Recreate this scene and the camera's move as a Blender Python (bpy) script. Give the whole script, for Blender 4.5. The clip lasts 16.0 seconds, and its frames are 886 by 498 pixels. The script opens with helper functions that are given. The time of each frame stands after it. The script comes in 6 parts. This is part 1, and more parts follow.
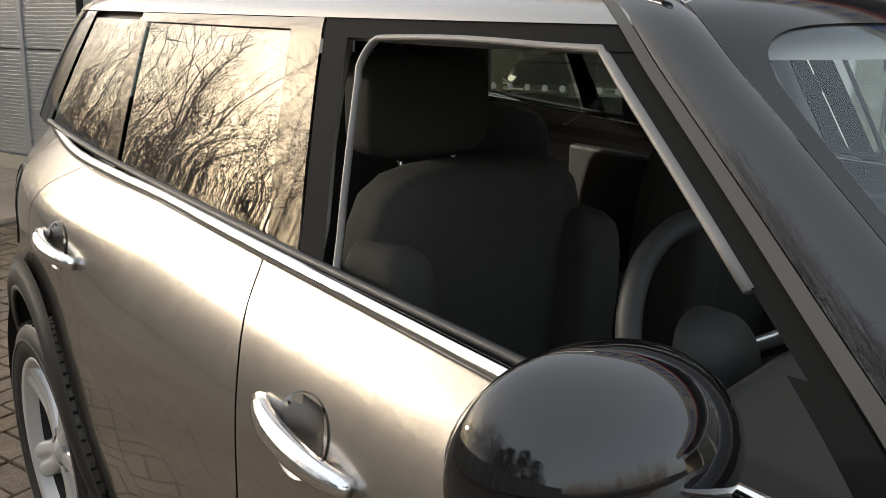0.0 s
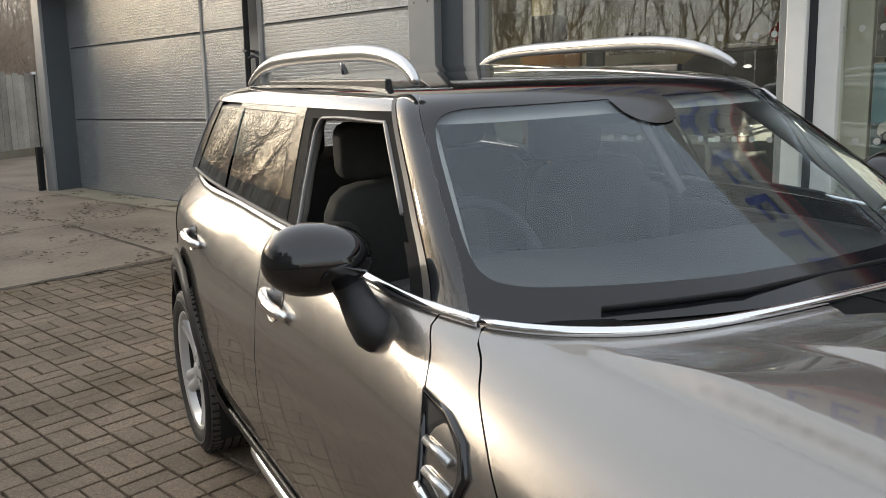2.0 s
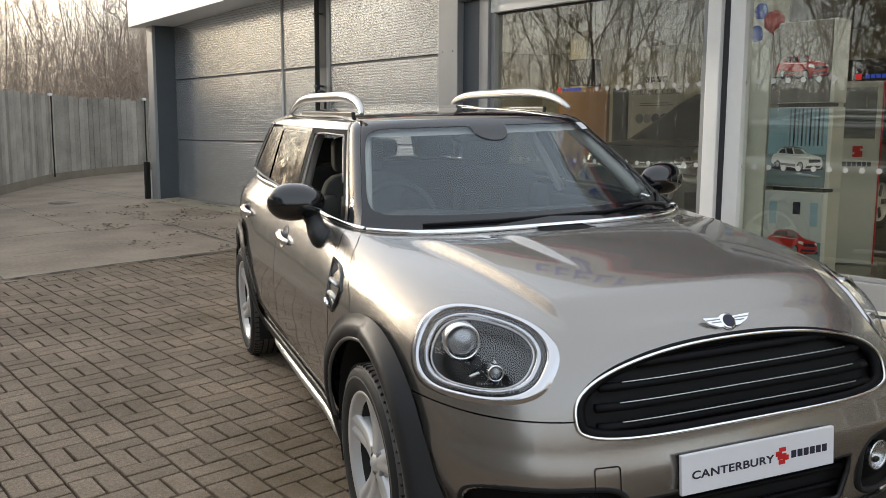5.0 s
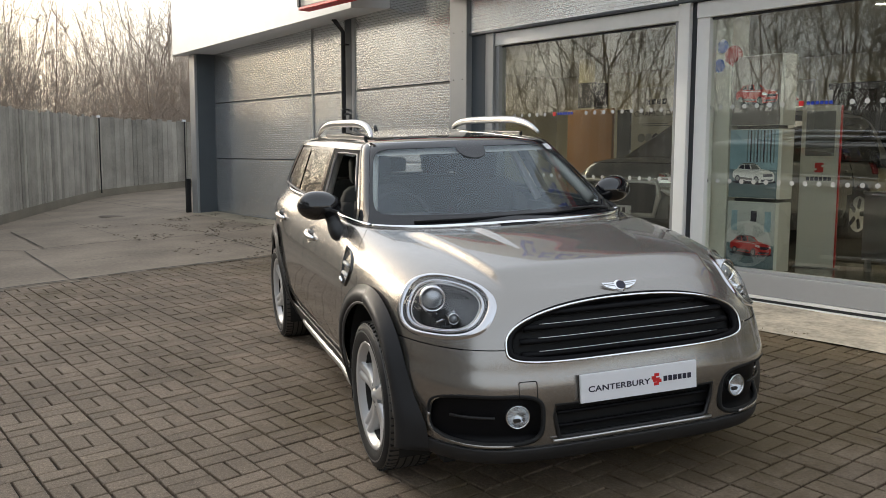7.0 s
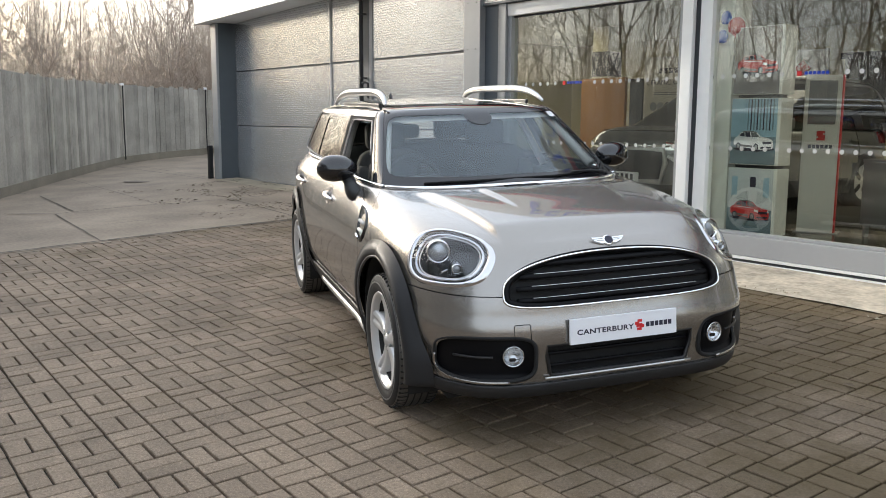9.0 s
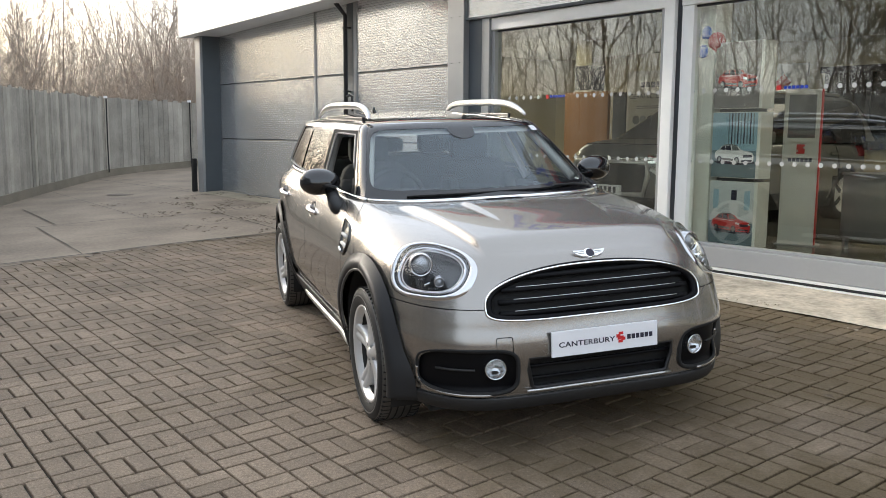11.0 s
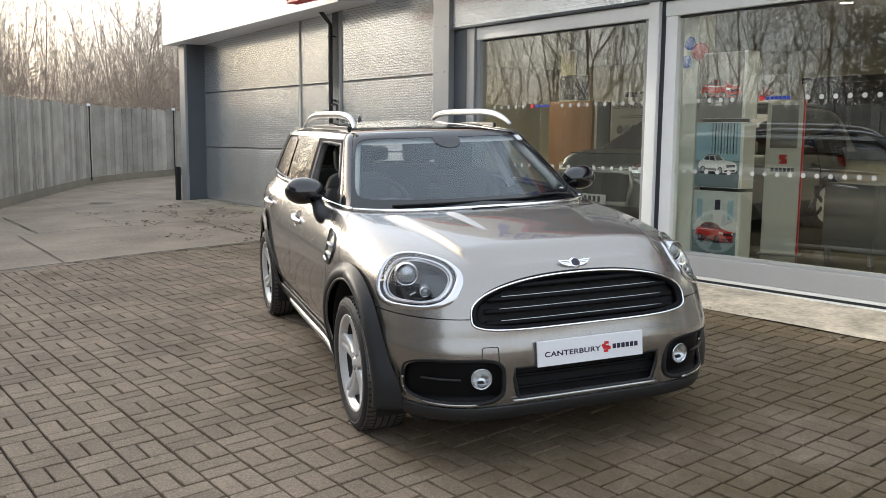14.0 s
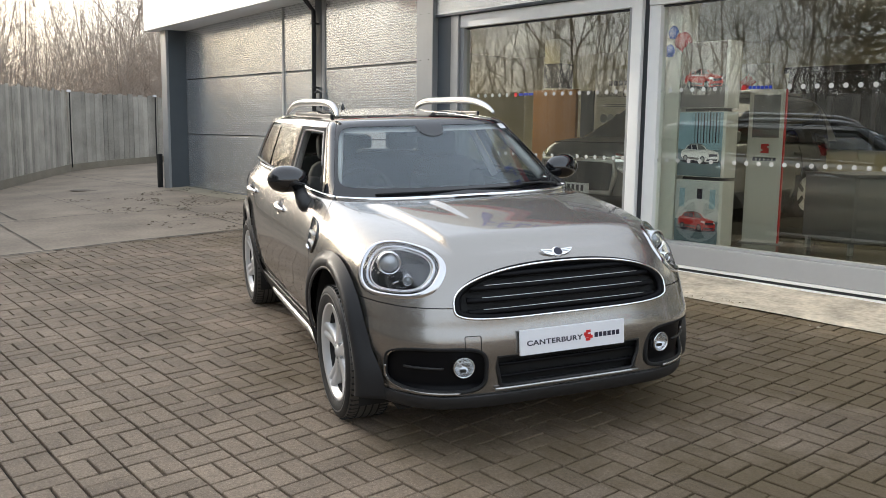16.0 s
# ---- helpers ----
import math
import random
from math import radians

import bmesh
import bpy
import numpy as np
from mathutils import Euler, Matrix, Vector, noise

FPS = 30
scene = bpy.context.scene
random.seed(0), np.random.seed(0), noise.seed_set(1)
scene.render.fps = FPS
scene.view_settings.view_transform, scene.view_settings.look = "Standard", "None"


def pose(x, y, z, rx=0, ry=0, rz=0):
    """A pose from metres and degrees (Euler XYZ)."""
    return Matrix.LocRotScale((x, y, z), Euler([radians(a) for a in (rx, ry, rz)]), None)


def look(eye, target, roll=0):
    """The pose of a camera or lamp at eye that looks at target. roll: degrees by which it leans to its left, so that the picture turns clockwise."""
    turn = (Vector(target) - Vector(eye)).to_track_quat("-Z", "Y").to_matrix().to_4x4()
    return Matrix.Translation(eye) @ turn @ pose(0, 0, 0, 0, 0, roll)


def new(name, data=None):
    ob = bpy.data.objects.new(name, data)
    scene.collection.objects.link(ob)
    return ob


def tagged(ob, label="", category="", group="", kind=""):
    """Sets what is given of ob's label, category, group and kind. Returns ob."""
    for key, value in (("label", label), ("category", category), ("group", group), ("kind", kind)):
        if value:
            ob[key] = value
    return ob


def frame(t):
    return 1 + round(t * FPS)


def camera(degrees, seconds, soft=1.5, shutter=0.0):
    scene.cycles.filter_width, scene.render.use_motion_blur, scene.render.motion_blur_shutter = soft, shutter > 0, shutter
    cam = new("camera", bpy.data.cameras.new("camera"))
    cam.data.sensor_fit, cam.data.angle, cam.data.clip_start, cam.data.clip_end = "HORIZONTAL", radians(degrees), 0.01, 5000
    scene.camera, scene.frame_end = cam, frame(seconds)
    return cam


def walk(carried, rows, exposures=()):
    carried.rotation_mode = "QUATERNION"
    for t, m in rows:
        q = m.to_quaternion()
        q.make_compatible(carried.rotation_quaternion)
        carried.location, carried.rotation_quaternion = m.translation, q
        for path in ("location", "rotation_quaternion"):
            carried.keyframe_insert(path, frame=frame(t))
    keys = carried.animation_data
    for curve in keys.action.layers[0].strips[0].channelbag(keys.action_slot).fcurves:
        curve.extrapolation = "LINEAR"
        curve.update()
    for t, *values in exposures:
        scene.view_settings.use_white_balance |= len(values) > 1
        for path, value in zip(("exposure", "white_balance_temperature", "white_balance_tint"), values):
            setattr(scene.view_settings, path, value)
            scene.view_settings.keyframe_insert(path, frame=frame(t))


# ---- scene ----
# World: x along the facade, y into the building, z up; the facade is the plane y = 0.
cam = camera(54.15, 16.0, 0.75)
PATH = [
    (0, (10.995, -4.554, 1.105), (9.973, -2.896, 0.650), 1.42),
    (0.5, (11.241, -4.710, 1.122), (10.091, -3.137, 0.671), 0.58),
    (1, (11.582, -4.810, 1.099), (10.297, -3.333, 0.690), 1.20),
    (1.5, (11.893, -4.968, 1.132), (10.543, -3.548, 0.728), -0.55),
    (2, (12.208, -5.138, 1.155), (10.857, -3.703, 0.818), -1.10),
    (2.5, (12.562, -5.276, 1.140), (11.198, -3.847, 0.821), -0.49),
    (3, (12.815, -5.418, 1.133), (11.428, -4.011, 0.823), 0.12),
    (3.5, (13.068, -5.598, 1.144), (11.666, -4.205, 0.838), -0.42),
    (4, (13.350, -5.692, 1.118), (11.911, -4.335, 0.826), -0.26),
    (6.5, (14.580, -6.322, 1.116), (13.052, -5.051, 0.890), 0.22),
    (7, (14.812, -6.434, 1.123), (13.270, -5.179, 0.900), 0.22),
    (7.5, (15.024, -6.481, 1.091), (13.473, -5.247, 0.820), 0.70),
    (8, (15.115, -6.549, 1.098), (13.551, -5.335, 0.815), 0.59),
    (8.5, (15.136, -6.604, 1.104), (13.566, -5.402, 0.804), 0.36),
    (9, (15.144, -6.627, 1.114), (13.584, -5.411, 0.820), 0.37),
    (9.5, (15.148, -6.628, 1.117), (13.611, -5.379, 0.836), 0.57),
    (12, (15.171, -6.626, 1.122), (13.626, -5.381, 0.868), 0.32),
    (12.5, (15.165, -6.628, 1.123), (13.636, -5.364, 0.870), 0.42),
    (13, (15.161, -6.633, 1.122), (13.629, -5.372, 0.874), 0.47),
    (13.5, (15.164, -6.632, 1.126), (13.631, -5.372, 0.879), 0.53),
    (14, (15.159, -6.629, 1.123), (13.637, -5.355, 0.878), 0.59),
    (14.5, (15.163, -6.627, 1.129), (13.667, -5.323, 0.882), 0.74),
    (15, (15.159, -6.626, 1.126), (13.661, -5.323, 0.881), 0.85),
    (15.5, (15.160, -6.623, 1.126), (13.664, -5.320, 0.879), 0.86),
    (16, (15.162, -6.625, 1.127), (13.667, -5.325, 0.855), 0.81),
]
walk(cam, [(t, look(eye, target, roll)) for t, eye, target, roll in PATH], [(0, 0.21, 6640, 10), (1, 0.34, 6580, 10), (2, 0.17, 6500, 10), (3, 0.11, 6470, 10), (4, 0.23, 6470, 10), (6.5, 0.24, 6420, 10), (7.5, 0.00, 6340, 10), (8.2, 0.31, 6180, 10), (9, 0.60, 6180, 10), (16, 0.55, 6230, 10)])

# The car stands on a forecourt that falls away from the building.
CAR = Matrix(((0.33927, -0.94064, 0.00945, 11.93371), (0.93981, 0.3385, -0.04662, -3.43508),
              (0.04066, 0.0247, 0.99887, -0.2732), (0, 0, 0, 1)))


def ground_z(x, y):
    """Height of the forecourt, which levels out far from the building."""
    return -0.2732 - 0.009458 * (min(max(x, -14), 26) - 11.934) + 0.046674 * (min(max(y, -14), 3) + 3.4351)


# ---- light ----
world = bpy.data.worlds.new("sky")
scene.world = world
world.use_nodes = True
wn = world.node_tree.nodes
sky = wn.new("ShaderNodeTexSky")
sky.sky_type, sky.sun_disc = "NISHITA", False
sky.air_density, sky.dust_density, sky.ozone_density = 1.0, 4.0, 1.0
world.node_tree.links.new(sky.outputs[0], wn["Background"].inputs[0])
wn["Background"].inputs[1].default_value = 0.10
# thin high cloud over the whole sky
cloud, both = wn.new("ShaderNodeBackground"), wn.new("ShaderNodeAddShader")
cloud.inputs[0].default_value, cloud.inputs[1].default_value = (0.92, 0.965, 1.0, 1), 0.92
world.node_tree.links.new(wn["Background"].outputs[0], both.inputs[0])
world.node_tree.links.new(cloud.outputs[0], both.inputs[1])
world.node_tree.links.new(both.outputs[0], wn["World Output"].inputs[0])
sun_az, sun_el = radians(190.0), radians(16.0)
sun_dir = Vector((math.cos(sun_el) * math.cos(sun_az), math.cos(sun_el) * math.sin(sun_az), math.sin(sun_el)))
sky.sun_elevation, sky.sun_rotation = sun_el, math.atan2(sun_dir.x, sun_dir.y)
sun = new("sun", bpy.data.lights.new("sun", "SUN"))
sun.data.energy, sun.data.angle, sun.data.color = 4.0, radians(2.5), (1.0, 0.90, 0.76)
sun.matrix_world = look(sun_dir * 50, (0, 0, 0))

# ---- materials ----
def material(name, color, rough=0.6, metal=0.0, grain=0.0, scale=20.0, bump=0.0, coat=0.0, stain=0.0, stain_scale=1.5, emit=0.0, spec=0.5, random_tint=0.0, island=False):
    """A surface with fine grain and broad stains, in metres."""
    m = bpy.data.materials.new(name)
    m.use_nodes = True
    n, l = m.node_tree.nodes, m.node_tree.links
    b = n["Principled BSDF"]
    b.inputs["Roughness"].default_value, b.inputs["Metallic"].default_value = rough, metal
    b.inputs["Coat Weight"].default_value, b.inputs["Coat Roughness"].default_value = coat, 0.03
    b.inputs["Specular IOR Level"].default_value = spec
    b.inputs["Base Color"].default_value = (*color, 1)
    if emit:
        b.inputs["Emission Color"].default_value, b.inputs["Emission Strength"].default_value = (*color, 1), emit
    at = n.new("ShaderNodeNewGeometry")
    last = None
    if grain or stain or random_tint:
        fine, broad = n.new("ShaderNodeTexNoise"), n.new("ShaderNodeTexNoise")
        fine.inputs["Scale"].default_value, fine.inputs["Detail"].default_value = scale, 6
        broad.inputs["Scale"].default_value, broad.inputs["Detail"].default_value = stain_scale, 5
        for tex in (fine, broad):
            l.new(at.outputs["Position"], tex.inputs["Vector"])
        hsv = n.new("ShaderNodeHueSaturation")
        hsv.inputs["Color"].default_value = (*color, 1)
        total = n.new("ShaderNodeMath")
        total.operation = "MULTIPLY_ADD"
        l.new(fine.outputs[0], total.inputs[0])
        total.inputs[1].default_value, total.inputs[2].default_value = 2 * grain, 1 - grain - stain - 0.5 * random_tint
        more = n.new("ShaderNodeMath")
        more.operation = "MULTIPLY_ADD"
        l.new(broad.outputs[0], more.inputs[0])
        more.inputs[1].default_value = 2 * stain
        l.new(total.outputs[0], more.inputs[2])
        last = more
        if random_tint:
            info = n.new("ShaderNodeObjectInfo")
            add = n.new("ShaderNodeMath")
            add.operation = "MULTIPLY_ADD"
            l.new(at.outputs["Random Per Island"] if island else info.outputs["Random"], add.inputs[0])
            add.inputs[1].default_value = random_tint
            l.new(last.outputs[0], add.inputs[2])
            last = add
        l.new(last.outputs[0], hsv.inputs["Value"])
        l.new(hsv.outputs[0], b.inputs["Base Color"])
        if bump:
            bp = n.new("ShaderNodeBump")
            bp.inputs["Strength"].default_value, bp.inputs["Distance"].default_value = bump, 0.004
            l.new(fine.outputs[0], bp.inputs["Height"])
            l.new(bp.outputs[0], b.inputs["Normal"])
    return m


def paver_material(name, color, moss, island):
    """Coarse brushed paving: gritty aggregate, pale flecks, dirt, and moss that spreads in patches from the damp side by the shopfront."""
    m = bpy.data.materials.new(name)
    m.use_nodes = True
    n, l = m.node_tree.nodes, m.node_tree.links
    b = n["Principled BSDF"]
    b.inputs["Roughness"].default_value, b.inputs["Specular IOR Level"].default_value = 0.82, 0.35
    at, info = n.new("ShaderNodeNewGeometry"), n.new("ShaderNodeObjectInfo")

    def tex(scale, detail, rough=0.6):
        t = n.new("ShaderNodeTexNoise")
        t.inputs["Scale"].default_value, t.inputs["Detail"].default_value, t.inputs["Roughness"].default_value = scale, detail, rough
        l.new(at.outputs["Position"], t.inputs["Vector"])
        return t.outputs[0]

    def calc(op, a, b2, c=0.0):
        q = n.new("ShaderNodeMath")
        q.operation = op
        for k, v in enumerate((a, b2, c)):
            if isinstance(v, (int, float)):
                q.inputs[k].default_value = v
            else:
                l.new(v, q.inputs[k])
        return q.outputs[0]

    def ramp(v, lo, hi, to_lo, to_hi):
        q = n.new("ShaderNodeMapRange")
        l.new(v, q.inputs["Value"])
        for k, x in zip(("From Min", "From Max", "To Min", "To Max"), (lo, hi, to_lo, to_hi)):
            q.inputs[k].default_value = x
        return q.outputs[0]

    grit, fleck, dirt = tex(75, 8, 0.75), tex(230, 2), tex(1.5, 5)
    value = calc("MULTIPLY", ramp(grit, 0.3, 0.7, 0.52, 1.48), ramp(dirt, 0.3, 0.7, 0.72, 1.25))
    value = calc("MULTIPLY", value, ramp(at.outputs["Random Per Island"] if island else info.outputs["Random"], 0, 1, 0.86, 1.13))
    value = calc("ADD", value, ramp(fleck, 0.60, 0.70, 0.0, 0.85))
    place = n.new("ShaderNodeSeparateXYZ")
    l.new(at.outputs["Position"], place.inputs[0])
    damp = calc("ADD", ramp(place.outputs["Y"], -6.5, -1.0, -0.12, 0.22), ramp(place.outputs["X"], 10.0, 15.0, -0.15, 0.08))
    patch = ramp(calc("ADD", calc("MULTIPLY_ADD", tex(9, 6, 0.7), 0.35, tex(0.9, 4)), damp), 0.62, 0.86, 0.0, 0.75)
    base, blend = n.new("ShaderNodeHueSaturation"), n.new("ShaderNodeMix")
    base.inputs["Color"].default_value = (*color, 1)
    l.new(value, base.inputs["Value"])
    blend.data_type = "RGBA"
    l.new(patch, blend.inputs["Factor"])
    l.new(base.outputs[0], blend.inputs["A"])
    blend.inputs["B"].default_value = (*moss, 1)
    l.new(blend.outputs["Result"], b.inputs["Base Color"])
    bump = n.new("ShaderNodeBump")
    bump.inputs["Strength"].default_value, bump.inputs["Distance"].default_value = 0.9, 0.005
    l.new(grit, bump.inputs["Height"])
    l.new(bump.outputs[0], b.inputs["Normal"])
    return m


def glass_material(name, tint=(1, 1, 1), shine_at=0.04, rough=0.0, most=1.0, haze=0.0, shine=(1, 1, 1)):
    """A thin pane, alike from both sides: see-through, with more gloss at grazing angles. A pale diffuse film paints
    haze onto it.
    """
    m = bpy.data.materials.new(name)
    m.use_nodes = True
    n, l = m.node_tree.nodes, m.node_tree.links
    n.remove(n["Principled BSDF"])
    clear, gloss, mixer, facing, power, gain, film, dusty = (n.new("ShaderNode" + k) for k in ("BsdfTransparent", "BsdfGlossy", "MixShader", "LayerWeight", "Math", "Math", "BsdfDiffuse", "MixShader"))
    clear.inputs[0].default_value, gloss.inputs[0].default_value = (*tint, 1), (*shine, 1)
    film.inputs[0].default_value, dusty.inputs[0].default_value = (0.72, 0.78, 0.80, 1), haze
    gloss.inputs["Roughness"].default_value, facing.inputs[0].default_value = rough, 0.5
    power.operation, gain.operation = "POWER", "MULTIPLY_ADD"
    power.inputs[1].default_value = 5.0
    gain.inputs[1].default_value, gain.inputs[2].default_value = most - shine_at, shine_at
    l.new(facing.outputs["Facing"], power.inputs[0])
    l.new(power.outputs[0], gain.inputs[0])
    l.new(gain.outputs[0], mixer.inputs[0])
    l.new(clear.outputs[0], dusty.inputs[1])
    l.new(film.outputs[0], dusty.inputs[2])
    l.new(dusty.outputs[0], mixer.inputs[1])
    l.new(gloss.outputs[0], mixer.inputs[2])
    l.new(mixer.outputs[0], n["Material Output"].inputs[0])
    return m


M_PAINT = material("bronze_grey_metallic_paint", (0.30, 0.281, 0.259), 0.27, 0.86, 0.05, 900, 0.0, 0.85)
M_BLACK_GLOSS = material("black_gloss_paint", (0.006, 0.006, 0.007), 0.025, 0.0, coat=0.6, spec=0.5)
M_ROOF = material("black_roof_paint", (0.008, 0.008, 0.01), 0.05, 0.0, coat=1.0)
M_PLASTIC = material("black_plastic", (0.013, 0.013, 0.0135), 0.5, 0, 0.15, 300, 0.15)
# near black for rubber and cables, and for shade painted into hollows
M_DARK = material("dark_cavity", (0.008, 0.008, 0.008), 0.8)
M_CHROME = material("chrome", (0.85, 0.85, 0.86), 0.07, 1.0)
M_RING = material("lamp_ring_chrome", (0.60, 0.60, 0.62), 0.10, 1.0)
M_PILLAR = material("satin_brown_pillar_strip", (0.075, 0.069, 0.060), 0.36, 0.3, 0.05, 200)
M_STAIN = material("dark_concrete_stain", (0.15, 0.122, 0.095), 0.9, 0, 0.3, 40)
M_SILVER = material("satin_silver", (0.62, 0.62, 0.62), 0.28, 0.9, 0.04, 60)
M_TYRE = material("tyre_rubber", (0.018, 0.018, 0.0185), 0.65, 0, 0.2, 120, 0.2, stain=0.15, stain_scale=6, spec=0.3)
M_ALLOY = material("alloy_silver_paint", (0.60, 0.60, 0.60), 0.3, 0.40, 0.03, 80, coat=0.6)
M_SEAM = material("panel_gap", (0.01, 0.01, 0.01), 0.8, spec=0.1)
M_SEAT = material("dark_seat_cloth", (0.042, 0.041, 0.038), 0.85, 0, 0.15, 40, 0)
M_TRIM_GREY = material("light_grey_trim", (0.42, 0.40, 0.37), 0.7, 0, 0.06, 100)
M_DASH = material("dashboard_plastic", (0.034, 0.034, 0.035), 0.6, 0, 0.1, 40, 0)
M_WHITE = material("white_plastic", (0.78, 0.78, 0.8), 0.4, 0, 0.02, 50)
M_RED = material("red_paint", (0.6, 0.02, 0.02), 0.4)
M_BLUE = material("blue_paint", (0.02, 0.10, 0.55), 0.25)
M_INK = material("dark_ink", (0.02, 0.02, 0.04), 0.5)
# the bluish film lightens the windscreen like haze and reflected sky
M_CAR_GLASS = glass_material("car_glass", (0.88, 0.93, 0.93), 0.075, haze=0.03, shine=(0.84, 0.93, 1.0))
M_TINT_GLASS = glass_material("tinted_car_glass", (0.42, 0.48, 0.45), 0.17)
M_LENS = glass_material("clear_lens", (0.94, 0.95, 0.96), 0.06)
M_FOG = material("fog_lamp_reflector", (0.62, 0.63, 0.64), 0.18, 0.95, 0.25, 55, 0.8)
M_MIRROR = material("mirror_glass", (0.9, 0.9, 0.9), 0.02, 1.0)
M_PANE = glass_material("shop_glass", (0.93, 0.94, 0.89), 0.12)
M_CLAD = material("dark_grey_cladding", (0.68, 0.70, 0.71), 0.22, 0.80, 0.05, 4, 0, stain=0.10, stain_scale=0.8)
M_CLAD_DARK = material("anthracite_trim", (0.075, 0.088, 0.10), 0.45, 0.1, 0.05, 6, 0, stain=0.12)
M_STEEL = material("grey_painted_steel", (0.30, 0.31, 0.31), 0.4, 0.2, 0.05, 8, 0, stain=0.12)
M_FRAME = material("pale_aluminium_frame", (0.84, 0.84, 0.81), 0.45, 0.05, 0.04, 15, stain=0.08)
M_FASCIA = material("white_fascia", (0.82, 0.82, 0.82), 0.45, 0, 0.03, 6, stain=0.06)
M_CONCRETE = material("worn_concrete", (0.235, 0.188, 0.14), 0.85, 0, 0.34, 26, 0.5, stain=0.65, stain_scale=1.0)
M_STRIP = material("pale_concrete", (0.44, 0.385, 0.30), 0.88, 0, 0.55, 24, 1.0, stain=0.75, stain_scale=4.5)
M_JOINT = material("sand_joint", (0.022, 0.020, 0.015), 0.95, 0, 0.35, 90, 0.8, stain=0.3, stain_scale=2)
M_BRICK = paver_material("clay_paver", (0.197, 0.150, 0.107), (0.088, 0.062, 0.026), False)
M_WOOD = material("weathered_fence_wood", (0.30, 0.275, 0.235), 0.85, 0, 0.3, 30, 0.5, stain=0.45, stain_scale=2.5, random_tint=0.5)
M_BARK = material("bare_branches", (0.14, 0.11, 0.085), 0.9, 0, 0.3, 30)
M_TWIG = material("brown_twigs", (0.36, 0.295, 0.24), 0.9, 0, 0.3, 20)
M_SHOW_FLOOR = material("showroom_tile", (0.25, 0.23, 0.2), 0.18, 0, 0.1, 12, stain=0.15)
M_SHOW_WALL = material("cream_wall", (0.55, 0.50, 0.34), 0.8, 0, 0.04, 8, stain=0.05)
M_CEIL = material("showroom_ceiling", (0.5, 0.47, 0.36), 0.8, 0, 0.03, 5)
M_BRICK_FIELD = paver_material("clay_paver_field", (0.197, 0.150, 0.107), (0.088, 0.062, 0.026), True)
M_SOFFIT = material("dark_soffit", (0.03, 0.032, 0.036), 0.6, 0, 0.05, 10)
M_BROWN = material("orange_brown_board", (0.42, 0.20, 0.06), 0.6, 0, 0.06, 10, stain=0.08)
M_SUV = material("grey_car_paint", (0.15, 0.15, 0.145), 0.32, 0.5, 0.04, 600, coat=0.8)
M_TAIL = material("dark_red_lamp", (0.10, 0.008, 0.008), 0.2)
M_SIGN = material("pale_sign_board", (0.55, 0.52, 0.44), 0.5, 0, 0.03, 8, stain=0.05)
M_SIGN_BLUE = material("sign_blue", (0.015, 0.05, 0.42), 0.4)
M_GREY_DESK = material("grey_desk_board", (0.16, 0.165, 0.17), 0.5, 0, 0.05, 20)
M_DOT = material("frosted_dot", (0.50, 0.50, 0.47), 0.6)
M_LAMP = material("downlight", (1.0, 0.93, 0.80), 0.5, emit=12)
M_LEAF = material("dead_leaves", (0.10, 0.075, 0.05), 0.9, 0, 0.3, 60, random_tint=0.4, island=True)
M_CRACK = material("crack_fill", (0.085, 0.075, 0.06), 0.95, 0, 0.3, 60)
M_SILL = material("grey_sill_panel", (0.36, 0.365, 0.365), 0.5, 0.1, 0.04, 20, stain=0.08)
M_MOSS = material("pale_worn_concrete", (0.30, 0.26, 0.19), 0.9, 0, 0.25, 70, 0.6, stain=0.4, stain_scale=2.2)
M_ROAD_POSTER = material("poster_road", (0.16, 0.15, 0.15), 0.5)
M_SKY_POSTER = material("poster_city", (0.30, 0.45, 0.55), 0.5, 0, 0.25, 9)
M_TEAL = material("poster_teal", (0.15, 0.21, 0.245), 0.5, 0, 0.15, 6)
M_PALE_POSTER = material("poster_pale", (0.55, 0.58, 0.60), 0.5, 0, 0.05, 9)
M_CAR_RED = material("poster_red", (0.50, 0.03, 0.03), 0.4)
M_HEDGE = material("dense_undergrowth", (0.22, 0.165, 0.12), 0.95, 0, 0.35, 8)
M_WHITE_WALL = material("white_board", (0.72, 0.72, 0.68), 0.5, 0, 0.02, 10, stain=0.03)
M_TREES = material("poster_winter_trees", (0.25, 0.22, 0.20), 0.6, 0, 0.4, 30)
M_OFFICE = material("dark_office_glass", (0.02, 0.022, 0.022), 0.15)
M_BOWL = material("lamp_reflector", (0.03, 0.031, 0.034), 0.18, 0.5)
M_ARCH = material("grey_black_arch_plastic", (0.021, 0.021, 0.022), 0.45, 0, 0.1, 120, 0.05, stain=0.1, stain_scale=4, spec=0.25)
# paler than arch and tyre: the glint along their edges, painted in
M_LIP = material("pale_edge_glint", (0.10, 0.10, 0.098), 0.32, 0.0, 0.1, 80)
# tread paler than the sidewall: its sunlit gloss is put in the colour
M_TREAD = material("pale_lit_tread", (0.070, 0.064, 0.056), 0.48, 0, 0.3, 90, 0.3, stain=0.3, stain_scale=6)
M_FRIT = material("black_printed_border", (0.012, 0.012, 0.014), 0.10)
M_EVERGREEN = material("dark_evergreen_leaves", (0.035, 0.05, 0.022), 0.6, 0, 0.3, 20, random_tint=0.5, island=True)
M_SEAL = material("grey_window_channel", (0.20, 0.19, 0.18), 0.5, 0, 0.05, 80)
M_SLAT = material("black_grille_bar", (0.005, 0.005, 0.006), 0.5, spec=0.12)

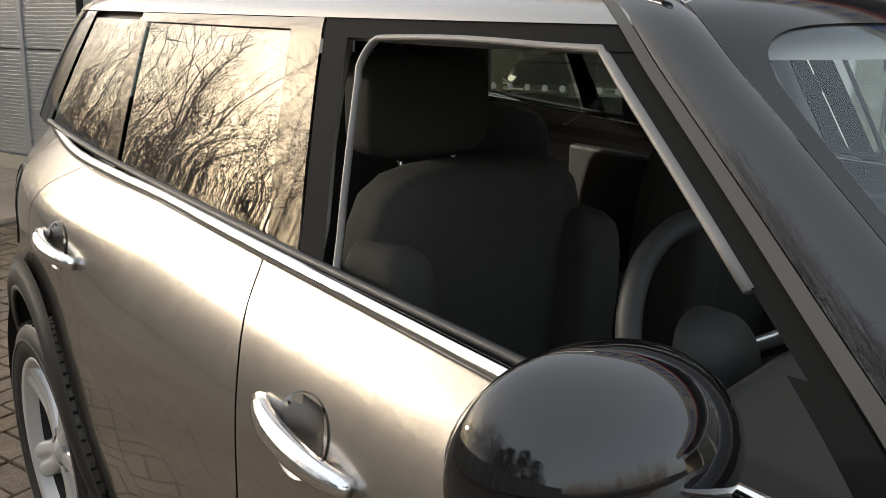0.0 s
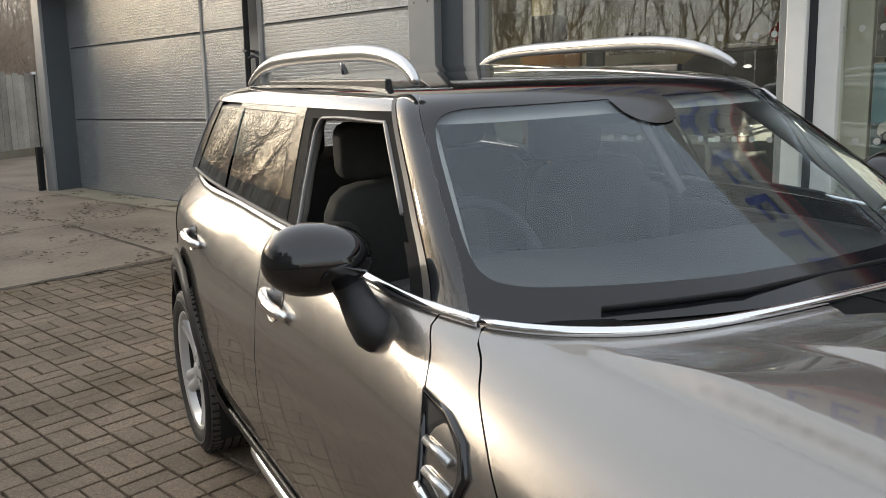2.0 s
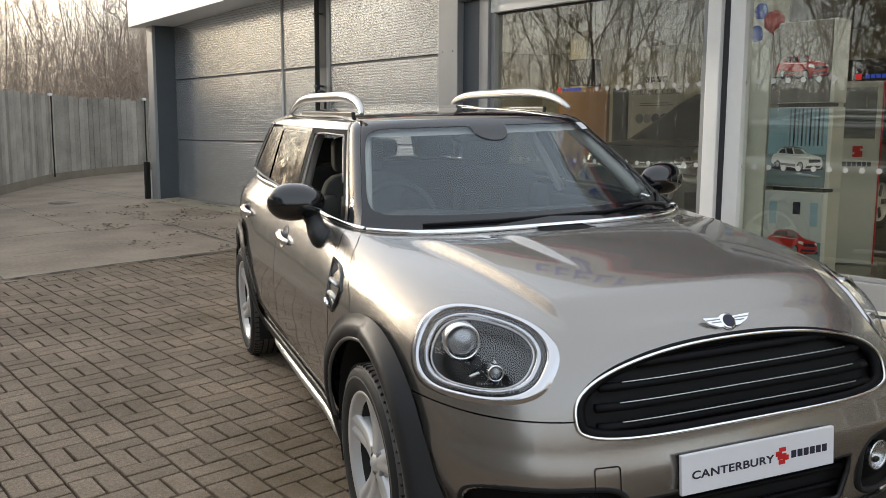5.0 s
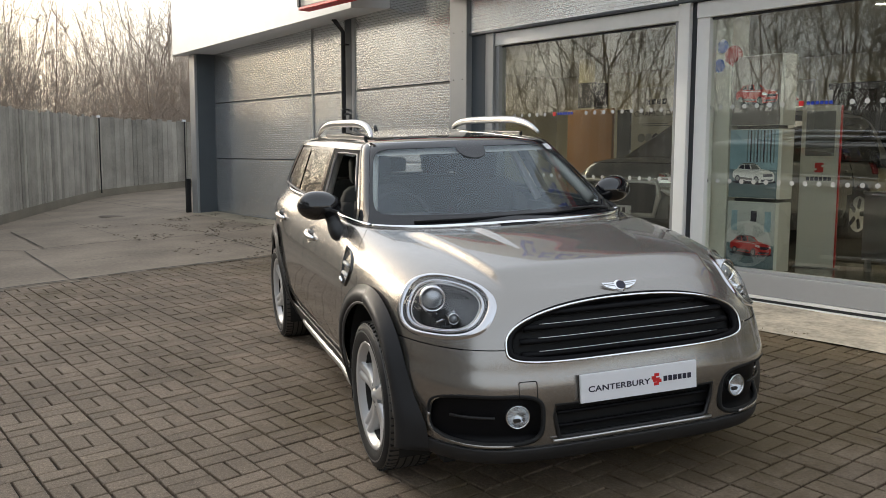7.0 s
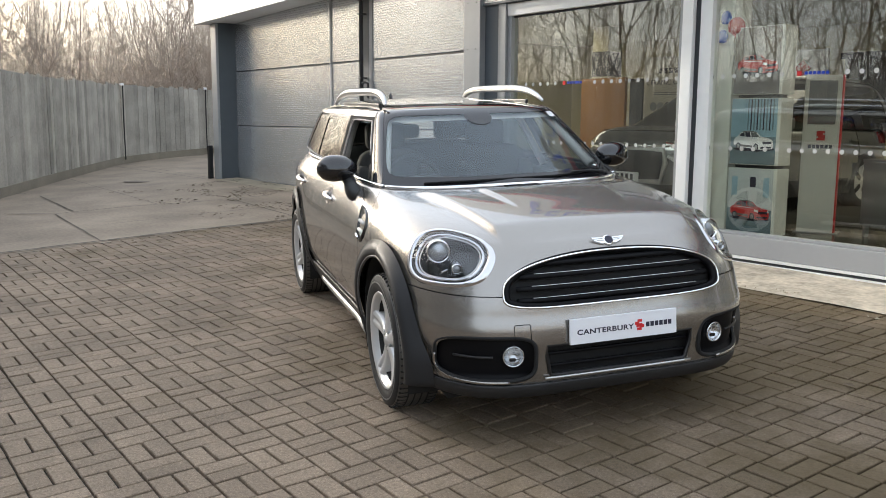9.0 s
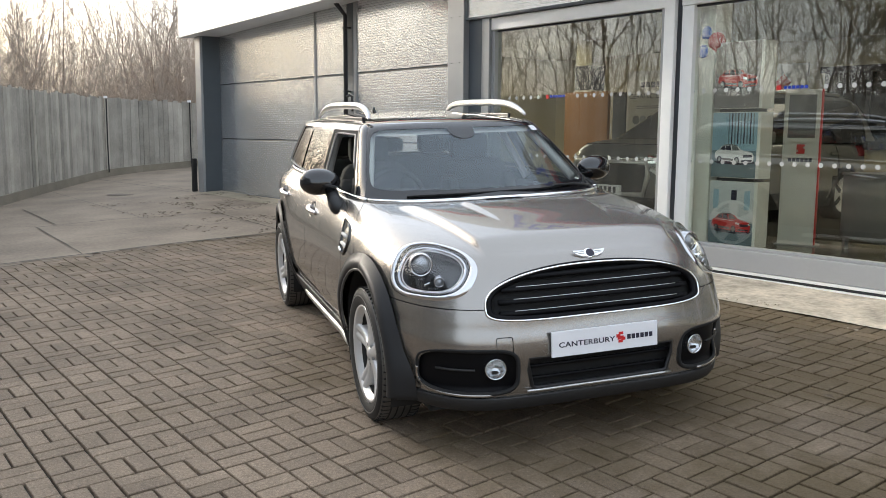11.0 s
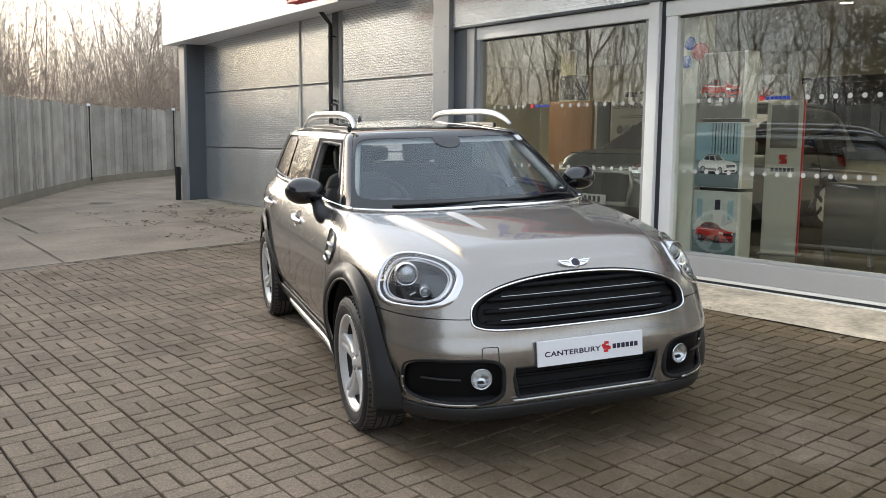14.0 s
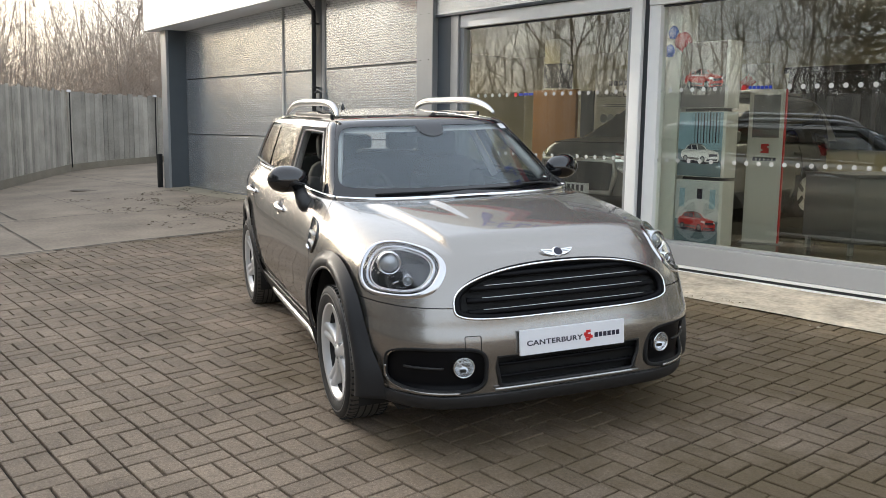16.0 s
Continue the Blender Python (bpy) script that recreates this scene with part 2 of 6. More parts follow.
# ---- building helpers ----
def part(name, bm, mat, parent=None, label="", smooth=False, at=None):
    """Links a bmesh as one mesh object, under a thing or a part."""
    me = bpy.data.meshes.new(name)
    if smooth:
        for f in bm.faces:
            f.smooth = True
    bm.to_mesh(me)
    bm.free()
    me.materials.append(mat)
    ob = new(name, me)
    if parent is not None:
        ob.parent = parent
    if at is not None:
        ob.matrix_basis = at
    if label:
        tagged(ob, label)
    return ob


def thing(name, at, label, category, group="", kind=""):
    """The Empty at the base of a thing with several parts."""
    ob = new(name)
    ob.matrix_basis = at
    ob.empty_display_size = 0.1
    return tagged(ob, label, category, group, kind)


def add_box(bm, lo, hi, bevel=0.0, m=None):
    made = bmesh.ops.create_cube(bm, size=1)["verts"]
    for v in made:
        v.co = Vector([lo[k] + (v.co[k] + 0.5) * (hi[k] - lo[k]) for k in range(3)])
    if bevel:
        edges = list({e for v in made for e in v.link_edges})
        got = bmesh.ops.bevel(bm, geom=edges, offset=bevel, segments=2, affect="EDGES", profile=0.5)
        made = list({v for f in got["faces"] for v in f.verts} | {v for v in made if v.is_valid})
    if m is not None:
        bmesh.ops.transform(bm, matrix=m, verts=[v for v in made if v.is_valid])
    return made


def box(lo, hi, bevel=0.0, m=None):
    bm = bmesh.new()
    add_box(bm, lo, hi, bevel, m)
    return bm


def tube(points, radius, sides=8, closed=False, bm=None, flat=1.0):
    """A round bar along a line of points; radius may be a number or one for each point."""
    bm = bm or bmesh.new()
    pts = [Vector(p) for p in points]
    rads = radius if isinstance(radius, (list, tuple)) else [radius] * len(pts)
    rings, side = [], None
    for i, p in enumerate(pts):
        a = pts[i - 1] if i or closed else p
        b = pts[(i + 1) % len(pts)] if i + 1 < len(pts) or closed else p
        d = (b - a).normalized()
        if side is None:
            side = d.orthogonal().normalized()
        side = (side - d * side.dot(d)).normalized()
        up = d.cross(side)
        rings.append([bm.verts.new(p + rads[i] * (math.cos(t) * side + flat * math.sin(t) * up)) for t in (2 * math.pi * k / sides for k in range(sides))])
    for i in range(len(rings) - (0 if closed else 1)):
        a, b = rings[i], rings[(i + 1) % len(rings)]
        for k in range(sides):
            bm.faces.new((a[k], a[(k + 1) % sides], b[(k + 1) % sides], b[k]))
    if not closed:
        bm.faces.new(rings[0][::-1])
        bm.faces.new(rings[-1])
    return bm


def lathe(profile, turns=48, axis="x", bm=None):
    """Turns (radius, along) pairs round an axis."""
    bm = bm or bmesh.new()
    rings = []
    for k in range(turns):
        c, s = math.cos(2 * math.pi * k / turns), math.sin(2 * math.pi * k / turns)
        ring = []
        for r, a in profile:
            ring.append(bm.verts.new((a, r * c, r * s) if axis == "x" else ((r * c, a, r * s) if axis == "y" else (r * c, r * s, a))))
        rings.append(ring)
    for k in range(turns):
        a, b = rings[k], rings[(k + 1) % turns]
        for i in range(len(profile) - 1):
            bm.faces.new((a[i], a[i + 1], b[i + 1], b[i]))
    return bm


def grid(fun, nu, nv, bm=None, flip=False, keep=None):
    """A sheet from fun(u, v), u and v from 0 to 1; keep(centre) leaves faces out."""
    bm = bm or bmesh.new()
    pts = [[Vector(fun(i / nu, j / nv)) for j in range(nv + 1)] for i in range(nu + 1)]
    vs = {}

    def at(i, j):
        if (i, j) not in vs:
            vs[i, j] = bm.verts.new(pts[i][j])
        return vs[i, j]
    for i in range(nu):
        for j in range(nv):
            mid = (pts[i][j] + pts[i + 1][j] + pts[i + 1][j + 1] + pts[i][j + 1]) / 4
            if keep and not keep(mid):
                continue
            q = (at(i, j), at(i + 1, j), at(i + 1, j + 1), at(i, j + 1))
            if len({(round(v.co.x, 6), round(v.co.y, 6), round(v.co.z, 6)) for v in q}) > 2:
                bm.faces.new(q[::-1] if flip else q)
    return bm


def thick(bm, depth):
    """Gives a sheet a thickness, inwards."""
    bmesh.ops.recalc_face_normals(bm, faces=bm.faces)
    bmesh.ops.solidify(bm, geom=bm.faces[:], thickness=depth)
    return bm


def easing(*keys):
    """A smooth monotone curve through (place, value) keys."""
    xs, ys = [k[0] for k in keys], [k[1] for k in keys]
    d = [(ys[i + 1] - ys[i]) / (xs[i + 1] - xs[i]) for i in range(len(xs) - 1)]
    m = [d[0]] + [0 if d[i - 1] * d[i] <= 0 else 2 * d[i - 1] * d[i] / (d[i - 1] + d[i]) for i in range(1, len(d))] + [d[-1]]

    def at(x):
        if x <= xs[0]:
            return ys[0]
        if x >= xs[-1]:
            return ys[-1]
        i = max(k for k in range(len(xs) - 1) if xs[k] <= x)
        h = xs[i + 1] - xs[i]
        t = (x - xs[i]) / h
        return ys[i] * (1 + 2 * t) * (1 - t) ** 2 + m[i] * h * t * (1 - t) ** 2 + ys[i + 1] * t * t * (3 - 2 * t) + m[i + 1] * h * t * t * (t - 1)
    return at


def mix(a, b, t):
    return a + (b - a) * t


def step(a, b, x):
    t = min(max((x - a) / (b - a), 0), 1)
    return t * t * (3 - 2 * t)


HERE = Matrix.Identity(4)
FLIP = Matrix.Diagonal((-1, 1, 1, 1))


def mirrored(bm):
    """The same sheet on the other side of the car."""
    bmesh.ops.transform(bm, matrix=FLIP, verts=bm.verts)
    bmesh.ops.reverse_faces(bm, faces=bm.faces)
    return bm

# ---- ground ----
def ground_sheet():
    xs = [-150, -80, -40, -14, -6, 0, 5.4, 8, 11, 14, 18, 26, 40, 80, 150]
    ys = [-150, -80, -40, -14, -8, -4, -0.75, 0, 3, 10, 40, 150]
    bm = bmesh.new()
    vs = [[bm.verts.new((x, y, ground_z(x, y) - 0.012)) for y in ys] for x in xs]
    for i in range(len(xs) - 1):
        for j in range(len(ys) - 1):
            bm.faces.new((vs[i][j], vs[i + 1][j], vs[i + 1][j + 1], vs[i][j + 1]))
    return bm


tagged(part("ground", ground_sheet(), M_JOINT), "dark sandy ground bed under the forecourt", "ground", kind="structure")


def slab(x0, x1, y0, y1, up, nx=8, ny=6, rough=0.0):
    def at(u, v):
        x, y = mix(x0, x1, u), mix(y0, y1, v)
        if rough and 0 < u < 1 and 0 < v < 1 or rough and u == 1:
            x += rough * noise.noise((x * 3, y * 3, 0))
        return (x, y, ground_z(x, y) + up + rough * 0.2 * noise.noise((x * 1.5, y * 1.5, 5)))
    return grid(at, nx, ny)


yard = tagged(part("road", slab(-16, 5.53, -22, 0.0, 0.004, 90, 90, 0.02), M_CONCRETE), "worn stained concrete yard with cracks", "concrete yard", kind="structure")
tagged(part("pavement", slab(5.42, 24, -0.84, 0.03, 0.015, 220, 12, 0.045), M_STRIP), "pale broken concrete strip along the shopfront", "concrete strip", kind="structure")


def ribbon(points, width, up):
    bm = bmesh.new()
    rows = []
    pts = []
    for a, b in zip(points, points[1:]):
        n = max(2, int(math.dist(a, b) / 0.12))
        pts += [(mix(a[0], b[0], k / n), mix(a[1], b[1], k / n)) for k in range(n)]
    pts.append(points[-1])
    d = Vector((points[-1][0] - points[0][0], points[-1][1] - points[0][1], 0)).normalized()
    s = Vector((-d.y, d.x, 0))
    for k, (x, y) in enumerate(pts):
        w = width * (0.6 + 0.8 * abs(noise.noise((x * 5, y * 5, 1))))
        c = Vector((x, y, 0)) + s * 0.012 * noise.noise((x * 3, y * 3, 7))
        row = []
        for q in (-w, w):
            p = c + s * q
            row.append(bm.verts.new((p.x, p.y, ground_z(p.x, p.y) + up)))
        rows.append(row)
    for a, b in zip(rows, rows[1:]):
        bm.faces.new((a[0], a[1], b[1], b[0]))
    return bm


for pts, w in ((((0.2, -3.19), (2.59, -3.33)), 0.012), (((2.67, -3.6), (2.67, -2.58), (2.91, -1.8), (3.04, -0.55)), 0.014), (((5.44, -9), (5.42, -4.8), (5.45, -2.83), (5.6, -1.7), (5.6, -0.75)), 0.03), (((-3, -2.0), (2.7, -2.2)), 0.006), (((4.2, -3.4), (4.3, -0.4)), 0.006), (((-2.6, -4.4), (-0.2, -3.2)), 0.012), (((1.1, -5.2), (2.6, -3.6)), 0.012), (((3.0, -1.2), (5.4, -1.4)), 0.012), (((-6, -0.5), (-0.3, -0.2)), 0.012), (((2.7, -3.6), (5.4, -3.8)), 0.010)):
    part("crack", ribbon(pts, w, 0.016), M_CRACK, yard, "dark crack in the concrete")
part("yard_slab", slab(-9, -0.295, 0.0, 12, 0.006, 50, 50, 0.02), M_CONCRETE, yard)
part("yard_slab", slab(-0.30, 7.05, 0.0, 0.345, 0.004, 40, 4, 0.02), M_CONCRETE, yard)
part("worn_patch", slab(-0.1, 5.3, -0.12, 0.33, 0.012, 60, 10, 0.03), M_MOSS, yard, "pale worn strip along the garage")
part("drain_cover", lathe([(0.0, 0.0), (0.24, 0.0), (0.26, -0.004)], 24, "z"), M_STAIN, yard, "dark drain cover", at=Matrix.Translation((-0.94, -1.23, ground_z(-0.94, -1.23) + 0.011)))


def litter(count, x0, x1, y0, y1, size):
    bm = bmesh.new()
    rnd = random.Random(5)
    for _ in range(count):
        x, y = rnd.uniform(x0, x1), mix(y0, y1, rnd.random() ** 0.8)
        if noise.noise((x * 1.3, y * 2.2, 3)) < 0.08:
            continue
        a, s = rnd.uniform(0, 6.28), size * rnd.uniform(0.5, 1.6)
        z = ground_z(x, y) + 0.018
        q = [bm.verts.new((x + s * r * math.cos(a + t), y + s * r * math.sin(a + t), z + rnd.uniform(0, 0.012))) for t, r in ((0, 1.3), (1.3, 0.7), (3.1, 1.2), (4.6, 0.6))]
        bm.faces.new(q)
    return bm


tagged(part("leaf_litter", litter(2200, 0.4, 5.5, -2.3, 0.30, 0.019), M_LEAF), "scattered brown dead leaves on the concrete", "leaves", kind="stuff")
tagged(part("leaf_litter", litter(60, 12.0, 17, -3.0, -0.8, 0.018), M_LEAF), "few dead leaves on the block paving", "leaves", kind="stuff")

tagged(part("rubble", litter(900, 8.5, 20, -1.02, -0.72, 0.011), M_MOSS), "pale crumbs of broken concrete along the strip", "rubble", kind="stuff")

# ---- building ----
building = thing("dealership_building", HERE, "dark grey clad car showroom and workshop building", "building", kind="structure")


def ribbed(x0, x1, z0, z1, y, pitch=0.034, depth=0.007):
    """A cladding sheet with fine horizontal ribs."""
    bm = bmesh.new()
    prof = []
    z = z0
    while z < z1 - pitch * 0.5:
        prof += [(y, z), (y, z + pitch * 0.52), (y + depth, z + pitch * 0.62), (y + depth, z + pitch * 0.9)]
        z += pitch
    prof.append((y, z1))
    a = [bm.verts.new((x0, p, q)) for p, q in prof]
    b = [bm.verts.new((x1, p, q)) for p, q in prof]
    for k in range(len(prof) - 1):
        bm.faces.new((a[k], b[k], b[k + 1], a[k + 1]))
    for x in (a, b):
        back = [bm.verts.new((x[0].co.x, y + 0.03, x[0].co.z)), bm.verts.new((x[0].co.x, y + 0.03, x[-1].co.z))]
        bm.faces.new(x + [back[1], back[0]])
    return bm


# the workshop front stands back between the corner and the column
BACK = 0.35
part("garage_wall", box((-0.06, BACK + 0.035, -0.4), (7.09, BACK + 0.25, 3.9)), M_CLAD_DARK, building)
part("corner_trim", box((-0.29, -0.02, -0.2), (-0.062, 0.03, 2.86), 0.008), M_STEEL, building, "pale grey corner trim")
part("corner_reveal", box((-0.29, 0.031, -0.2), (-0.064, BACK + 0.25, 3.4)), M_CLAD_DARK, building)
part("end_wall", box((-0.29, BACK + 0.251, -0.2), (-0.1, 8, 3.4)), M_CLAD_DARK, building)
for x0, x1 in ((-0.06, 3.345), (3.40, 4.26), (4.54, 7.085)):
    for z0, z1 in ((0.02, 0.985), (0.997, 1.965), (1.977, 3.3)):
        part("cladding_panel", ribbed(x0, x1, z0, z1, BACK), M_CLAD, building)
part("joint_cover", box((3.347, BACK - 0.010, 0.0), (3.398, BACK + 0.034, 3.3), 0.004), M_STEEL, building)
part("joint_cover", box((4.455, BACK - 0.012, 0.0), (4.535, BACK + 0.034, 3.3), 0.004), M_STEEL, building)
part("flashing", box((4.262, BACK + 0.004, 0.0), (4.453, BACK + 0.034, 3.3), 0.0), M_CLAD_DARK, building)
part("plinth", box((-0.06, BACK - 0.016, -0.3), (7.09, BACK + 0.034, 0.018), 0.004), M_CLAD_DARK, building)
PIPE_X, PIPE_Y = 4.335, BACK - 0.07
pipe = part("downpipe", tube([(PIPE_X, PIPE_Y, -0.1), (PIPE_X, PIPE_Y, 2.78), (PIPE_X - 0.02, PIPE_Y - 0.12, 2.92), (PIPE_X - 0.02, PIPE_Y - 0.20, 3.0)], 0.031, 12), M_SOFFIT, building, "black rainwater pipe", smooth=True)
part("pipe_branch", tube([(PIPE_X, PIPE_Y, 1.63), (PIPE_X + 0.09, PIPE_Y, 1.65), (PIPE_X + 0.14, PIPE_Y + 0.02, 1.63), (PIPE_X + 0.14, PIPE_Y + 0.02, 1.42)], 0.018, 8), M_SOFFIT, pipe, smooth=True)
for z in (0.4, 1.7, 2.6):
    part("pipe_bracket", box((PIPE_X - 0.04, PIPE_Y - 0.036, z), (PIPE_X + 0.04, BACK, z + 0.02), 0.003), M_SOFFIT, pipe)
part("door_buffer", box((-0.42, -0.10, -0.05), (-0.33, -0.02, 0.62), 0.01), M_DARK, building, "black rubber buffer post")

column = part("column", box((7.09, -0.06, -0.3), (7.38, 0.2, 3.0), 0.006), M_STEEL, building, "pale grey steel column with bolts")
for z in (0.5, 1.2, 1.93, 2.45):
    for x in (7.16, 7.31):
        part("bolt", lathe([(0.0, -0.006), (0.006, -0.005), (0.007, 0.0)], 10, "y"), M_SOFFIT, column, at=Matrix.Translation((x, -0.06, z)))
part("column_return", box((7.381, 0.02, -0.3), (7.63, 0.2, 2.42)), M_CLAD_DARK, building)
part("cladding_panel", ribbed(7.385, 24, 2.43, 3.3, -0.02), M_CLAD, building)
part("lintel", box((7.385, 0.012, 2.40), (24, 0.3, 3.7)), M_CLAD_DARK, building)
part("lintel_trim", box((7.385, -0.03, 2.40), (24, 0.011, 2.428), 0.004), M_CLAD_DARK, building)

def window(number, x0, x1, frame_mat):
    first = 0.055 if number == 1 else 0.125
    w = part(f"window_{number}", box((x0 + 0.05, 0.078, 0.17), (x1 - 0.05, 0.086, 2.25)), M_PANE, building, "large clear shop window")
    w.visible_shadow = False
    part("frame", box((x0, 0.02, 2.262), (x1, 0.14, 2.395), 0.005), frame_mat, w, "pale aluminium frame")
    part("frame", box((x0, 0.03, 0.14), (x0 + first, 0.14, 2.26), 0.004), M_STEEL if number == 1 else frame_mat, w)
    part("frame", box((x1 - 0.055, 0.03, 0.14), (x1, 0.14, 2.26), 0.004), M_STEEL, w)
    part("gasket", box((x0 + 0.055, 0.066, 2.244), (x1 - 0.055, 0.100, 2.2615)), M_SOFFIT, w)
    part("bead", box((x0 + 0.055, 0.05, 0.142), (x1 - 0.055, 0.12, 0.165)), M_SILL, w)
    return w


panes = [window(1, 7.76, 10.135, M_FRAME), window(2, 10.302, 13.1, M_FRAME), window(3, 13.267, 16.2, M_FRAME), window(4, 16.367, 19.3, M_FRAME)]
for x in (10.14, 13.105, 16.205, 19.305):
    part("mullion", box((x, -0.015, 0.14), (x + 0.115, 0.16, 2.40), 0.006), M_FRAME, building, "pale upright frame")
    part("mullion_gap", box((x + 0.116, 0.03, 0.14), (x + 0.160, 0.15, 2.40)), M_SOFFIT, building)
part("jamb", box((7.631, -0.005, 0.10), (7.758, 0.15, 2.40), 0.005), M_STEEL, building)
part("sill", box((7.631, -0.005, -0.035), (24, 0.16, 0.139), 0.004), M_SILL, building, "flat grey sill panel")
for k, (z0, z1, y) in enumerate(((-0.062, -0.038, -0.012), (-0.085, -0.064, 0.0), (-0.115, -0.087, -0.016))):
    part("threshold", box((7.631, y, z0), (24, 0.16, z1), 0.003), (M_FRAME, M_SOFFIT, M_FRAME)[k], building)
part("base", box((7.4, 0.02, -0.5), (24, 0.3, -0.117)), M_CLAD_DARK, building)

# white fascia over the garage: its lower edge rises slightly towards the showroom
bm = bmesh.new()
ring = [bm.verts.new(p) for p in ((-0.45, -0.25, 2.81), (5.35, -0.25, 2.93), (5.35, -0.25, 3.9), (-0.45, -0.25, 3.9), (-0.45, 0.38, 2.83), (5.35, 0.38, 2.99), (5.35, 0.38, 3.9), (-0.45, 0.38, 3.9))]
for q in ((0, 1, 2, 3), (5, 4, 7, 6), (4, 0, 3, 7), (1, 5, 6, 2), (3, 2, 6, 7), (4, 5, 1, 0)):
    bm.faces.new([ring[k] for k in q])
part("fascia", bm, M_FASCIA, building, "white roof fascia")
# the showroom's sign band: pale board, blue lettering shapes and a red lower line
sign = part("sign_band", box((4.95, -0.75, 2.935), (24, -0.62, 3.65), 0.01), M_SIGN, building, "pale sign band with blue shapes and a red line")
part("sign_line", box((4.92, -0.765, 2.895), (24, -0.60, 2.933), 0.008), M_RED, sign, "red line")
part("sign_end", box((4.90, -0.77, 2.935), (4.948, -0.60, 3.65), 0.005), M_SOFFIT, sign)
part("soffit", box((5.46, -0.62, 3.3), (24, 0.0, 3.35)), M_SOFFIT, building)
rnd = random.Random(3)
x = 9.2
while x < 20:
    w = rnd.uniform(0.16, 0.24)
    bm = bmesh.new()
    kind = rnd.randrange(3)
    add_box(bm, (x, -0.772, 3.08), (x + 0.05, -0.752, 3.08 + 0.34))
    if kind != 1:
        add_box(bm, (x + 0.051, -0.772, 3.08), (x + w, -0.752, 3.13))
    if kind != 0:
        add_box(bm, (x + 0.051, -0.772, 3.29), (x + w, -0.752, 3.34))
    part("sign_letter", bm, M_SIGN_BLUE, sign, "blue lettering shape")
    x += w + 0.10
    if 13.2 < x < 13.6:
        x = 14.2
part("roof_sheet", box((-0.9, 0.0, 3.9), (24, 9, 4.0)), M_CLAD_DARK, building)

M_GRAVEL = material("damp_gravel_board", (0.19, 0.165, 0.125), 0.9, 0, 0.25, 40, 0.4, stain=0.3, stain_scale=2)

# ---- fence ----
FENCE = [(20, -17.5), (9, -9.9), (-0.1, -3.73), (-2.3, -2.32), (-4.1, -1.08), (-5.6, 0.0), (-6.3, 1.1), (-6.8, 2.6), (-7.0, 5.0), (-7.0, 12)]
fence = thing("fence", HERE, "weathered grey close-boarded wooden fence", "fence")
lengths = [0]
for a, b in zip(FENCE, FENCE[1:]):
    lengths.append(lengths[-1] + math.dist(a, b))


def fence_at(s):
    k = max(i for i in range(len(FENCE) - 1) if lengths[i] <= s)
    t = (s - lengths[k]) / (lengths[k + 1] - lengths[k])
    a, b = FENCE[k], FENCE[k + 1]
    return mix(a[0], b[0], t), mix(a[1], b[1], t), math.atan2(b[1] - a[1], b[0] - a[0])


BOARDS = []
for k in range(6):
    bm = box((-0.074, -0.011, 0), (0.074, 0.011, 2.05 + 0.012 * (k - 2.5)), 0.004)
    for v in bm.verts:
        v.co.y += 0.006 * math.sin(k + v.co.x * 30)
        v.co.x += 0.004 * math.sin(k * 2.1) * v.co.z
    me = bpy.data.meshes.new("fence_board")
    bm.to_mesh(me)
    bm.free()
    me.materials.append(M_WOOD)
    BOARDS.append(me)
s, rnd = 0.08, random.Random(11)
while s < lengths[-1] - 0.1:
    x, y, a = fence_at(s)
    ob = new("fence_board", BOARDS[rnd.randrange(6)])
    ob.parent = fence
    ob.matrix_basis = pose(x, y, 1.87 - 2.05 + rnd.uniform(-0.012, 0.012), 0, rnd.uniform(-0.35, 0.35), math.degrees(a) + rnd.uniform(-2.5, 2.5))
    s += 0.1535
for a, b in zip(FENCE, FENCE[1:]):
    d = Vector((b[0] - a[0], b[1] - a[1], 0))
    za, zb = ground_z(*a), ground_z(*b)
    bm = box((0, -0.03, -0.3), (d.length, 0.016, 0.17), 0.006)
    for v in bm.verts:
        v.co.z += mix(0, zb - za, v.co.x / d.length)
    part("gravel_board", bm, M_GRAVEL, fence, at=pose(a[0], a[1], za, 0, 0, math.degrees(math.atan2(d.y, d.x))))
for x, y in ((-5.52, 0.04), (-6.72, 2.55)):
    lamp = thing("fence_light", Matrix.Translation((x, y, 0)), "small white floodlight with a black cable on the fence", "outdoor light", "fence lights")
    part("cable", tube([(0, 0, ground_z(x, y) + 0.1), (0.01, -0.01, 0.9), (0.0, 0, 1.86)], 0.016, 6), M_DARK, lamp, "black cable")
    part("floodlight_head", box((-0.03, -0.06, 1.86), (0.045, 0.02, 1.915), 0.008), M_WHITE, lamp)

# ---- inside the showroom ----
part("back_wall", box((1.5, 7.6, -0.3), (24, 7.8, 3.2)), M_SHOW_WALL, building)
part("side_wall", box((1.3, 0.61, -0.3), (1.5, 7.8, 3.2)), M_SHOW_WALL, building)
part("side_wall", box((24, 0.0, -0.3), (24.2, 7.8, 3.9)), M_SHOW_WALL, building)
part("showroom_floor", box((7.1, 0.161, -0.3), (24, 7.6, 0.0)), M_SHOW_FLOOR, building, "glossy brown tiled floor")
part("showroom_floor", box((1.5, 0.61, -0.3), (7.099, 7.6, 0.0)), M_SHOW_FLOOR, building, "glossy brown tiled floor")
part("showroom_ceiling", box((7.1, 0.31, 2.72), (24, 7.6, 2.9)), M_CEIL, building)
part("showroom_ceiling", box((1.5, 0.61, 2.72), (7.099, 7.6, 2.9)), M_CEIL, building)
part("inner_wall", box((7.1, 0.31, 0.0), (7.18, 0.7, 2.7)), M_SHOW_WALL, building)
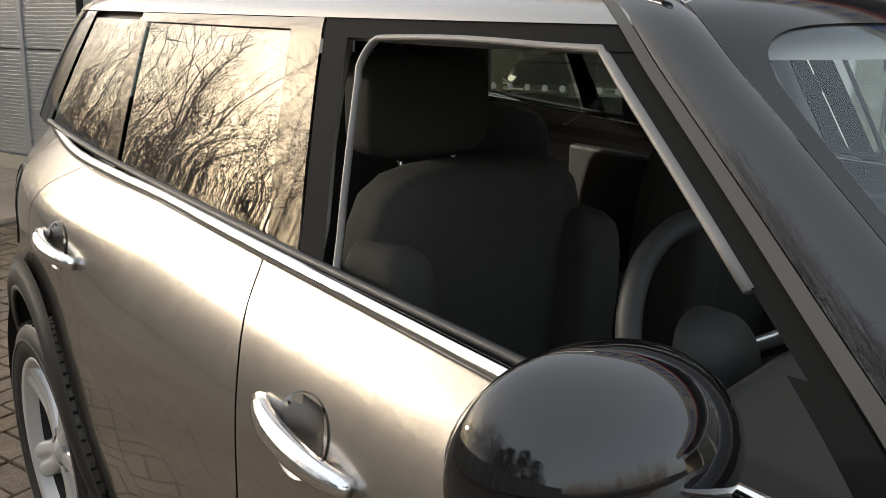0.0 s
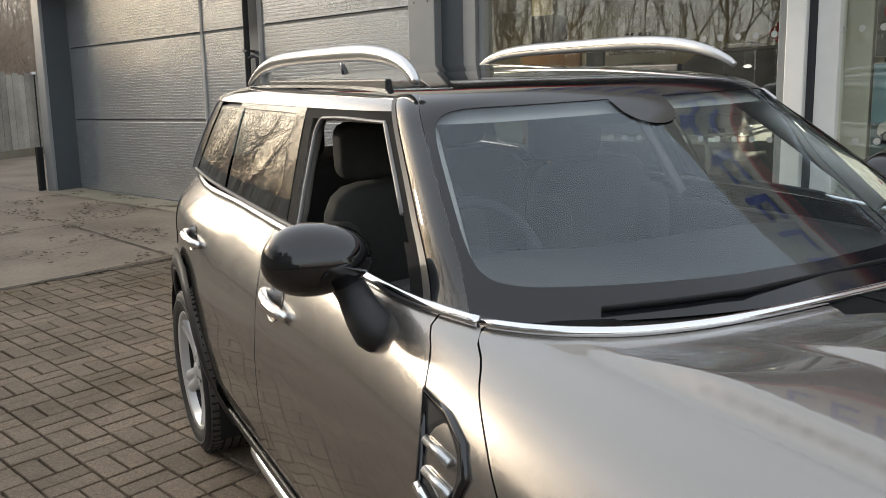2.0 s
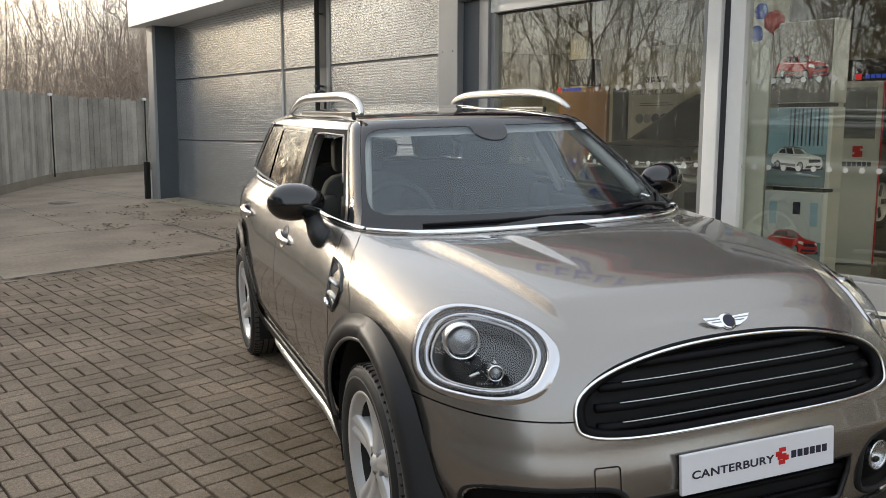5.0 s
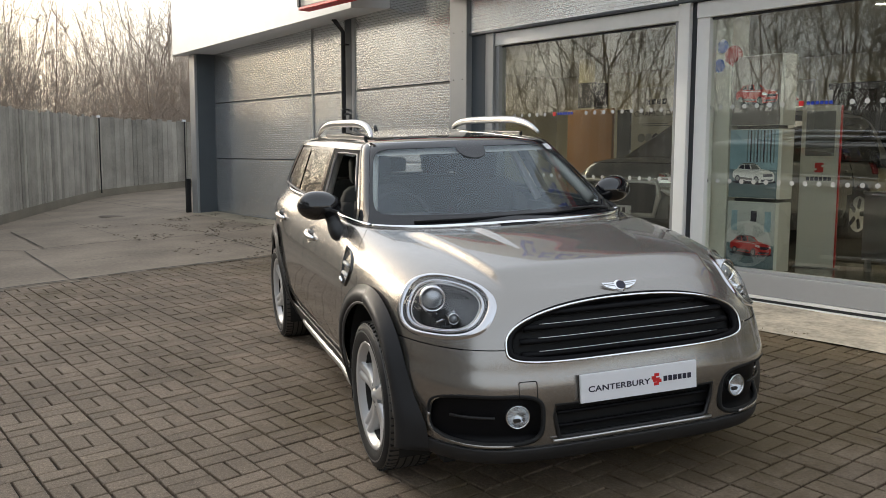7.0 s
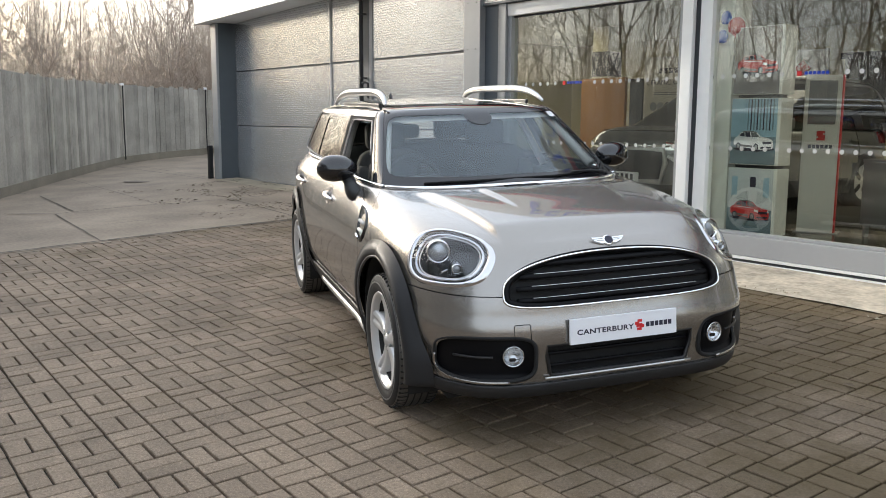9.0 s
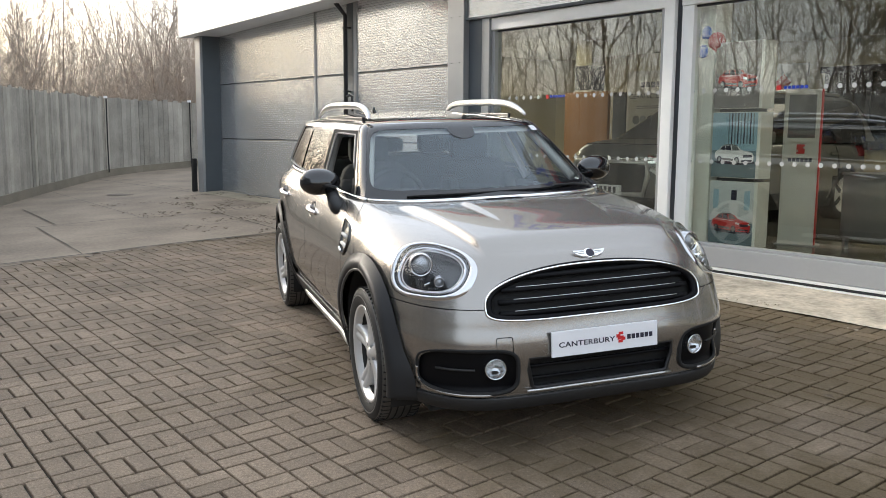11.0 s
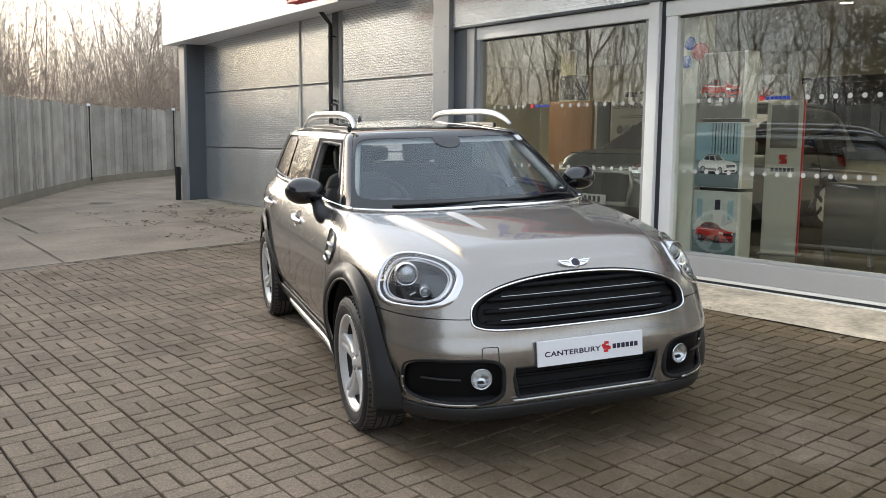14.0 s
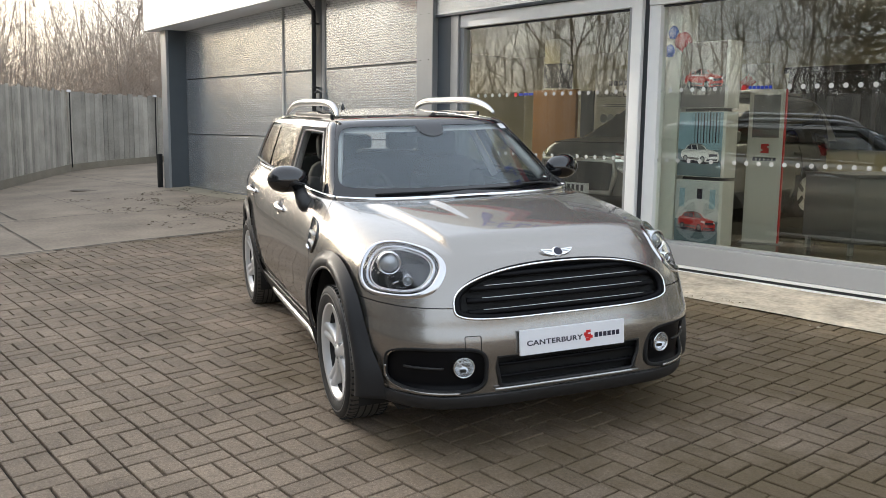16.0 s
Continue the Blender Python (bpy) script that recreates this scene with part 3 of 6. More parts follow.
part("showroom_column", box((4.55, 4.92, 0.0), (4.90, 5.25, 2.72)), M_SHOW_WALL, building)
part("column_band", box((4.54, 4.91, 1.88), (4.91, 5.26, 2.30)), M_SOFFIT, building)
part("window_pillar", box((10.37, 0.17, 0.0), (10.56, 0.42, 2.72), 0.004), M_WHITE_WALL, building, "white pillar beside the window")
for x, y in ((11.0, 1.6), (12.2, 1.4), (11.9, 2.6), (13.4, 2.2), (10.4, 3.2), (9.2, 2.0), (14.6, 1.5), (12.9, 3.9), (8.0, 3.4), (15.5, 3.0)):
    d = thing("ceiling_downlight", Matrix.Translation((x, y, 2.72)), "small round lit ceiling downlight", "ceiling light", "showroom downlights")
    part("light_disc", lathe([(0.0, -0.008), (0.065, -0.008)], 20, "z"), M_LAMP, d, "lit disc")
    part("bezel", lathe([(0.065, -0.008), (0.085, -0.012), (0.09, 0.0)], 20, "z"), M_FRAME, d)
# unseen broad fill lamps, added to brighten the room beyond its downlights
for x, y in ((3.2, 3.2), (11.6, 4.6), (15.0, 4.6)):
    lamp = new("showroom_light", bpy.data.lights.new("showroom_light", "AREA"))
    lamp.data.shape, lamp.data.size, lamp.data.size_y, lamp.data.energy, lamp.data.color = "RECTANGLE", 2.6, 3.6, 70 if x < 4 else 55 if x < 12 else 40, (1.0, 0.90, 0.72)
    lamp.matrix_world = look((x, y, 2.68), (x, y, 0))

# boards along the back of the showroom
tagged(part("display_board", box((4.60, 4.60, 0.0), (5.57, 4.66, 1.83), 0.004), M_BROWN), "tall orange brown display board on the floor", "display board")
tagged(part("display_board", box((5.64, 4.64, 0.0), (5.90, 4.72, 1.80), 0.004), M_SOFFIT), "narrow black display board on the floor", "display board")
banner = tagged(part("banner", box((5.96, 4.60, 0.0), (6.90, 4.63, 2.12), 0.003), M_SIGN), "pale roller banner with dark heading and round pictures", "banner")
for k in range(4):
    part("banner_bar", box((6.24 + k * 0.10, 4.597, 1.86), (6.315 + k * 0.10, 4.5995, 1.94)), M_INK, banner)
txt = bpy.data.curves.new("banner_heading", "FONT")
txt.body, txt.size, txt.align_x, txt.extrude = "CERAMIC COAT", 0.115, "CENTER", 0.0005
ob = new("banner_heading", txt)
ob.data.materials.append(M_INK)
ob.parent = banner
ob.matrix_basis = pose(6.43, 4.597, 1.685, 90)
tagged(ob, "dark heading text")
for k in range(5):
    part("banner_picture", lathe([(0.0, -0.004), (0.064, -0.004), (0.07, 0.0)], 20, "y"), (M_GREY_DESK, M_STEEL, M_INK, M_SOFFIT, M_INK)[k], banner, at=Matrix.Translation((6.16 + k * 0.14, 4.599, 1.35)))
for k in range(5):
    part("banner_line", box((6.16, 4.596, 1.53 + 0.03 * (k % 2) - 0.5 * (k // 2)), (6.72 - 0.06 * k, 4.5995, 1.542 + 0.03 * (k % 2) - 0.5 * (k // 2))), M_GREY_DESK, banner)

# poster light boxes in the window
def car_shape(poster, x, z, w, mat, y):
    """A printed picture of a small car seen from ahead and one side, built up of flat fields."""
    def field(name, pts, m, up, label=""):
        bm = bmesh.new()
        bm.faces.new([bm.verts.new((x + a * w, y - up, z + b * w)) for a, b in pts])
        return part(name, bm, m, poster, label)
    field("poster_shadow", ((-0.03, 0.03), (0.10, -0.015), (0.60, -0.04), (1.02, 0.01), (1.02, 0.05), (0.5, 0.06)), M_INK, 0.0)
    field("poster_car", ((0.0, 0.13), (0.005, 0.23), (0.04, 0.275), (0.10, 0.30), (0.17, 0.385), (0.25, 0.42), (0.40, 0.432), (0.52, 0.42), (0.60, 0.385), (0.68, 0.305), (0.86, 0.275), (0.965, 0.235), (0.995, 0.18), (1.0, 0.09), (0.97, 0.03), (0.66, 0.005), (0.55, 0.02), (0.06, 0.075)), mat, 0.0008, "printed car")
    field("poster_roof", ((0.17, 0.385), (0.25, 0.42), (0.40, 0.432), (0.52, 0.42), (0.595, 0.388), (0.575, 0.385), (0.40, 0.405), (0.25, 0.395)), M_ROAD_POSTER, 0.0014)
    field("poster_car_window", ((0.135, 0.305), (0.185, 0.375), (0.27, 0.39), (0.28, 0.295)), M_INK, 0.0016)
    field("poster_car_window", ((0.295, 0.293), (0.285, 0.391), (0.40, 0.398), (0.435, 0.285)), M_INK, 0.0016)
    field("poster_windscreen", ((0.46, 0.285), (0.43, 0.397), (0.565, 0.38), (0.655, 0.295)), M_GREY_DESK, 0.0016)
    field("poster_grille", ((0.74, 0.13), (0.735, 0.19), (0.95, 0.195), (0.965, 0.145)), M_INK, 0.0016)
    field("poster_bumper", ((0.68, 0.03), (0.70, 0.075), (0.97, 0.085), (0.95, 0.045)), M_INK, 0.0016)
    field("poster_flank", ((0.05, 0.085), (0.05, 0.13), (0.48, 0.10), (0.48, 0.05)), M_ROAD_POSTER, 0.0012)
    for lamp in (((0.62, 0.185), (0.635, 0.235), (0.735, 0.215), (0.725, 0.165)), ((0.945, 0.19), (0.955, 0.22), (0.99, 0.205), (0.99, 0.17))):
        field("poster_lamp", lamp, M_WHITE, 0.0018)
    field("poster_shine", ((0.04, 0.262), (0.20, 0.28), (0.60, 0.262), (0.60, 0.25), (0.2, 0.265)), M_PALE_POSTER, 0.0018)
    field("poster_shine", ((0.66, 0.30), (0.85, 0.272), (0.94, 0.24), (0.85, 0.258)), M_PALE_POSTER, 0.0018)
    for a, b, r in ((0.125, 0.085, 0.078), (0.575, 0.058, 0.090)):
        wheel_at = Matrix.Translation((x + a * w, y, z + b * w)) @ Matrix.Diagonal((0.72, 1, 1, 1))
        part("poster_wheel", lathe([(0.0, -0.0022), (r * w, -0.0022)], 24, "y"), M_INK, poster, at=wheel_at)
        part("poster_rim", lathe([(0.0, -0.003), (r * w * 0.64, -0.003)], 20, "y"), M_STEEL, poster, at=wheel_at)


for z0, back, fore, mat, cut in ((0.14, M_PALE_POSTER, M_TEAL, M_CAR_RED, 0.38), (0.745, M_SKY_POSTER, M_TEAL, M_WHITE, 0.42), (1.35, M_TREES, M_ROAD_POSTER, M_CAR_RED, 0.5)):
    box_at = tagged(part("poster_box", box((10.575, 0.172, z0), (11.05, 0.36, z0 + 0.575), 0.003), M_WHITE_WALL), "white poster box showing a car, standing in the window", "poster display", "poster boxes")
    part("poster_background", box((10.58, 0.168, z0 + 0.575 * cut), (11.02, 0.1715, z0 + 0.57)), back, box_at)
    part("poster_foreground", box((10.58, 0.168, z0 + 0.005), (11.02, 0.1715, z0 + 0.575 * cut)), fore, box_at)
    car_shape(box_at, 10.615, z0 + 0.13 + 0.05 * (cut > 0.45), 0.385, mat, 0.1665)
    if back is M_PALE_POSTER:
        for x in (10.62, 10.80, 10.93):
            part("poster_arch", box((x, 0.1670, z0 + (0.33 if x != 10.80 else 0.41)), (x + 0.055, 0.1679, z0 + 0.50)), M_SKY_POSTER if x != 10.80 else M_INK, box_at)
    elif back is M_SKY_POSTER:
        for k in range(9):
            part("poster_tower", box((10.74 + 0.03 * k, 0.1670, z0 + 0.30), (10.752 + 0.03 * k, 0.1679, z0 + 0.565)), M_INK if k % 2 else M_TEAL, box_at)
    if z0 < 1.3:
        part("box_clip", box((10.62, 0.20, z0 + 0.575), (11.0, 0.34, z0 + 0.605)), M_SOFFIT, box_at)

# balloons
for x, z, mat in ((10.47, 2.02, M_BLUE), (10.44, 1.86, M_BLUE), (10.56, 1.94, M_CAR_RED)):
    bm = bmesh.new()
    bmesh.ops.create_uvsphere(bm, u_segments=20, v_segments=14, radius=0.075)
    for v in bm.verts:
        v.co.z *= 1.15 if v.co.z > 0 else 1.3 - 0.0 * v.co.x
        if v.co.z < -0.06:
            v.co.x *= 0.7
            v.co.y *= 0.7
    b = tagged(part("balloon", bm, mat, smooth=True, at=Matrix.Translation((x, 0.20 + 0.02 * (mat is M_BLUE), z))), ("glossy blue" if mat is M_BLUE else "glossy red") + " party balloon tied at the window pillar", "balloon", "balloons")
    part("balloon_string", tube([(0, 0, -0.09), (0.01, 0.01, -0.25), (0, 0.02, -0.40)], 0.0015, 4), M_WHITE, b)

# information kiosk
kiosk = thing("information_kiosk", pose(10.38, 1.70, 0, 0, 0, 22) @ Matrix.Diagonal((0.93, 1, 0.966, 1)), "tall white kiosk with grey screen and red edge", "kiosk")
part("kiosk_body", box((0, 0, 0.0), (0.37, 0.10, 1.64), 0.006), M_WHITE_WALL, kiosk)
part("kiosk_screen", box((0.045, -0.004, 1.135), (0.325, 0.002, 1.585)), M_GREY_DESK, kiosk, "grey screen")
part("kiosk_edge", box((0.3705, -0.002, 0.0), (0.385, 0.10, 1.64)), M_RED, kiosk, "red edge")
bm = bmesh.new()
for lo, hi in (((0.145, 1.045), (0.23, 1.068)), ((0.145, 0.97), (0.23, 0.993)), ((0.145, 1.012), (0.21, 1.045)), ((0.165, 0.993), (0.23, 1.024))):
    add_box(bm, (lo[0], -0.003, lo[1]), (hi[0], 0.001, hi[1]))
part("kiosk_mark", bm, M_RED, kiosk)
for k in range(6):
    part("kiosk_bar", box((0.065 + 0.042 * k, -0.003, 0.887), (0.098 + 0.042 * k, 0.001, 0.925)), M_INK, kiosk)
part("kiosk_foot", box((-0.03, -0.06, 0.0), (0.42, 0.20, 0.010), 0.003), M_STEEL, kiosk)

# reception desk
desk = thing("reception_desk", pose(11.575, 1.575, 0, 0, 0, -27), "grey panelled reception desk on metal legs", "desk")
part("desk_front", box((-0.72, 0, 0.11), (0, 0.04, 0.735), 0.004), M_GREY_DESK, desk)
part("desk_side", box((-0.035, 0.041, 0.11), (0, 1.9, 0.735), 0.004), M_GREY_DESK, desk)
part("desk_top", box((-0.73, -0.012, 0.736), (0.012, 1.92, 0.765), 0.004), M_GREY_DESK, desk)
for x, y in ((-0.68, 0.01), (-0.06, 0.01), (-0.06, 1.8)):
    part("desk_leg", box((x, y, 0.0), (x + 0.04, y + 0.04, 0.11)), M_STEEL, desk)

# office glazing and a lit sign on the back wall
office = part("office_window", box((7.73, 7.53, 0.9), (13.2, 7.58, 2.15)), M_OFFICE, building, "dark office glazing")
for k in range(8):
    part("glazing_bar", box((7.73 + k * 0.70, 7.50, 0.9), (7.80 + k * 0.70, 7.53, 2.15)), M_SOFFIT, office)
part("glazing_head", box((7.66, 7.48, 2.15), (13.3, 7.53, 2.25)), M_SOFFIT, office)
board = tagged(part("wall_sign", box((6.86, 7.50, 1.86), (7.42, 7.58, 2.34), 0.005), M_WHITE_WALL), "white wall sign with a red mark", "wall sign")
part("sign_mark", box((0.0, 0, 0), (0.21, 0.012, 0.21), 0.0), M_RED, board, at=pose(6.85, 7.485, 2.03, 0, 45, 0))


# ---- cars on show ----
def display_car(at, paint, label):
    """A tall estate car: body and cabin as rounded stacks, with wheels, lamps, grille and plate."""
    half = easing((0.25, 0.86), (0.45, 0.90), (0.75, 0.90), (0.95, 0.86), (1.05, 0.80), (1.09, 0.62))
    front = easing((0.25, -0.78), (0.4, -0.88), (0.7, -0.90), (0.9, -0.84), (1.0, -0.70), (1.06, -0.35), (1.09, 0.3))
    back = easing((0.25, 3.45), (0.5, 3.6), (0.9, 3.6), (1.09, 3.5))
    chalf = easing((1.03, 0.85), (1.35, 0.76), (1.58, 0.66), (1.64, 0.48), (1.67, 0.05))
    cfront = easing((1.03, -0.08), (1.35, 0.56), (1.58, 1.02), (1.64, 1.5), (1.67, 1.95))
    cback = easing((1.03, 3.62), (1.35, 3.45), (1.58, 3.25), (1.64, 2.9), (1.67, 2.05))

    def stack(h, f, b, n, yc):
        def place(u, z):
            a = u * 2 * math.pi
            s, c = math.sin(a), math.cos(a)
            y = yc - (yc - f(z)) * abs(c) ** (2 / n) if c > 0 else yc + (b(z) - yc) * abs(c) ** (2 / n)
            return Vector((math.copysign(abs(s) ** (2 / n), s) * h(z), y, z))
        return place

    body, cab = stack(half, front, back, 5, 1.3), stack(chalf, cfront, cback, 11, 2.0)
    c = thing("display_car", at, label, "car")
    clear = lambda p: all((p.y - y) ** 2 + (p.z - 0.35) ** 2 > 0.40 ** 2 for y in (0, 2.7))
    part("body", grid(lambda u, v: body(u, mix(0.27, 1.09, v)), 140, 34, keep=clear), paint, c, smooth=True)
    part("cabin", grid(lambda u, v: cab(u, mix(1.03, 1.665, v)), 100, 20), M_BLACK_GLOSS, c, "dark glass and pillars", smooth=True)
    for sx in (-1, 1):
        rear = grid(lambda u, v: cab((0.5 - sx * mix(0.125, 0.17 + 0.05 * (1 - v), u)) % 1.0, mix(1.05, 1.60, v)) * 1.004, 12, 10)
        part("rear_pillar", rear, paint, c, smooth=True)
        for y in (1.25, 2.25):
            part("door_handle", cushion(0.03, 0.20, 0.035), paint, c, smooth=True, at=pose(sx * 0.905, y + 0.1, 0.90))
        for y in (0.55, 1.55, 2.45):
            part("door_gap", tube([(sx * (half(z) + 0.002), y + 0.02 * math.sin(z * 3), z) for z in (0.45, 0.6, 0.75, 0.9, 1.0)], 0.004, 5), M_SEAM, c)
    part("roof", grid(lambda u, v: cab(u, mix(1.57, 1.67, 1 - (1 - v) ** 2)) + Vector((0, 0, 0.006)), 100, 10), paint, c, smooth=True)
    part("lower_cladding", grid(lambda u, v: body(u, mix(0.22, 0.42, v)) * 1.012, 120, 4, keep=clear), M_PLASTIC, c, smooth=True)
    for sx in (-1, 1):
        for y in (0, 2.7):
            w = part("wheel", lathe([(0.23, 0.10), (0.30, 0.115), (0.345, 0.09), (0.35, 0), (0.345, -0.09)], 40, "x"), M_TYRE, c, smooth=True, at=pose(sx * 0.76, y, 0.35, 0, 0, 0 if sx > 0 else 180))
            part("rim", lathe([(0.0, 0.075), (0.05, 0.08), (0.2, 0.07), (0.235, 0.10)], 40, "x"), M_ALLOY, w, smooth=True)
            for k in range(5):
                part("rim_gap", box((0.074, 0.07, -0.03), (0.09, 0.2, 0.03), 0.01, pose(0, 0, 0, 72 * k)), M_DARK, w)
        lampz = lambda u, v: body(sx * mix(0.045, 0.16, u) % 1.0, mix(0.80, 0.90 + 0.03 * u, v)) * 1.006
        part("headlamp", grid(lampz, 10, 4), M_CHROME, c, smooth=True)
        part("tail_lamp", grid(lambda u, v: body(0.5 + sx * mix(0.06, 0.17, u), mix(0.85, 1.0, v)) * 1.004, 10, 4), M_TAIL, c, smooth=True)
        part("door_mirror", cushion(0.10, 0.16, 0.14), paint, c, smooth=True, at=pose(sx * 0.98, 0.75, 1.10))
        part("roof_rail", tube([(sx * 0.52, 1.4, 1.66), (sx * 0.54, 2.0, 1.70), (sx * 0.53, 3.0, 1.66)], 0.018, 8), M_SILVER, c, smooth=True)
    ring = [body((-0.050 + 0.10 * u) % 1.0, z) * 1.010 for u, z in ((0.06, 0.80), (0.94, 0.80), (1.0, 0.66), (0.88, 0.45), (0.12, 0.45), (0.0, 0.66))]
    g = part("grille", tube(ring, 0.030, 8, closed=True), M_SILVER, c, "chrome-edged dark grille", smooth=True)
    part("grille_mesh", grid(lambda u, v: body((mix(-0.046, 0.046, u)) % 1.0, mix(0.46, 0.79, v)) * 1.005, 16, 8), M_DARK, g, smooth=True)
    part("front_badge", box((-0.05, -0.945, 0.78), (0.05, -0.93, 0.88), 0.01), M_CHROME, c)
    for sx in (-1, 1):
        part("fog_pocket", grid(lambda u, v: body(sx * mix(0.072, 0.105, u) % 1.0, mix(0.42, 0.58, v)) * 1.006, 8, 6), M_DARK, c, smooth=True)
        part("lamp_strip", tube([body(sx * u % 1.0, 0.845 + 0.02 * k) * 1.012 for k, u in enumerate((0.05, 0.09, 0.13, 0.155))], 0.008, 6), M_SILVER, c, smooth=True)
        # added silver bars: the daylight gleam on the bumper, as a paler material
        horn = [body(sx * u % 1.0, z) * 1.012 for u, z in ((0.056, 0.74), (0.075, 0.70), (0.11, 0.685), (0.15, 0.70))]
        part("bumper_horn", tube(horn, [0.03, 0.045, 0.045, 0.02], 10, flat=0.6), M_SILVER, c, "silver band standing for the bright bumper reflections", smooth=True)
    part("bonnet_chrome", tube([body(u % 1.0, 0.835) * 1.012 for u in (-0.115, -0.08, -0.04, 0.0, 0.04, 0.08, 0.115)], 0.012, 8), M_CHROME, c, smooth=True)
    p = part("plate", box((-0.26, -0.955, 0.44), (0.26, -0.935, 0.55), 0.003), M_WHITE, c, "white plate with dark bars")
    for k in range(6):
        part("plate_bar", box((-0.20 + k * 0.07, -0.958, 0.46), (-0.16 + k * 0.07, -0.955, 0.53)), M_INK, p)
    part("bonnet_line", tube([body(u % 1.0, 1.0) + Vector((0, 0, 0.01)) for u in (-0.09, -0.05, 0, 0.05, 0.09)], 0.006, 6), M_SEAM, c)
    for ob in c.children_recursive:
        if ob.data and ob.name.split(".")[0] in {"body", "cabin", "roof", "headlamp", "tail_lamp"}:
            if sum(1 if q.normal.dot(q.center - Vector((0, 1.5, 0.7))) > 0 else -1 for q in ob.data.polygons) < 0:
                ob.data.flip_normals()


def cushion(sx, sy, sz):
    """A plump block of the given size about its middle."""
    bm = bmesh.new()
    bmesh.ops.create_cube(bm, size=2)
    bmesh.ops.subdivide_edges(bm, edges=bm.edges[:], cuts=7, use_grid_fill=True)
    for v in bm.verts:
        p = v.co
        q = p / (abs(p.x) ** 5 + abs(p.y) ** 5 + abs(p.z) ** 5) ** 0.2 * max(abs(p.x), abs(p.y), abs(p.z))
        v.co = Vector((q.x * sx / 2, q.y * sy / 2, q.z * sz / 2))
    return bm


display_car(pose(8.60, 2.02, 0.0, 0, 0, -2.5), M_SUV, "silver grey sport utility car on show behind the window")

# ---- dots on the glass ----
dot = lathe([(0.0, -0.0015), (0.0195, -0.0015), (0.0195, 0.0)], 14, "y")
DOT = bpy.data.meshes.new("glass_dot")
dot.to_mesh(DOT)
dot.free()
DOT.materials.append(M_DOT)
for w, x0, x1 in ((panes[0], 8.02, 10.06), (panes[1], 10.42, 13.0), (panes[2], 13.4, 16.1)):
    for z in (0.885, 1.508):
        x = x0
        while x < x1:
            if not (z > 1 and (8.55 < x < 8.95 or 11.2 < x < 11.62)):
                ob = new("glass_dot", DOT)
                ob.parent = w
                ob.matrix_basis = Matrix.Translation((x, 0.0765, z))
            x += 0.112
for w, x in ((panes[0], 8.58), (panes[1], 11.23)):
    part("glass_mark", box((x, 0.0745, 1.49), (x + 0.04, 0.0765, 1.53), 0.0), M_RED, w, "small red mark on the glass")
    for k in range(6):
        part("glass_mark", box((x + 0.065 + 0.036 * k, 0.0745, 1.498), (x + 0.092 + 0.036 * k, 0.0765, 1.523)), M_SIGN_BLUE, w, "small blue bar on the glass")

# ---- the hatchback ----
# Car frame: x to the car's left, -y ahead, z up; the front axle's ground point is the origin. Both body and cabin are stacks of
# rounded outlines: half width, front and rear at each height.
HALF = easing((0.18, 0.82), (0.24, 0.86), (0.35, 0.875), (0.5, 0.892), (0.62, 0.898), (0.72, 0.895), (0.80, 0.887), (0.88, 0.868), (0.94, 0.838), (0.98, 0.81), (1.0, 0.79), (1.02, 0.775), (1.035, 0.76), (1.06, 0.70))
HALF_SIDE = easing((0.18, 0.77), (0.24, 0.795), (0.30, 0.822), (0.35, 0.842), (0.42, 0.868), (0.5, 0.887), (0.62, 0.898), (0.72, 0.895), (0.80, 0.882), (0.88, 0.862), (0.94, 0.84), (1.0, 0.81), (1.06, 0.765), (1.11, 0.73))
NOSE = easing((0.18, -0.70), (0.24, -0.77), (0.3, -0.795), (0.4, -0.81), (0.5, -0.815), (0.6, -0.805), (0.7, -0.785), (0.78, -0.755), (0.84, -0.72), (0.89, -0.67), (0.92, -0.60), (0.95, -0.48), (0.98, -0.31), (1.0, -0.15), (1.02, 0.07), (1.036, 0.31), (1.06, 0.7))
TAIL = easing((0.18, 3.28), (0.3, 3.42), (0.5, 3.46), (0.7, 3.45), (0.9, 3.42), (1.11, 3.38))
POWER = easing((0.3, 5.3), (0.58, 5.1), (0.7, 4.8), (0.8, 4.55), (0.9, 4.2), (1.1, 4.0))
CAB_HALF = easing((1.03, 0.785), (1.06, 0.765), (1.2, 0.708), (1.35, 0.645), (1.41, 0.615), (1.44, 0.575), (1.465, 0.50), (1.485, 0.36), (1.50, 0.02))
CAB_NOSE = easing((1.03, 0.30), (1.09, 0.40), (1.2, 0.60), (1.35, 0.875), (1.43, 1.025), (1.455, 1.12), (1.475, 1.3), (1.49, 1.7), (1.50, 2.05))
CAB_TAIL = easing((1.03, 3.40), (1.2, 3.36), (1.35, 3.28), (1.42, 3.2), (1.46, 3.0), (1.485, 2.7), (1.50, 2.15))
CAB_POWER = easing((1.03, 6.0), (1.42, 6.0), (1.47, 3.5), (1.5, 2.5))


def half_at(y, z):
    haunch = 0.05 * step(2.0, 2.6, y) * math.exp(-((z - 1.0) / 0.13) ** 2)
    return mix(HALF(z), HALF_SIDE(z), step(0.1, 0.85, y)) + haunch


def body_x(y, z):
    """Half width of the body skin at a place along the car."""
    yc, n = 1.3, POWER(z)
    if y > yc:
        n = 5.0
    b = (yc - NOSE(z)) if y < yc else (TAIL(z) - yc)
    q = 1 - min(abs(y - yc) / b, 1) ** n
    return half_at(y, z) * max(q, 0) ** (1 / n)


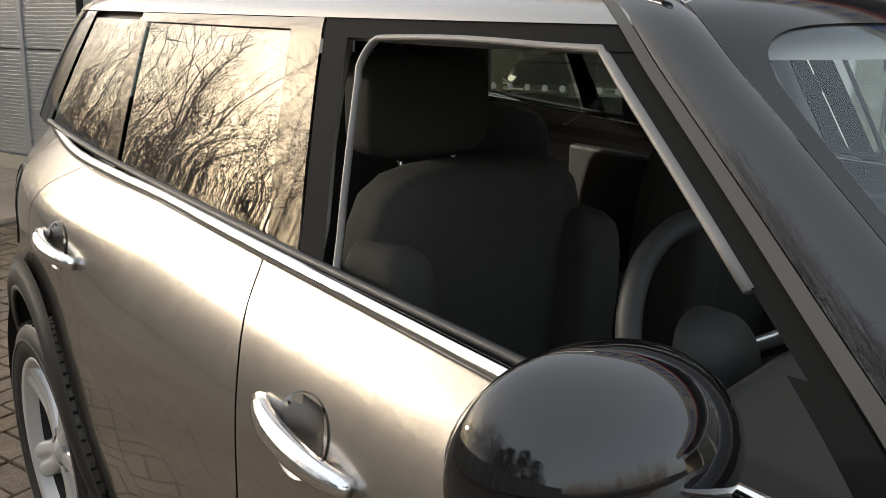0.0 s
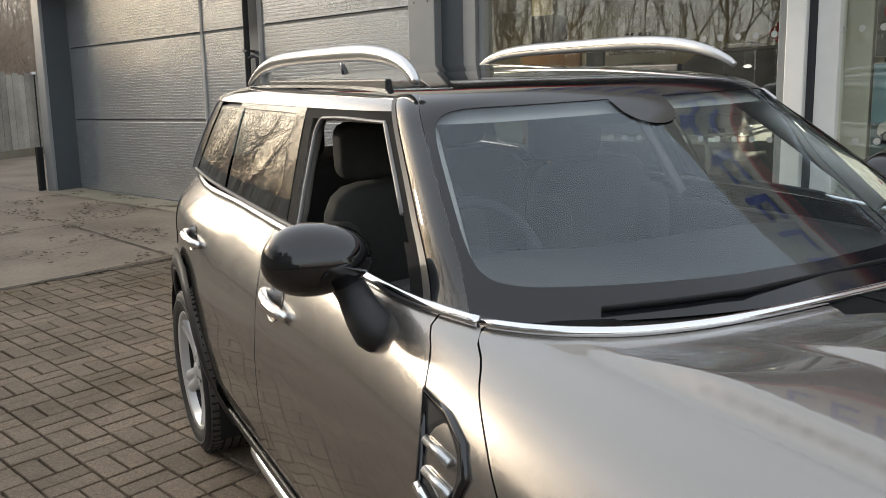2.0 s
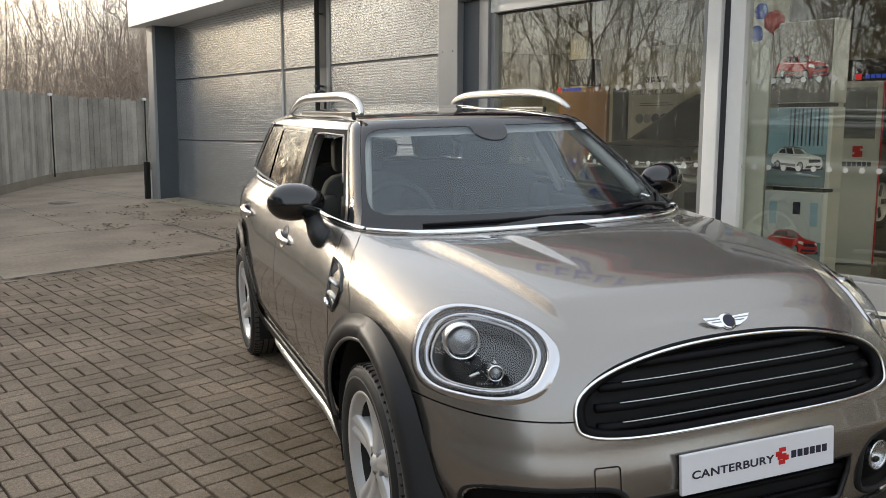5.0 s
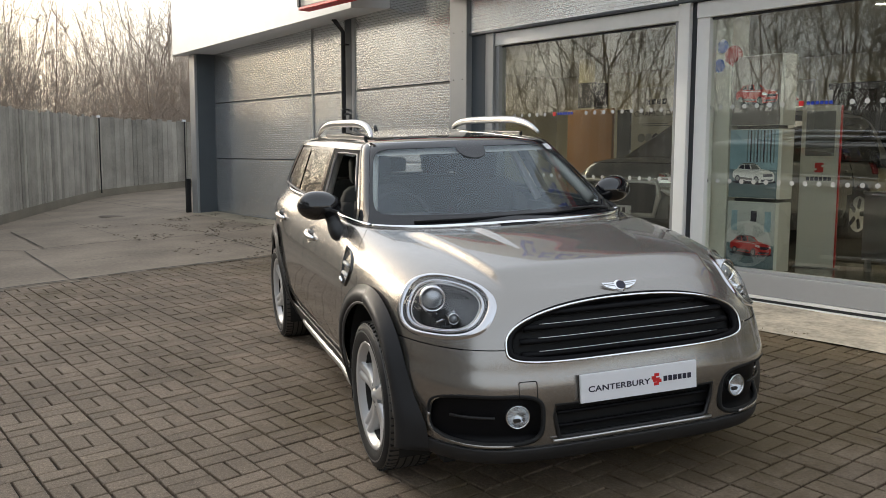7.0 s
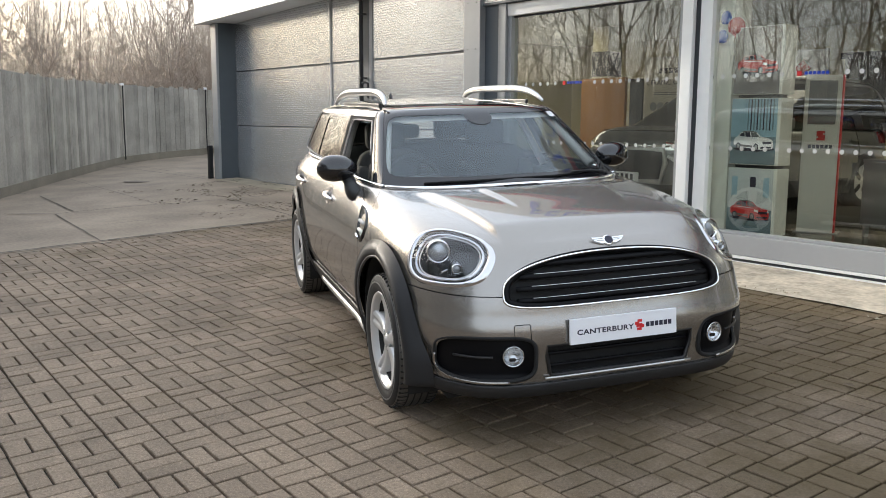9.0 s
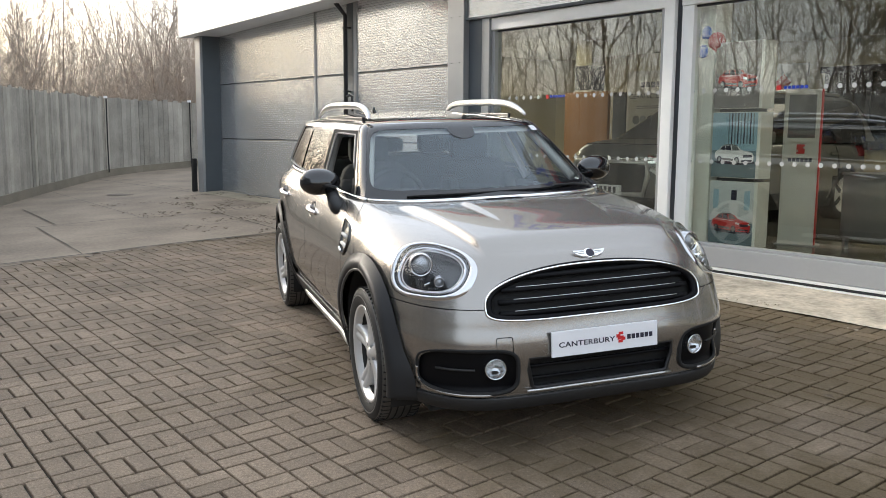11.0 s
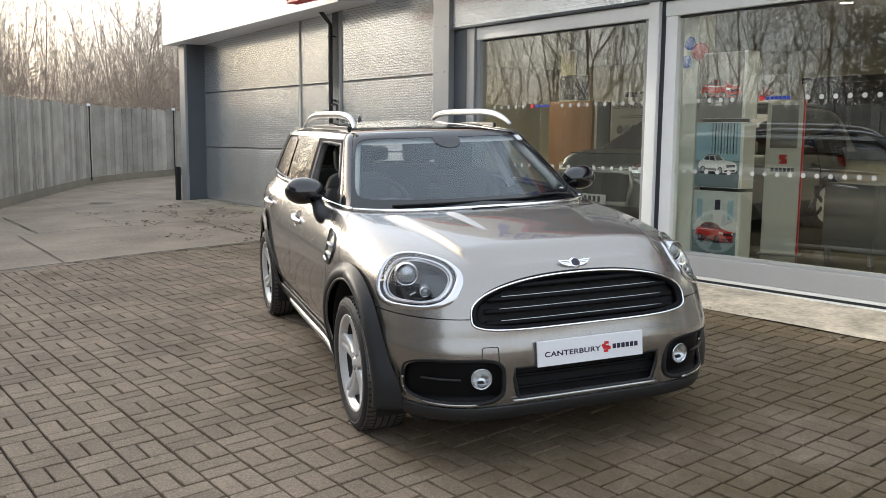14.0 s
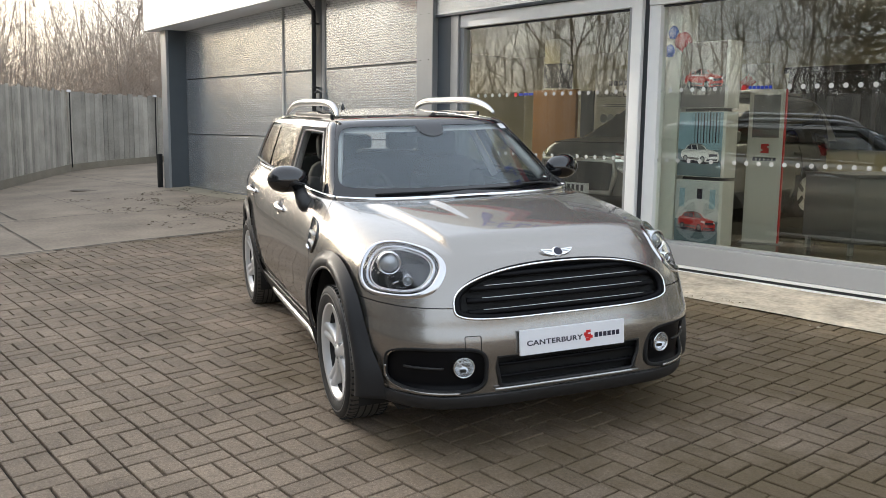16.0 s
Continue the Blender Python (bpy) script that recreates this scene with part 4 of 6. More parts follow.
def cab_x(y, z):
    yc, n = 2.1, CAB_POWER(z)
    b = (yc - CAB_NOSE(z)) if y < yc else (CAB_TAIL(z) - yc)
    q = 1 - min(abs(y - yc) / b, 1) ** n
    return CAB_HALF(z) * max(q, 0) ** (1 / n)


def inside_body(p):
    """Under zero inside the body's skin."""
    yc, n = 1.3, POWER(p.z)
    if p.y > yc:
        n = 5.0
    b = (yc - NOSE(p.z)) if p.y < yc else (TAIL(p.z) - yc)
    return (abs(p.x) / half_at(p.y, p.z)) ** n + (abs(p.y - yc) / b) ** n - 1


def onto_body(p, way, reach=0.4):
    """The place where the line from p along way meets the body's skin; p lies outside."""
    p, way = Vector(p), Vector(way).normalized()
    lo, hi = -reach, reach
    for _ in range(30):
        mid = (lo + hi) / 2
        if inside_body(p + way * mid) > 0:
            lo = mid
        else:
            hi = mid
    return p + way * lo


def body_ring(c, z):
    """A place on the front half of the outline: c from 0 at the middle of the nose to 1 beside the wheel."""
    yc, n = 1.3, POWER(z)
    a = c * math.pi / 2
    x = math.sin(a) ** (2 / n)
    y = yc - (yc - NOSE(z)) * math.cos(a) ** (2 / n)
    return Vector((-x * half_at(y, z), y, z))


def way_out(p):
    """Outward normal of the body's skin."""
    e = 0.004
    return Vector([inside_body(p + e * Vector(k)) - inside_body(p - e * Vector(k)) for k in ((1, 0, 0), (0, 1, 0), (0, 0, 1))]).normalized()


def cab_ring(c, z):
    """A place on the front of the cabin's outline: c 0 in the middle of the windscreen, 1 at the side, 2 in the middle behind."""
    n = CAB_POWER(z)
    a = abs(c) * math.pi / 2
    x = abs(math.sin(a)) ** (2 / n) * CAB_HALF(z)
    r = abs(math.cos(a)) ** (2 / n)
    y = 2.1 - (2.1 - CAB_NOSE(z)) * r if math.cos(a) > 0 else 2.1 + (CAB_TAIL(z) - 2.1) * r
    return Vector((math.copysign(x, c) * -1, y, z))


def find(fun, target, lo, hi):
    for _ in range(30):
        mid = (lo + hi) / 2
        if fun(mid) < target:
            lo = mid
        else:
            hi = mid
    return (lo + hi) / 2


ARCH = 0.475                      # radius of the wheel openings
FRONT, REAR, HUB = 0.0, 2.67, 0.335
belt_z = easing((0.3, 1.03), (0.65, 1.04), (1.16, 1.062), (1.67, 1.07), (2.43, 1.088), (2.82, 1.108), (3.2, 1.13))
hood_seam = easing((0.60, 0.08), (0.84, 0.21), (0.905, 0.285), (0.966, 0.375), (1.009, 0.446), (1.04, 0.545), (1.1, 0.60))
door_front = easing((0.3, 0.45), (0.678, 0.43), (0.794, 0.45), (0.938, 0.526), (0.99, 0.565), (1.04, 0.652), (1.1, 0.70))
door_split = easing((0.3, 1.50), (0.6, 1.505), (0.73, 1.515), (0.89, 1.575), (0.98, 1.62), (1.07, 1.665), (1.12, 1.69))
door_rear = easing((0.3, 2.16), (0.45, 2.23), (0.62, 2.40), (0.76, 2.60), (0.94, 2.66), (1.01, 2.62), (1.09, 2.46), (1.12, 2.42))

hatchback = thing("hatchback_car", CAR, "bronze grey hatchback with black roof and open driver window", "car")


def outside_arches(p):
    return all((p.y - y) ** 2 + (p.z - HUB) ** 2 > ARCH ** 2 for y in (FRONT, REAR))


# outlines on the nose: middle, across, up, half sizes, power
def flat_axes(c, across):
    n = way_out(Vector(c))
    u = (Vector(across) - n * n.dot(Vector(across))).normalized()
    return n, u, n.cross(u) * (1 if n.cross(u).z > 0 else -1)


LAMP_C = onto_body((-0.663 - 0.3, -0.462 - 0.3, 0.840 + 0.25), (0.3, 0.3, -0.25), 0.6)
LAMP_N, LAMP_U, LAMP_V = flat_axes(LAMP_C, (0.27, -0.41, 0.05))
LAMP_U, LAMP_V = LAMP_U * math.cos(0.16) - LAMP_V * math.sin(0.16), LAMP_V * math.cos(0.16) + LAMP_U * math.sin(0.16)
LAMP_C = LAMP_C + LAMP_U * 0.006 - LAMP_V * 0.022


def lamp_spot(a, r, lift=0.0):
    """A place on the skin within the headlamp's rounded outline."""
    c, s = math.cos(a), math.sin(a)
    q = (abs(c) ** 2.5 + abs(s) ** 2.5) ** (-1 / 2.5)
    v = s * q * 0.138 * r * (1 - 0.06 * c * q)
    p = LAMP_C + LAMP_U * (c * q * 0.235 * r) + LAMP_V * v
    return onto_body(p + LAMP_N * 0.2, -LAMP_N, 0.5) + LAMP_N * lift


def in_lamp(p):
    q = Vector((-abs(p.x), p.y, p.z)) - LAMP_C
    if q.length > 0.4:
        return False
    u, v = q.dot(LAMP_U) / 0.235, q.dot(LAMP_V) / (0.138 * (1 - 0.06 * q.dot(LAMP_U) / 0.235))
    return abs(u) ** 2.5 + abs(v) ** 2.5 < 0.90


def grille_edge(a, r=1.0):
    """Outline of the radiator grille seen from ahead: arched above, squarer and broadest below."""
    c, s = math.cos(a), math.sin(a)
    n = 2.3 if s > 0 else 4.6
    q = (abs(c) ** n + abs(s) ** n) ** (-1 / n)
    return c * q * 0.528 * r, 0.700 + s * q * (0.149 if s > 0 else 0.064) * r


def in_grille(x, z):
    n, h = (2.3, 0.149) if z > 0.700 else (4.6, 0.064)
    return (abs(x) / 0.528) ** n + (abs(z - 0.700) / h) ** n < 0.93


def nose(x, z, lift=0.0):
    p = onto_body((x, -1.2, z), (0, 1, 0), 1.0)
    return p + Vector((0, -lift, 0))


def hood_height(p):
    """The raised middle of the bonnet, bounded by a soft fold on each side."""
    line = mix(0.478, 0.628, min(max((p.y + 0.60) / 0.98, 0), 1))
    inner = mix(0.275, 0.385, min(max((p.y + 0.42) / 0.80, 0), 1))
    up = 0.034 * step(line + 0.010, line - 0.016, abs(p.x)) + 0.015 * step(inner + 0.008, inner - 0.010, abs(p.x)) * step(-0.40, -0.02, p.y)
    return up * step(-0.66, -0.52, p.y) * step(1.033, 1.012, p.z)


def hood_at(u, v):
    s = 2 * u - 1
    z = mix(0.692, 1.034, v ** 0.85)
    end = find(lambda c: body_ring(c, z).y, hood_seam(z) - 0.003, 0.0, 1.0)
    p = body_ring(abs(s) * end, z)
    p.z += hood_height(p)
    return (math.copysign(p.x, s), p.y, p.z)


def hood_keep(p):
    return outside_arches(p) and not in_lamp(p) and not (p.y < -0.6 and in_grille(p.x, p.z))


part("bonnet", grid(hood_at, 300, 84, keep=hood_keep, flip=True), M_PAINT, hatchback, smooth=True)


def fog_zone(p):
    """Inside the dark recess round a fog lamp."""
    u, v = (abs(p.x) - 0.588) / 0.186, (p.z - 0.422) / 0.098
    return p.y < -0.3 and abs(u) ** 4 + abs(v) ** 4 < 1


def low_zone(p):
    return p.y < -0.5 and abs(p.x) < 0.355 - 0.25 * max(0.42 - p.z, 0) and 0.335 < p.z < 0.475


def bumper_at(u, v):
    s = 2 * u - 1
    z = mix(0.300, 0.688, v)
    far = -math.sqrt(max((ARCH + 0.01) ** 2 - (z - HUB) ** 2, 0.0004))
    end = find(lambda c: body_ring(c, z).y, far, 0.0, 1.0)
    p = body_ring(abs(s) * end, z)
    p += way_out(p) * 0.009 * step(0.62, 0.54, z) * step(0.40, 0.50, z)
    return (math.copysign(p.x, s), p.y, p.z)


def bumper_keep(p):
    return not fog_zone(p) and not low_zone(p) and not in_grille(p.x, p.z)


part("front_bumper", grid(bumper_at, 240, 60, keep=bumper_keep, flip=True), M_PAINT, hatchback, smooth=True)


def valance_at(u, v):
    s = 2 * u - 1
    z = mix(0.250, 0.303, v)
    end = find(lambda c: body_ring(c, z).y, -0.40, 0.0, 1.0)
    p = body_ring(abs(s) * end, z)
    p += way_out(p) * 0.006 * math.sin(math.pi * mix(0.15, 1, v))
    return (math.copysign(p.x, s), p.y, p.z)


part("lower_valance", thick(grid(valance_at, 120, 10, flip=True), -0.01), M_PLASTIC, hatchback, "black plastic lip", smooth=True)
for sx in (-1, 1):
    def blade_at(u, v):
        p = Vector(valance_at(0.5 + sx * mix(0.20, 0.47, u), mix(0.80, 1.0, v)))
        return p + way_out(p) * 0.010
    part("bumper_blade", grid(blade_at, 40, 8), M_PAINT, hatchback, "painted lower edge of the bumper", smooth=True)


def under_at(u, v):
    s = 2 * u - 1
    z = mix(0.19, 0.262, v)
    end = find(lambda c: body_ring(c, z).y, -0.38, 0.0, 1.0)
    p = body_ring(abs(s) * end, z)
    p -= way_out(p) * mix(0.20, 0.0, v)
    return (math.copysign(p.x, s), p.y, z)


part("under_tray", grid(under_at, 60, 4, flip=True), M_DARK, hatchback, smooth=True)


def inner_wall(name, zone_x, zone_z, depth, mat):
    """The recessed back of an opening in the nose, with its sides."""
    def at(u, v):
        x, z = mix(*zone_x, u), mix(*zone_z, v)
        edge = min(u, 1 - u, v, 1 - v) * 2
        return nose(x, z, -depth * step(0, 0.12, edge) - 0.002)
    return part(name, grid(at, 24, 12, flip=True), mat, hatchback, smooth=True)


inner_wall("intake_mesh", (-0.40, 0.40), (0.31, 0.50), 0.05, M_DARK)
for sx in (-1, 1):
    inner_wall("fog_recess", sorted((sx * 0.385, sx * 0.80)) if sx > 0 else (-0.80, -0.385), (0.315, 0.535), 0.035, M_SLAT)
# slats and the silver lines of the lower grilles
for z in (0.375, 0.43):
    part("intake_slat", tube([nose(x / 20, z, -0.022) for x in range(-7, 8)], 0.009, 6), M_SLAT, hatchback, smooth=True)
for sx in (-1, 1):
    part("fog_recess_slat", tube([nose(sx * (0.58 + k * 0.028), 0.43, -0.012) for k in range(6)], 0.006, 6), M_PLASTIC, hatchback, smooth=True)
    rim = []
    for k in range(15):
        a = math.pi * (1.0 + k / 14 * 0.62)
        c, s = math.cos(a), math.sin(a)
        q = (abs(c) ** 4 + abs(s) ** 4) ** -0.25
        rim.append(nose(sx * (0.588 - c * q * 0.189), 0.422 + s * q * 0.104, 0.010))
    part("silver_edge", tube(rim[::-1], 0.0075, 8), M_PAINT, hatchback, smooth=True)
    rim = []
    for k in range(60):
        a = 2 * math.pi * k / 60
        c, s = math.cos(a), math.sin(a)
        q = (abs(c) ** 4 + abs(s) ** 4) ** -0.25
        rim.append(nose(sx * (0.588 + c * q * 0.187), 0.422 + s * q * 0.099, 0.002))
    part("recess_rim", tube(rim, 0.010, 6, closed=True), M_DARK, hatchback, smooth=True)
rim = [nose(x, z, 0.0) for x, z in [(-0.355, 0.475), (-0.18, 0.475), (0.0, 0.475), (0.18, 0.475), (0.355, 0.475), (0.352, 0.42), (0.335, 0.345), (0.32, 0.335), (0.16, 0.335), (0.0, 0.335), (-0.16, 0.335), (-0.32, 0.335), (-0.335, 0.345), (-0.352, 0.42)]]
part("intake_rim", tube(rim, 0.0095, 6, closed=True), M_PLASTIC, hatchback, smooth=True)
part("silver_edge", tube([nose(x / 25, 0.327, 0.012) for x in range(-9, 10)], 0.006, 6), M_SILVER, hatchback, smooth=True)

# ---- radiator grille
grille = part("grille", grid(lambda u, v: nose(mix(-0.54, 0.54, u), mix(0.625, 0.855, v), -0.05), 30, 12, flip=True), M_DARK, hatchback, smooth=True)
loop = [nose(*grille_edge(2 * math.pi * k / 96), 0.006) for k in range(96)]
part("surround", tube(loop, 0.0052, 8, closed=True), M_CHROME, grille, "chrome surround", smooth=True)
loop = [nose(*grille_edge(2 * math.pi * k / 96, 0.965), -0.012) for k in range(96)]
part("inner_rim", tube(loop, 0.016, 8, closed=True), M_SLAT, grille, smooth=True)
for k in range(1, 5):
    z = 0.618 + k * 0.0485
    half = max(x for x in (i / 200 for i in range(100)) if in_grille(x, z)) - 0.03
    part("slat", tube([nose(mix(-half, half, i / 24), z, -0.016) for i in range(25)], 0.0135, 8, flat=0.8), M_SLAT, grille, smooth=True)
    if k < 4:
        part("slat_edge", tube([nose(mix(-half, half, i / 24) * 0.86, z + 0.012, -0.004) for i in range(25)], 0.0017, 6), M_SILVER, grille, smooth=True)

# ---- number plate: a dealer's plate, its writing as plain bars
plate = part("plate", box((-0.26, -0.006, -0.0555), (0.26, 0.006, 0.0555), 0.002), M_WHITE, hatchback, "white dealer plate with dark and red marks", at=pose(0, -0.838, 0.528, -3))
txt = bpy.data.curves.new("plate_word", "FONT")
txt.body, txt.size, txt.extrude, txt.space_character, txt.offset = "CANTERBURY", 0.0310, 0.0004, 1.06, 0.0007
ob = new("plate_word", txt)
ob.data.materials.append(M_INK)
ob.parent = plate
ob.matrix_basis = pose(-0.228, -0.0065, -0.014, 90) @ Matrix.Diagonal((1.33, 1, 1, 1))
for k in range(6):
    part("plate_bar", box((0.106 + k * 0.022, -0.0072, -0.012), (0.123 + k * 0.022, -0.006, 0.009)), M_INK, plate)
bm = bmesh.new()
for lo, hi in (((0.064, 0.012), (0.086, 0.024)), ((0.052, 0.000), (0.072, 0.014)), ((0.058, -0.010), (0.088, 0.006)), ((0.076, -0.014), (0.096, 0.000)), ((0.062, -0.024), (0.084, -0.012))):
    add_box(bm, (lo[0], -0.0075, lo[1]), (hi[0], -0.006, hi[1]))
part("plate_mark", bm, M_RED, plate)
part("plate_holder", box((-0.25, 0.006, -0.05), (0.25, 0.035, 0.05)), M_PLASTIC, plate)

# ---- badge on the bonnet
b0 = nose(0, 0.882, 0.006)
badge = part("bonnet_badge", lathe([(0.0, -0.010), (0.020, -0.010), (0.026, -0.006), (0.027, 0.004)], 32, "y"), M_CHROME, hatchback, "chrome winged badge", smooth=True, at=Matrix.Translation(b0) @ pose(0, 0, 0, -38))
part("badge_disc", lathe([(0.0, -0.0115), (0.019, -0.0115), (0.019, -0.009)], 32, "y"), M_INK, badge)
for sx in (-1, 1):
    bm = bmesh.new()
    outline = ((0.020, -0.015), (0.036, -0.014), (0.050, -0.008), (0.064, -0.002), (0.074, 0.008), (0.080, 0.017), (0.020, 0.014))
    front, rear = ([bm.verts.new((sx * x, y, z)) for x, z in outline] for y in (-0.007, 0.0))
    bm.faces.new(front)
    bm.faces.new(rear[::-1])
    for k in range(len(outline)):
        bm.faces.new((front[k], rear[k], rear[(k + 1) % 7], front[(k + 1) % 7]))
    bmesh.ops.recalc_face_normals(bm, faces=bm.faces)
    part("badge_wing", bm, M_CHROME, badge)
    for z in (-0.001, 0.007):
        part("badge_rib", box((0.026, -0.0085, z), (0.058 + z * 2, -0.0071, z + 0.0025), 0.0), M_STEEL, badge, at=Matrix.Diagonal((sx, 1, 1, 1)))

# ---- headlamps
def headlamp(sx):
    side = (lambda bm: bm) if sx < 0 else mirrored
    bowl = part("headlamp", side(grid(lambda u, v: lamp_spot(2 * math.pi * u, 1.0 - v * 0.99, -0.07 * step(0, 0.35, v)), 64, 12)), M_BOWL, hatchback, smooth=True)
    ring = [(1.02, 0.001), (1.005, 0.004), (0.985, 0.007), (0.955, 0.008), (0.92, 0.006), (0.89, 0.002), (0.875, -0.004)]
    part("chrome_ring", side(grid(lambda u, v: lamp_spot(2 * math.pi * u, *ring[round(v * 6)]), 80, 6)), M_RING, bowl, "broad chrome ring", smooth=True)
    ring2 = [(0.877, -0.002), (0.86, -0.014), (0.81, -0.014)]
    part("dark_ring", side(grid(lambda u, v: lamp_spot(2 * math.pi * u, *ring2[round(v * 2)]), 80, 2)), M_BLACK_GLOSS, bowl, smooth=True)
    loop = [lamp_spot(2 * math.pi * k / 72, 0.775, -0.016) for k in range(72)]
    part("light_ring", side(tube(loop, 0.0085, 8, closed=True)), M_RING, bowl, "pale running light ring", smooth=True)
    part("lens", side(grid(lambda u, v: lamp_spot(2 * math.pi * u, 0.872 * (1 - v * 0.995), 0.0 + 0.010 * step(0, 1, v)), 64, 8)), M_LENS, bowl, "clear cover glass", smooth=True)
    facing = Vector((-0.25, -1, 0.05)).normalized().to_track_quat("-Y", "Z").to_matrix().to_4x4()
    for (a, r), size, mat in (((2.7, 0.34), 0.047, M_CHROME), ((5.5, 0.38), 0.020, M_CHROME)):
        c = lamp_spot(a, r, -0.035)
        at = Matrix.Translation(c) @ facing
        bm = lathe([(size * 1.15, 0.03), (size * 1.15, -0.016), (size * 1.02, -0.022), (size * 0.95, -0.012)], 32, "y")
        bmesh.ops.transform(bm, matrix=at, verts=bm.verts)
        part("projector_ring", side(bm), M_CHROME, bowl, smooth=True)
        bm = lathe([(0.0, -0.026), (size * 0.5, -0.022), (size * 0.85, -0.010), (size * 0.95, 0.004)], 32, "y")
        bmesh.ops.transform(bm, matrix=at, verts=bm.verts)
        part("projector_lens", side(bm), M_PROJECTOR, bowl, smooth=True)
    loop = [lamp_spot(2 * math.pi * k / 72, 0.705, -0.022) for k in range(72)]
    part("inner_ring", side(tube(loop, 0.003, 6, closed=True)), M_SILVER, bowl, smooth=True)
    for k, (a, r, w, h, lean) in enumerate(((4.3, 0.30, 0.012, 0.010, 30), (4.75, 0.42, 0.016, 0.006, -20), (5.2, 0.28, 0.009, 0.014, 15), (5.75, 0.24, 0.014, 0.009, -35), (5.05, 0.56, 0.022, 0.006, 5))):
        c = lamp_spot(a, r, -0.042)
        bm = box((-w, -0.012, -h), (w, 0.012, h), 0.004, Matrix.Translation(c) @ facing @ pose(0, 0, 0, 0, lean, 20 * (k % 3) - 20))
        part("reflector_facet", side(bm), M_RING if k % 2 else M_BOWL, bowl)


M_PROJECTOR = material("projector_glass", (0.30, 0.32, 0.34), 0.03, 0.6, coat=1.0)
for sx in (-1, 1):
    headlamp(sx)

# ---- fog lamps
for sx in (-1, 1):
    c = nose(sx * 0.497, 0.434, -0.006)
    at = Matrix.Translation(c) @ pose(0, 0, 0, 0, 0, sx * 12)
    fog = part("fog_lamp", lathe([(0.0, 0.03), (0.034, 0.02), (0.041, 0.0), (0.044, -0.006), (0.047, 0.0), (0.047, 0.03)], 40, "y"), M_FOG, hatchback, "round chrome fog lamp", smooth=True, at=at)
    part("fog_lens", lathe([(0.0, -0.010), (0.03, -0.006), (0.044, 0.002)], 32, "y"), M_LENS, fog, smooth=True)
    part("fog_bulb", box((-0.018, -0.003, -0.022), (0.010, 0.012, -0.008), 0.004), M_DARK, fog)
for x in (-0.462,):
    rim = [nose(x + dx, 0.538 + dz, 0.0105) for dx, dz in ((-0.035, -0.03), (-0.035, 0.03), (-0.03, 0.036), (0.03, 0.036), (0.035, 0.03), (0.035, -0.03))]
    part("tow_cover_gap", tube(rim, 0.0016, 4), M_SEAM, hatchback)

# ---- sides
def side_sheet(y0, y1, z0, z1, nu, nv, keep=None, bulge=0.0):
    """Body side between two seams; y0 and y1 take z, z0 and z1 take y."""
    def at(u, v):
        z = mix(z0(1.5), z1(1.5), v)
        y = mix(y0(z), y1(z), u)
        z = mix(z0(y), z1(y), v)
        y = mix(y0(z), y1(z), u)
        return (-body_x(y, z) - 0.012 * bulge, y, z)
    return grid(at, nu, nv, keep=keep)


gap = 0.0025
low = lambda y: 0.325
top = lambda y: belt_z(y) - 0.004
SIDES = (("fender", lambda z: hood_seam(z) + gap, lambda z: door_front(z) - gap, low, top, 24, 60),
         ("front_door", lambda z: door_front(z) + gap, lambda z: door_split(z) - gap, low, top, 60, 60),
         ("rear_door", lambda z: door_split(z) + gap, lambda z: door_rear(z) - gap, low, top, 60, 60),
         ("rear_quarter", lambda z: door_rear(z) + gap, lambda z: 3.34, low, top, 60, 60))
PANELS = {}


def in_scoop(p):
    return any(((p.y - y) / 0.054) ** 2 + ((p.z - z) / 0.042) ** 2 < 1 for y, z in ((1.404, 0.909), (2.4165, 0.929)))


for sx in (-1, 1):
    for name, y0, y1, z0, z1, nu, nv in SIDES:
        bm = side_sheet(y0, y1, z0, z1, nu, nv, lambda p: outside_arches(p) and not in_scoop(p))
        PANELS[name, sx] = part(name, bm if sx < 0 else mirrored(bm), M_PAINT, hatchback, smooth=True)
    # the dark inner shell that shows through the seams
    bm = grid(lambda u, v: (-body_x(mix(0.1, 3.35, u), mix(0.3, 1.04, v)) + 0.02, mix(0.1, 3.35, u), mix(0.3, 1.04, v)), 60, 20, keep=lambda p: all((p.y - y) ** 2 + (p.z - HUB) ** 2 > 0.48 ** 2 for y in (FRONT, REAR)))
    part("inner_shell", bm if sx < 0 else mirrored(bm), M_SEAM, hatchback)


def tail_at(u, v):
    z = mix(0.2, 1.13, v)
    x = mix(-1, 1, u)
    a = x * math.pi / 2
    y = 1.3 + (TAIL(z) - 1.3) * abs(math.cos(a)) ** 0.4
    return (math.copysign(abs(math.sin(a)) ** 0.4, x) * half_at(y, z) * 0.995, y, z)


part("tailgate", grid(tail_at, 80, 24, keep=lambda p: p.y > 3.3), M_PAINT, hatchback, smooth=True)

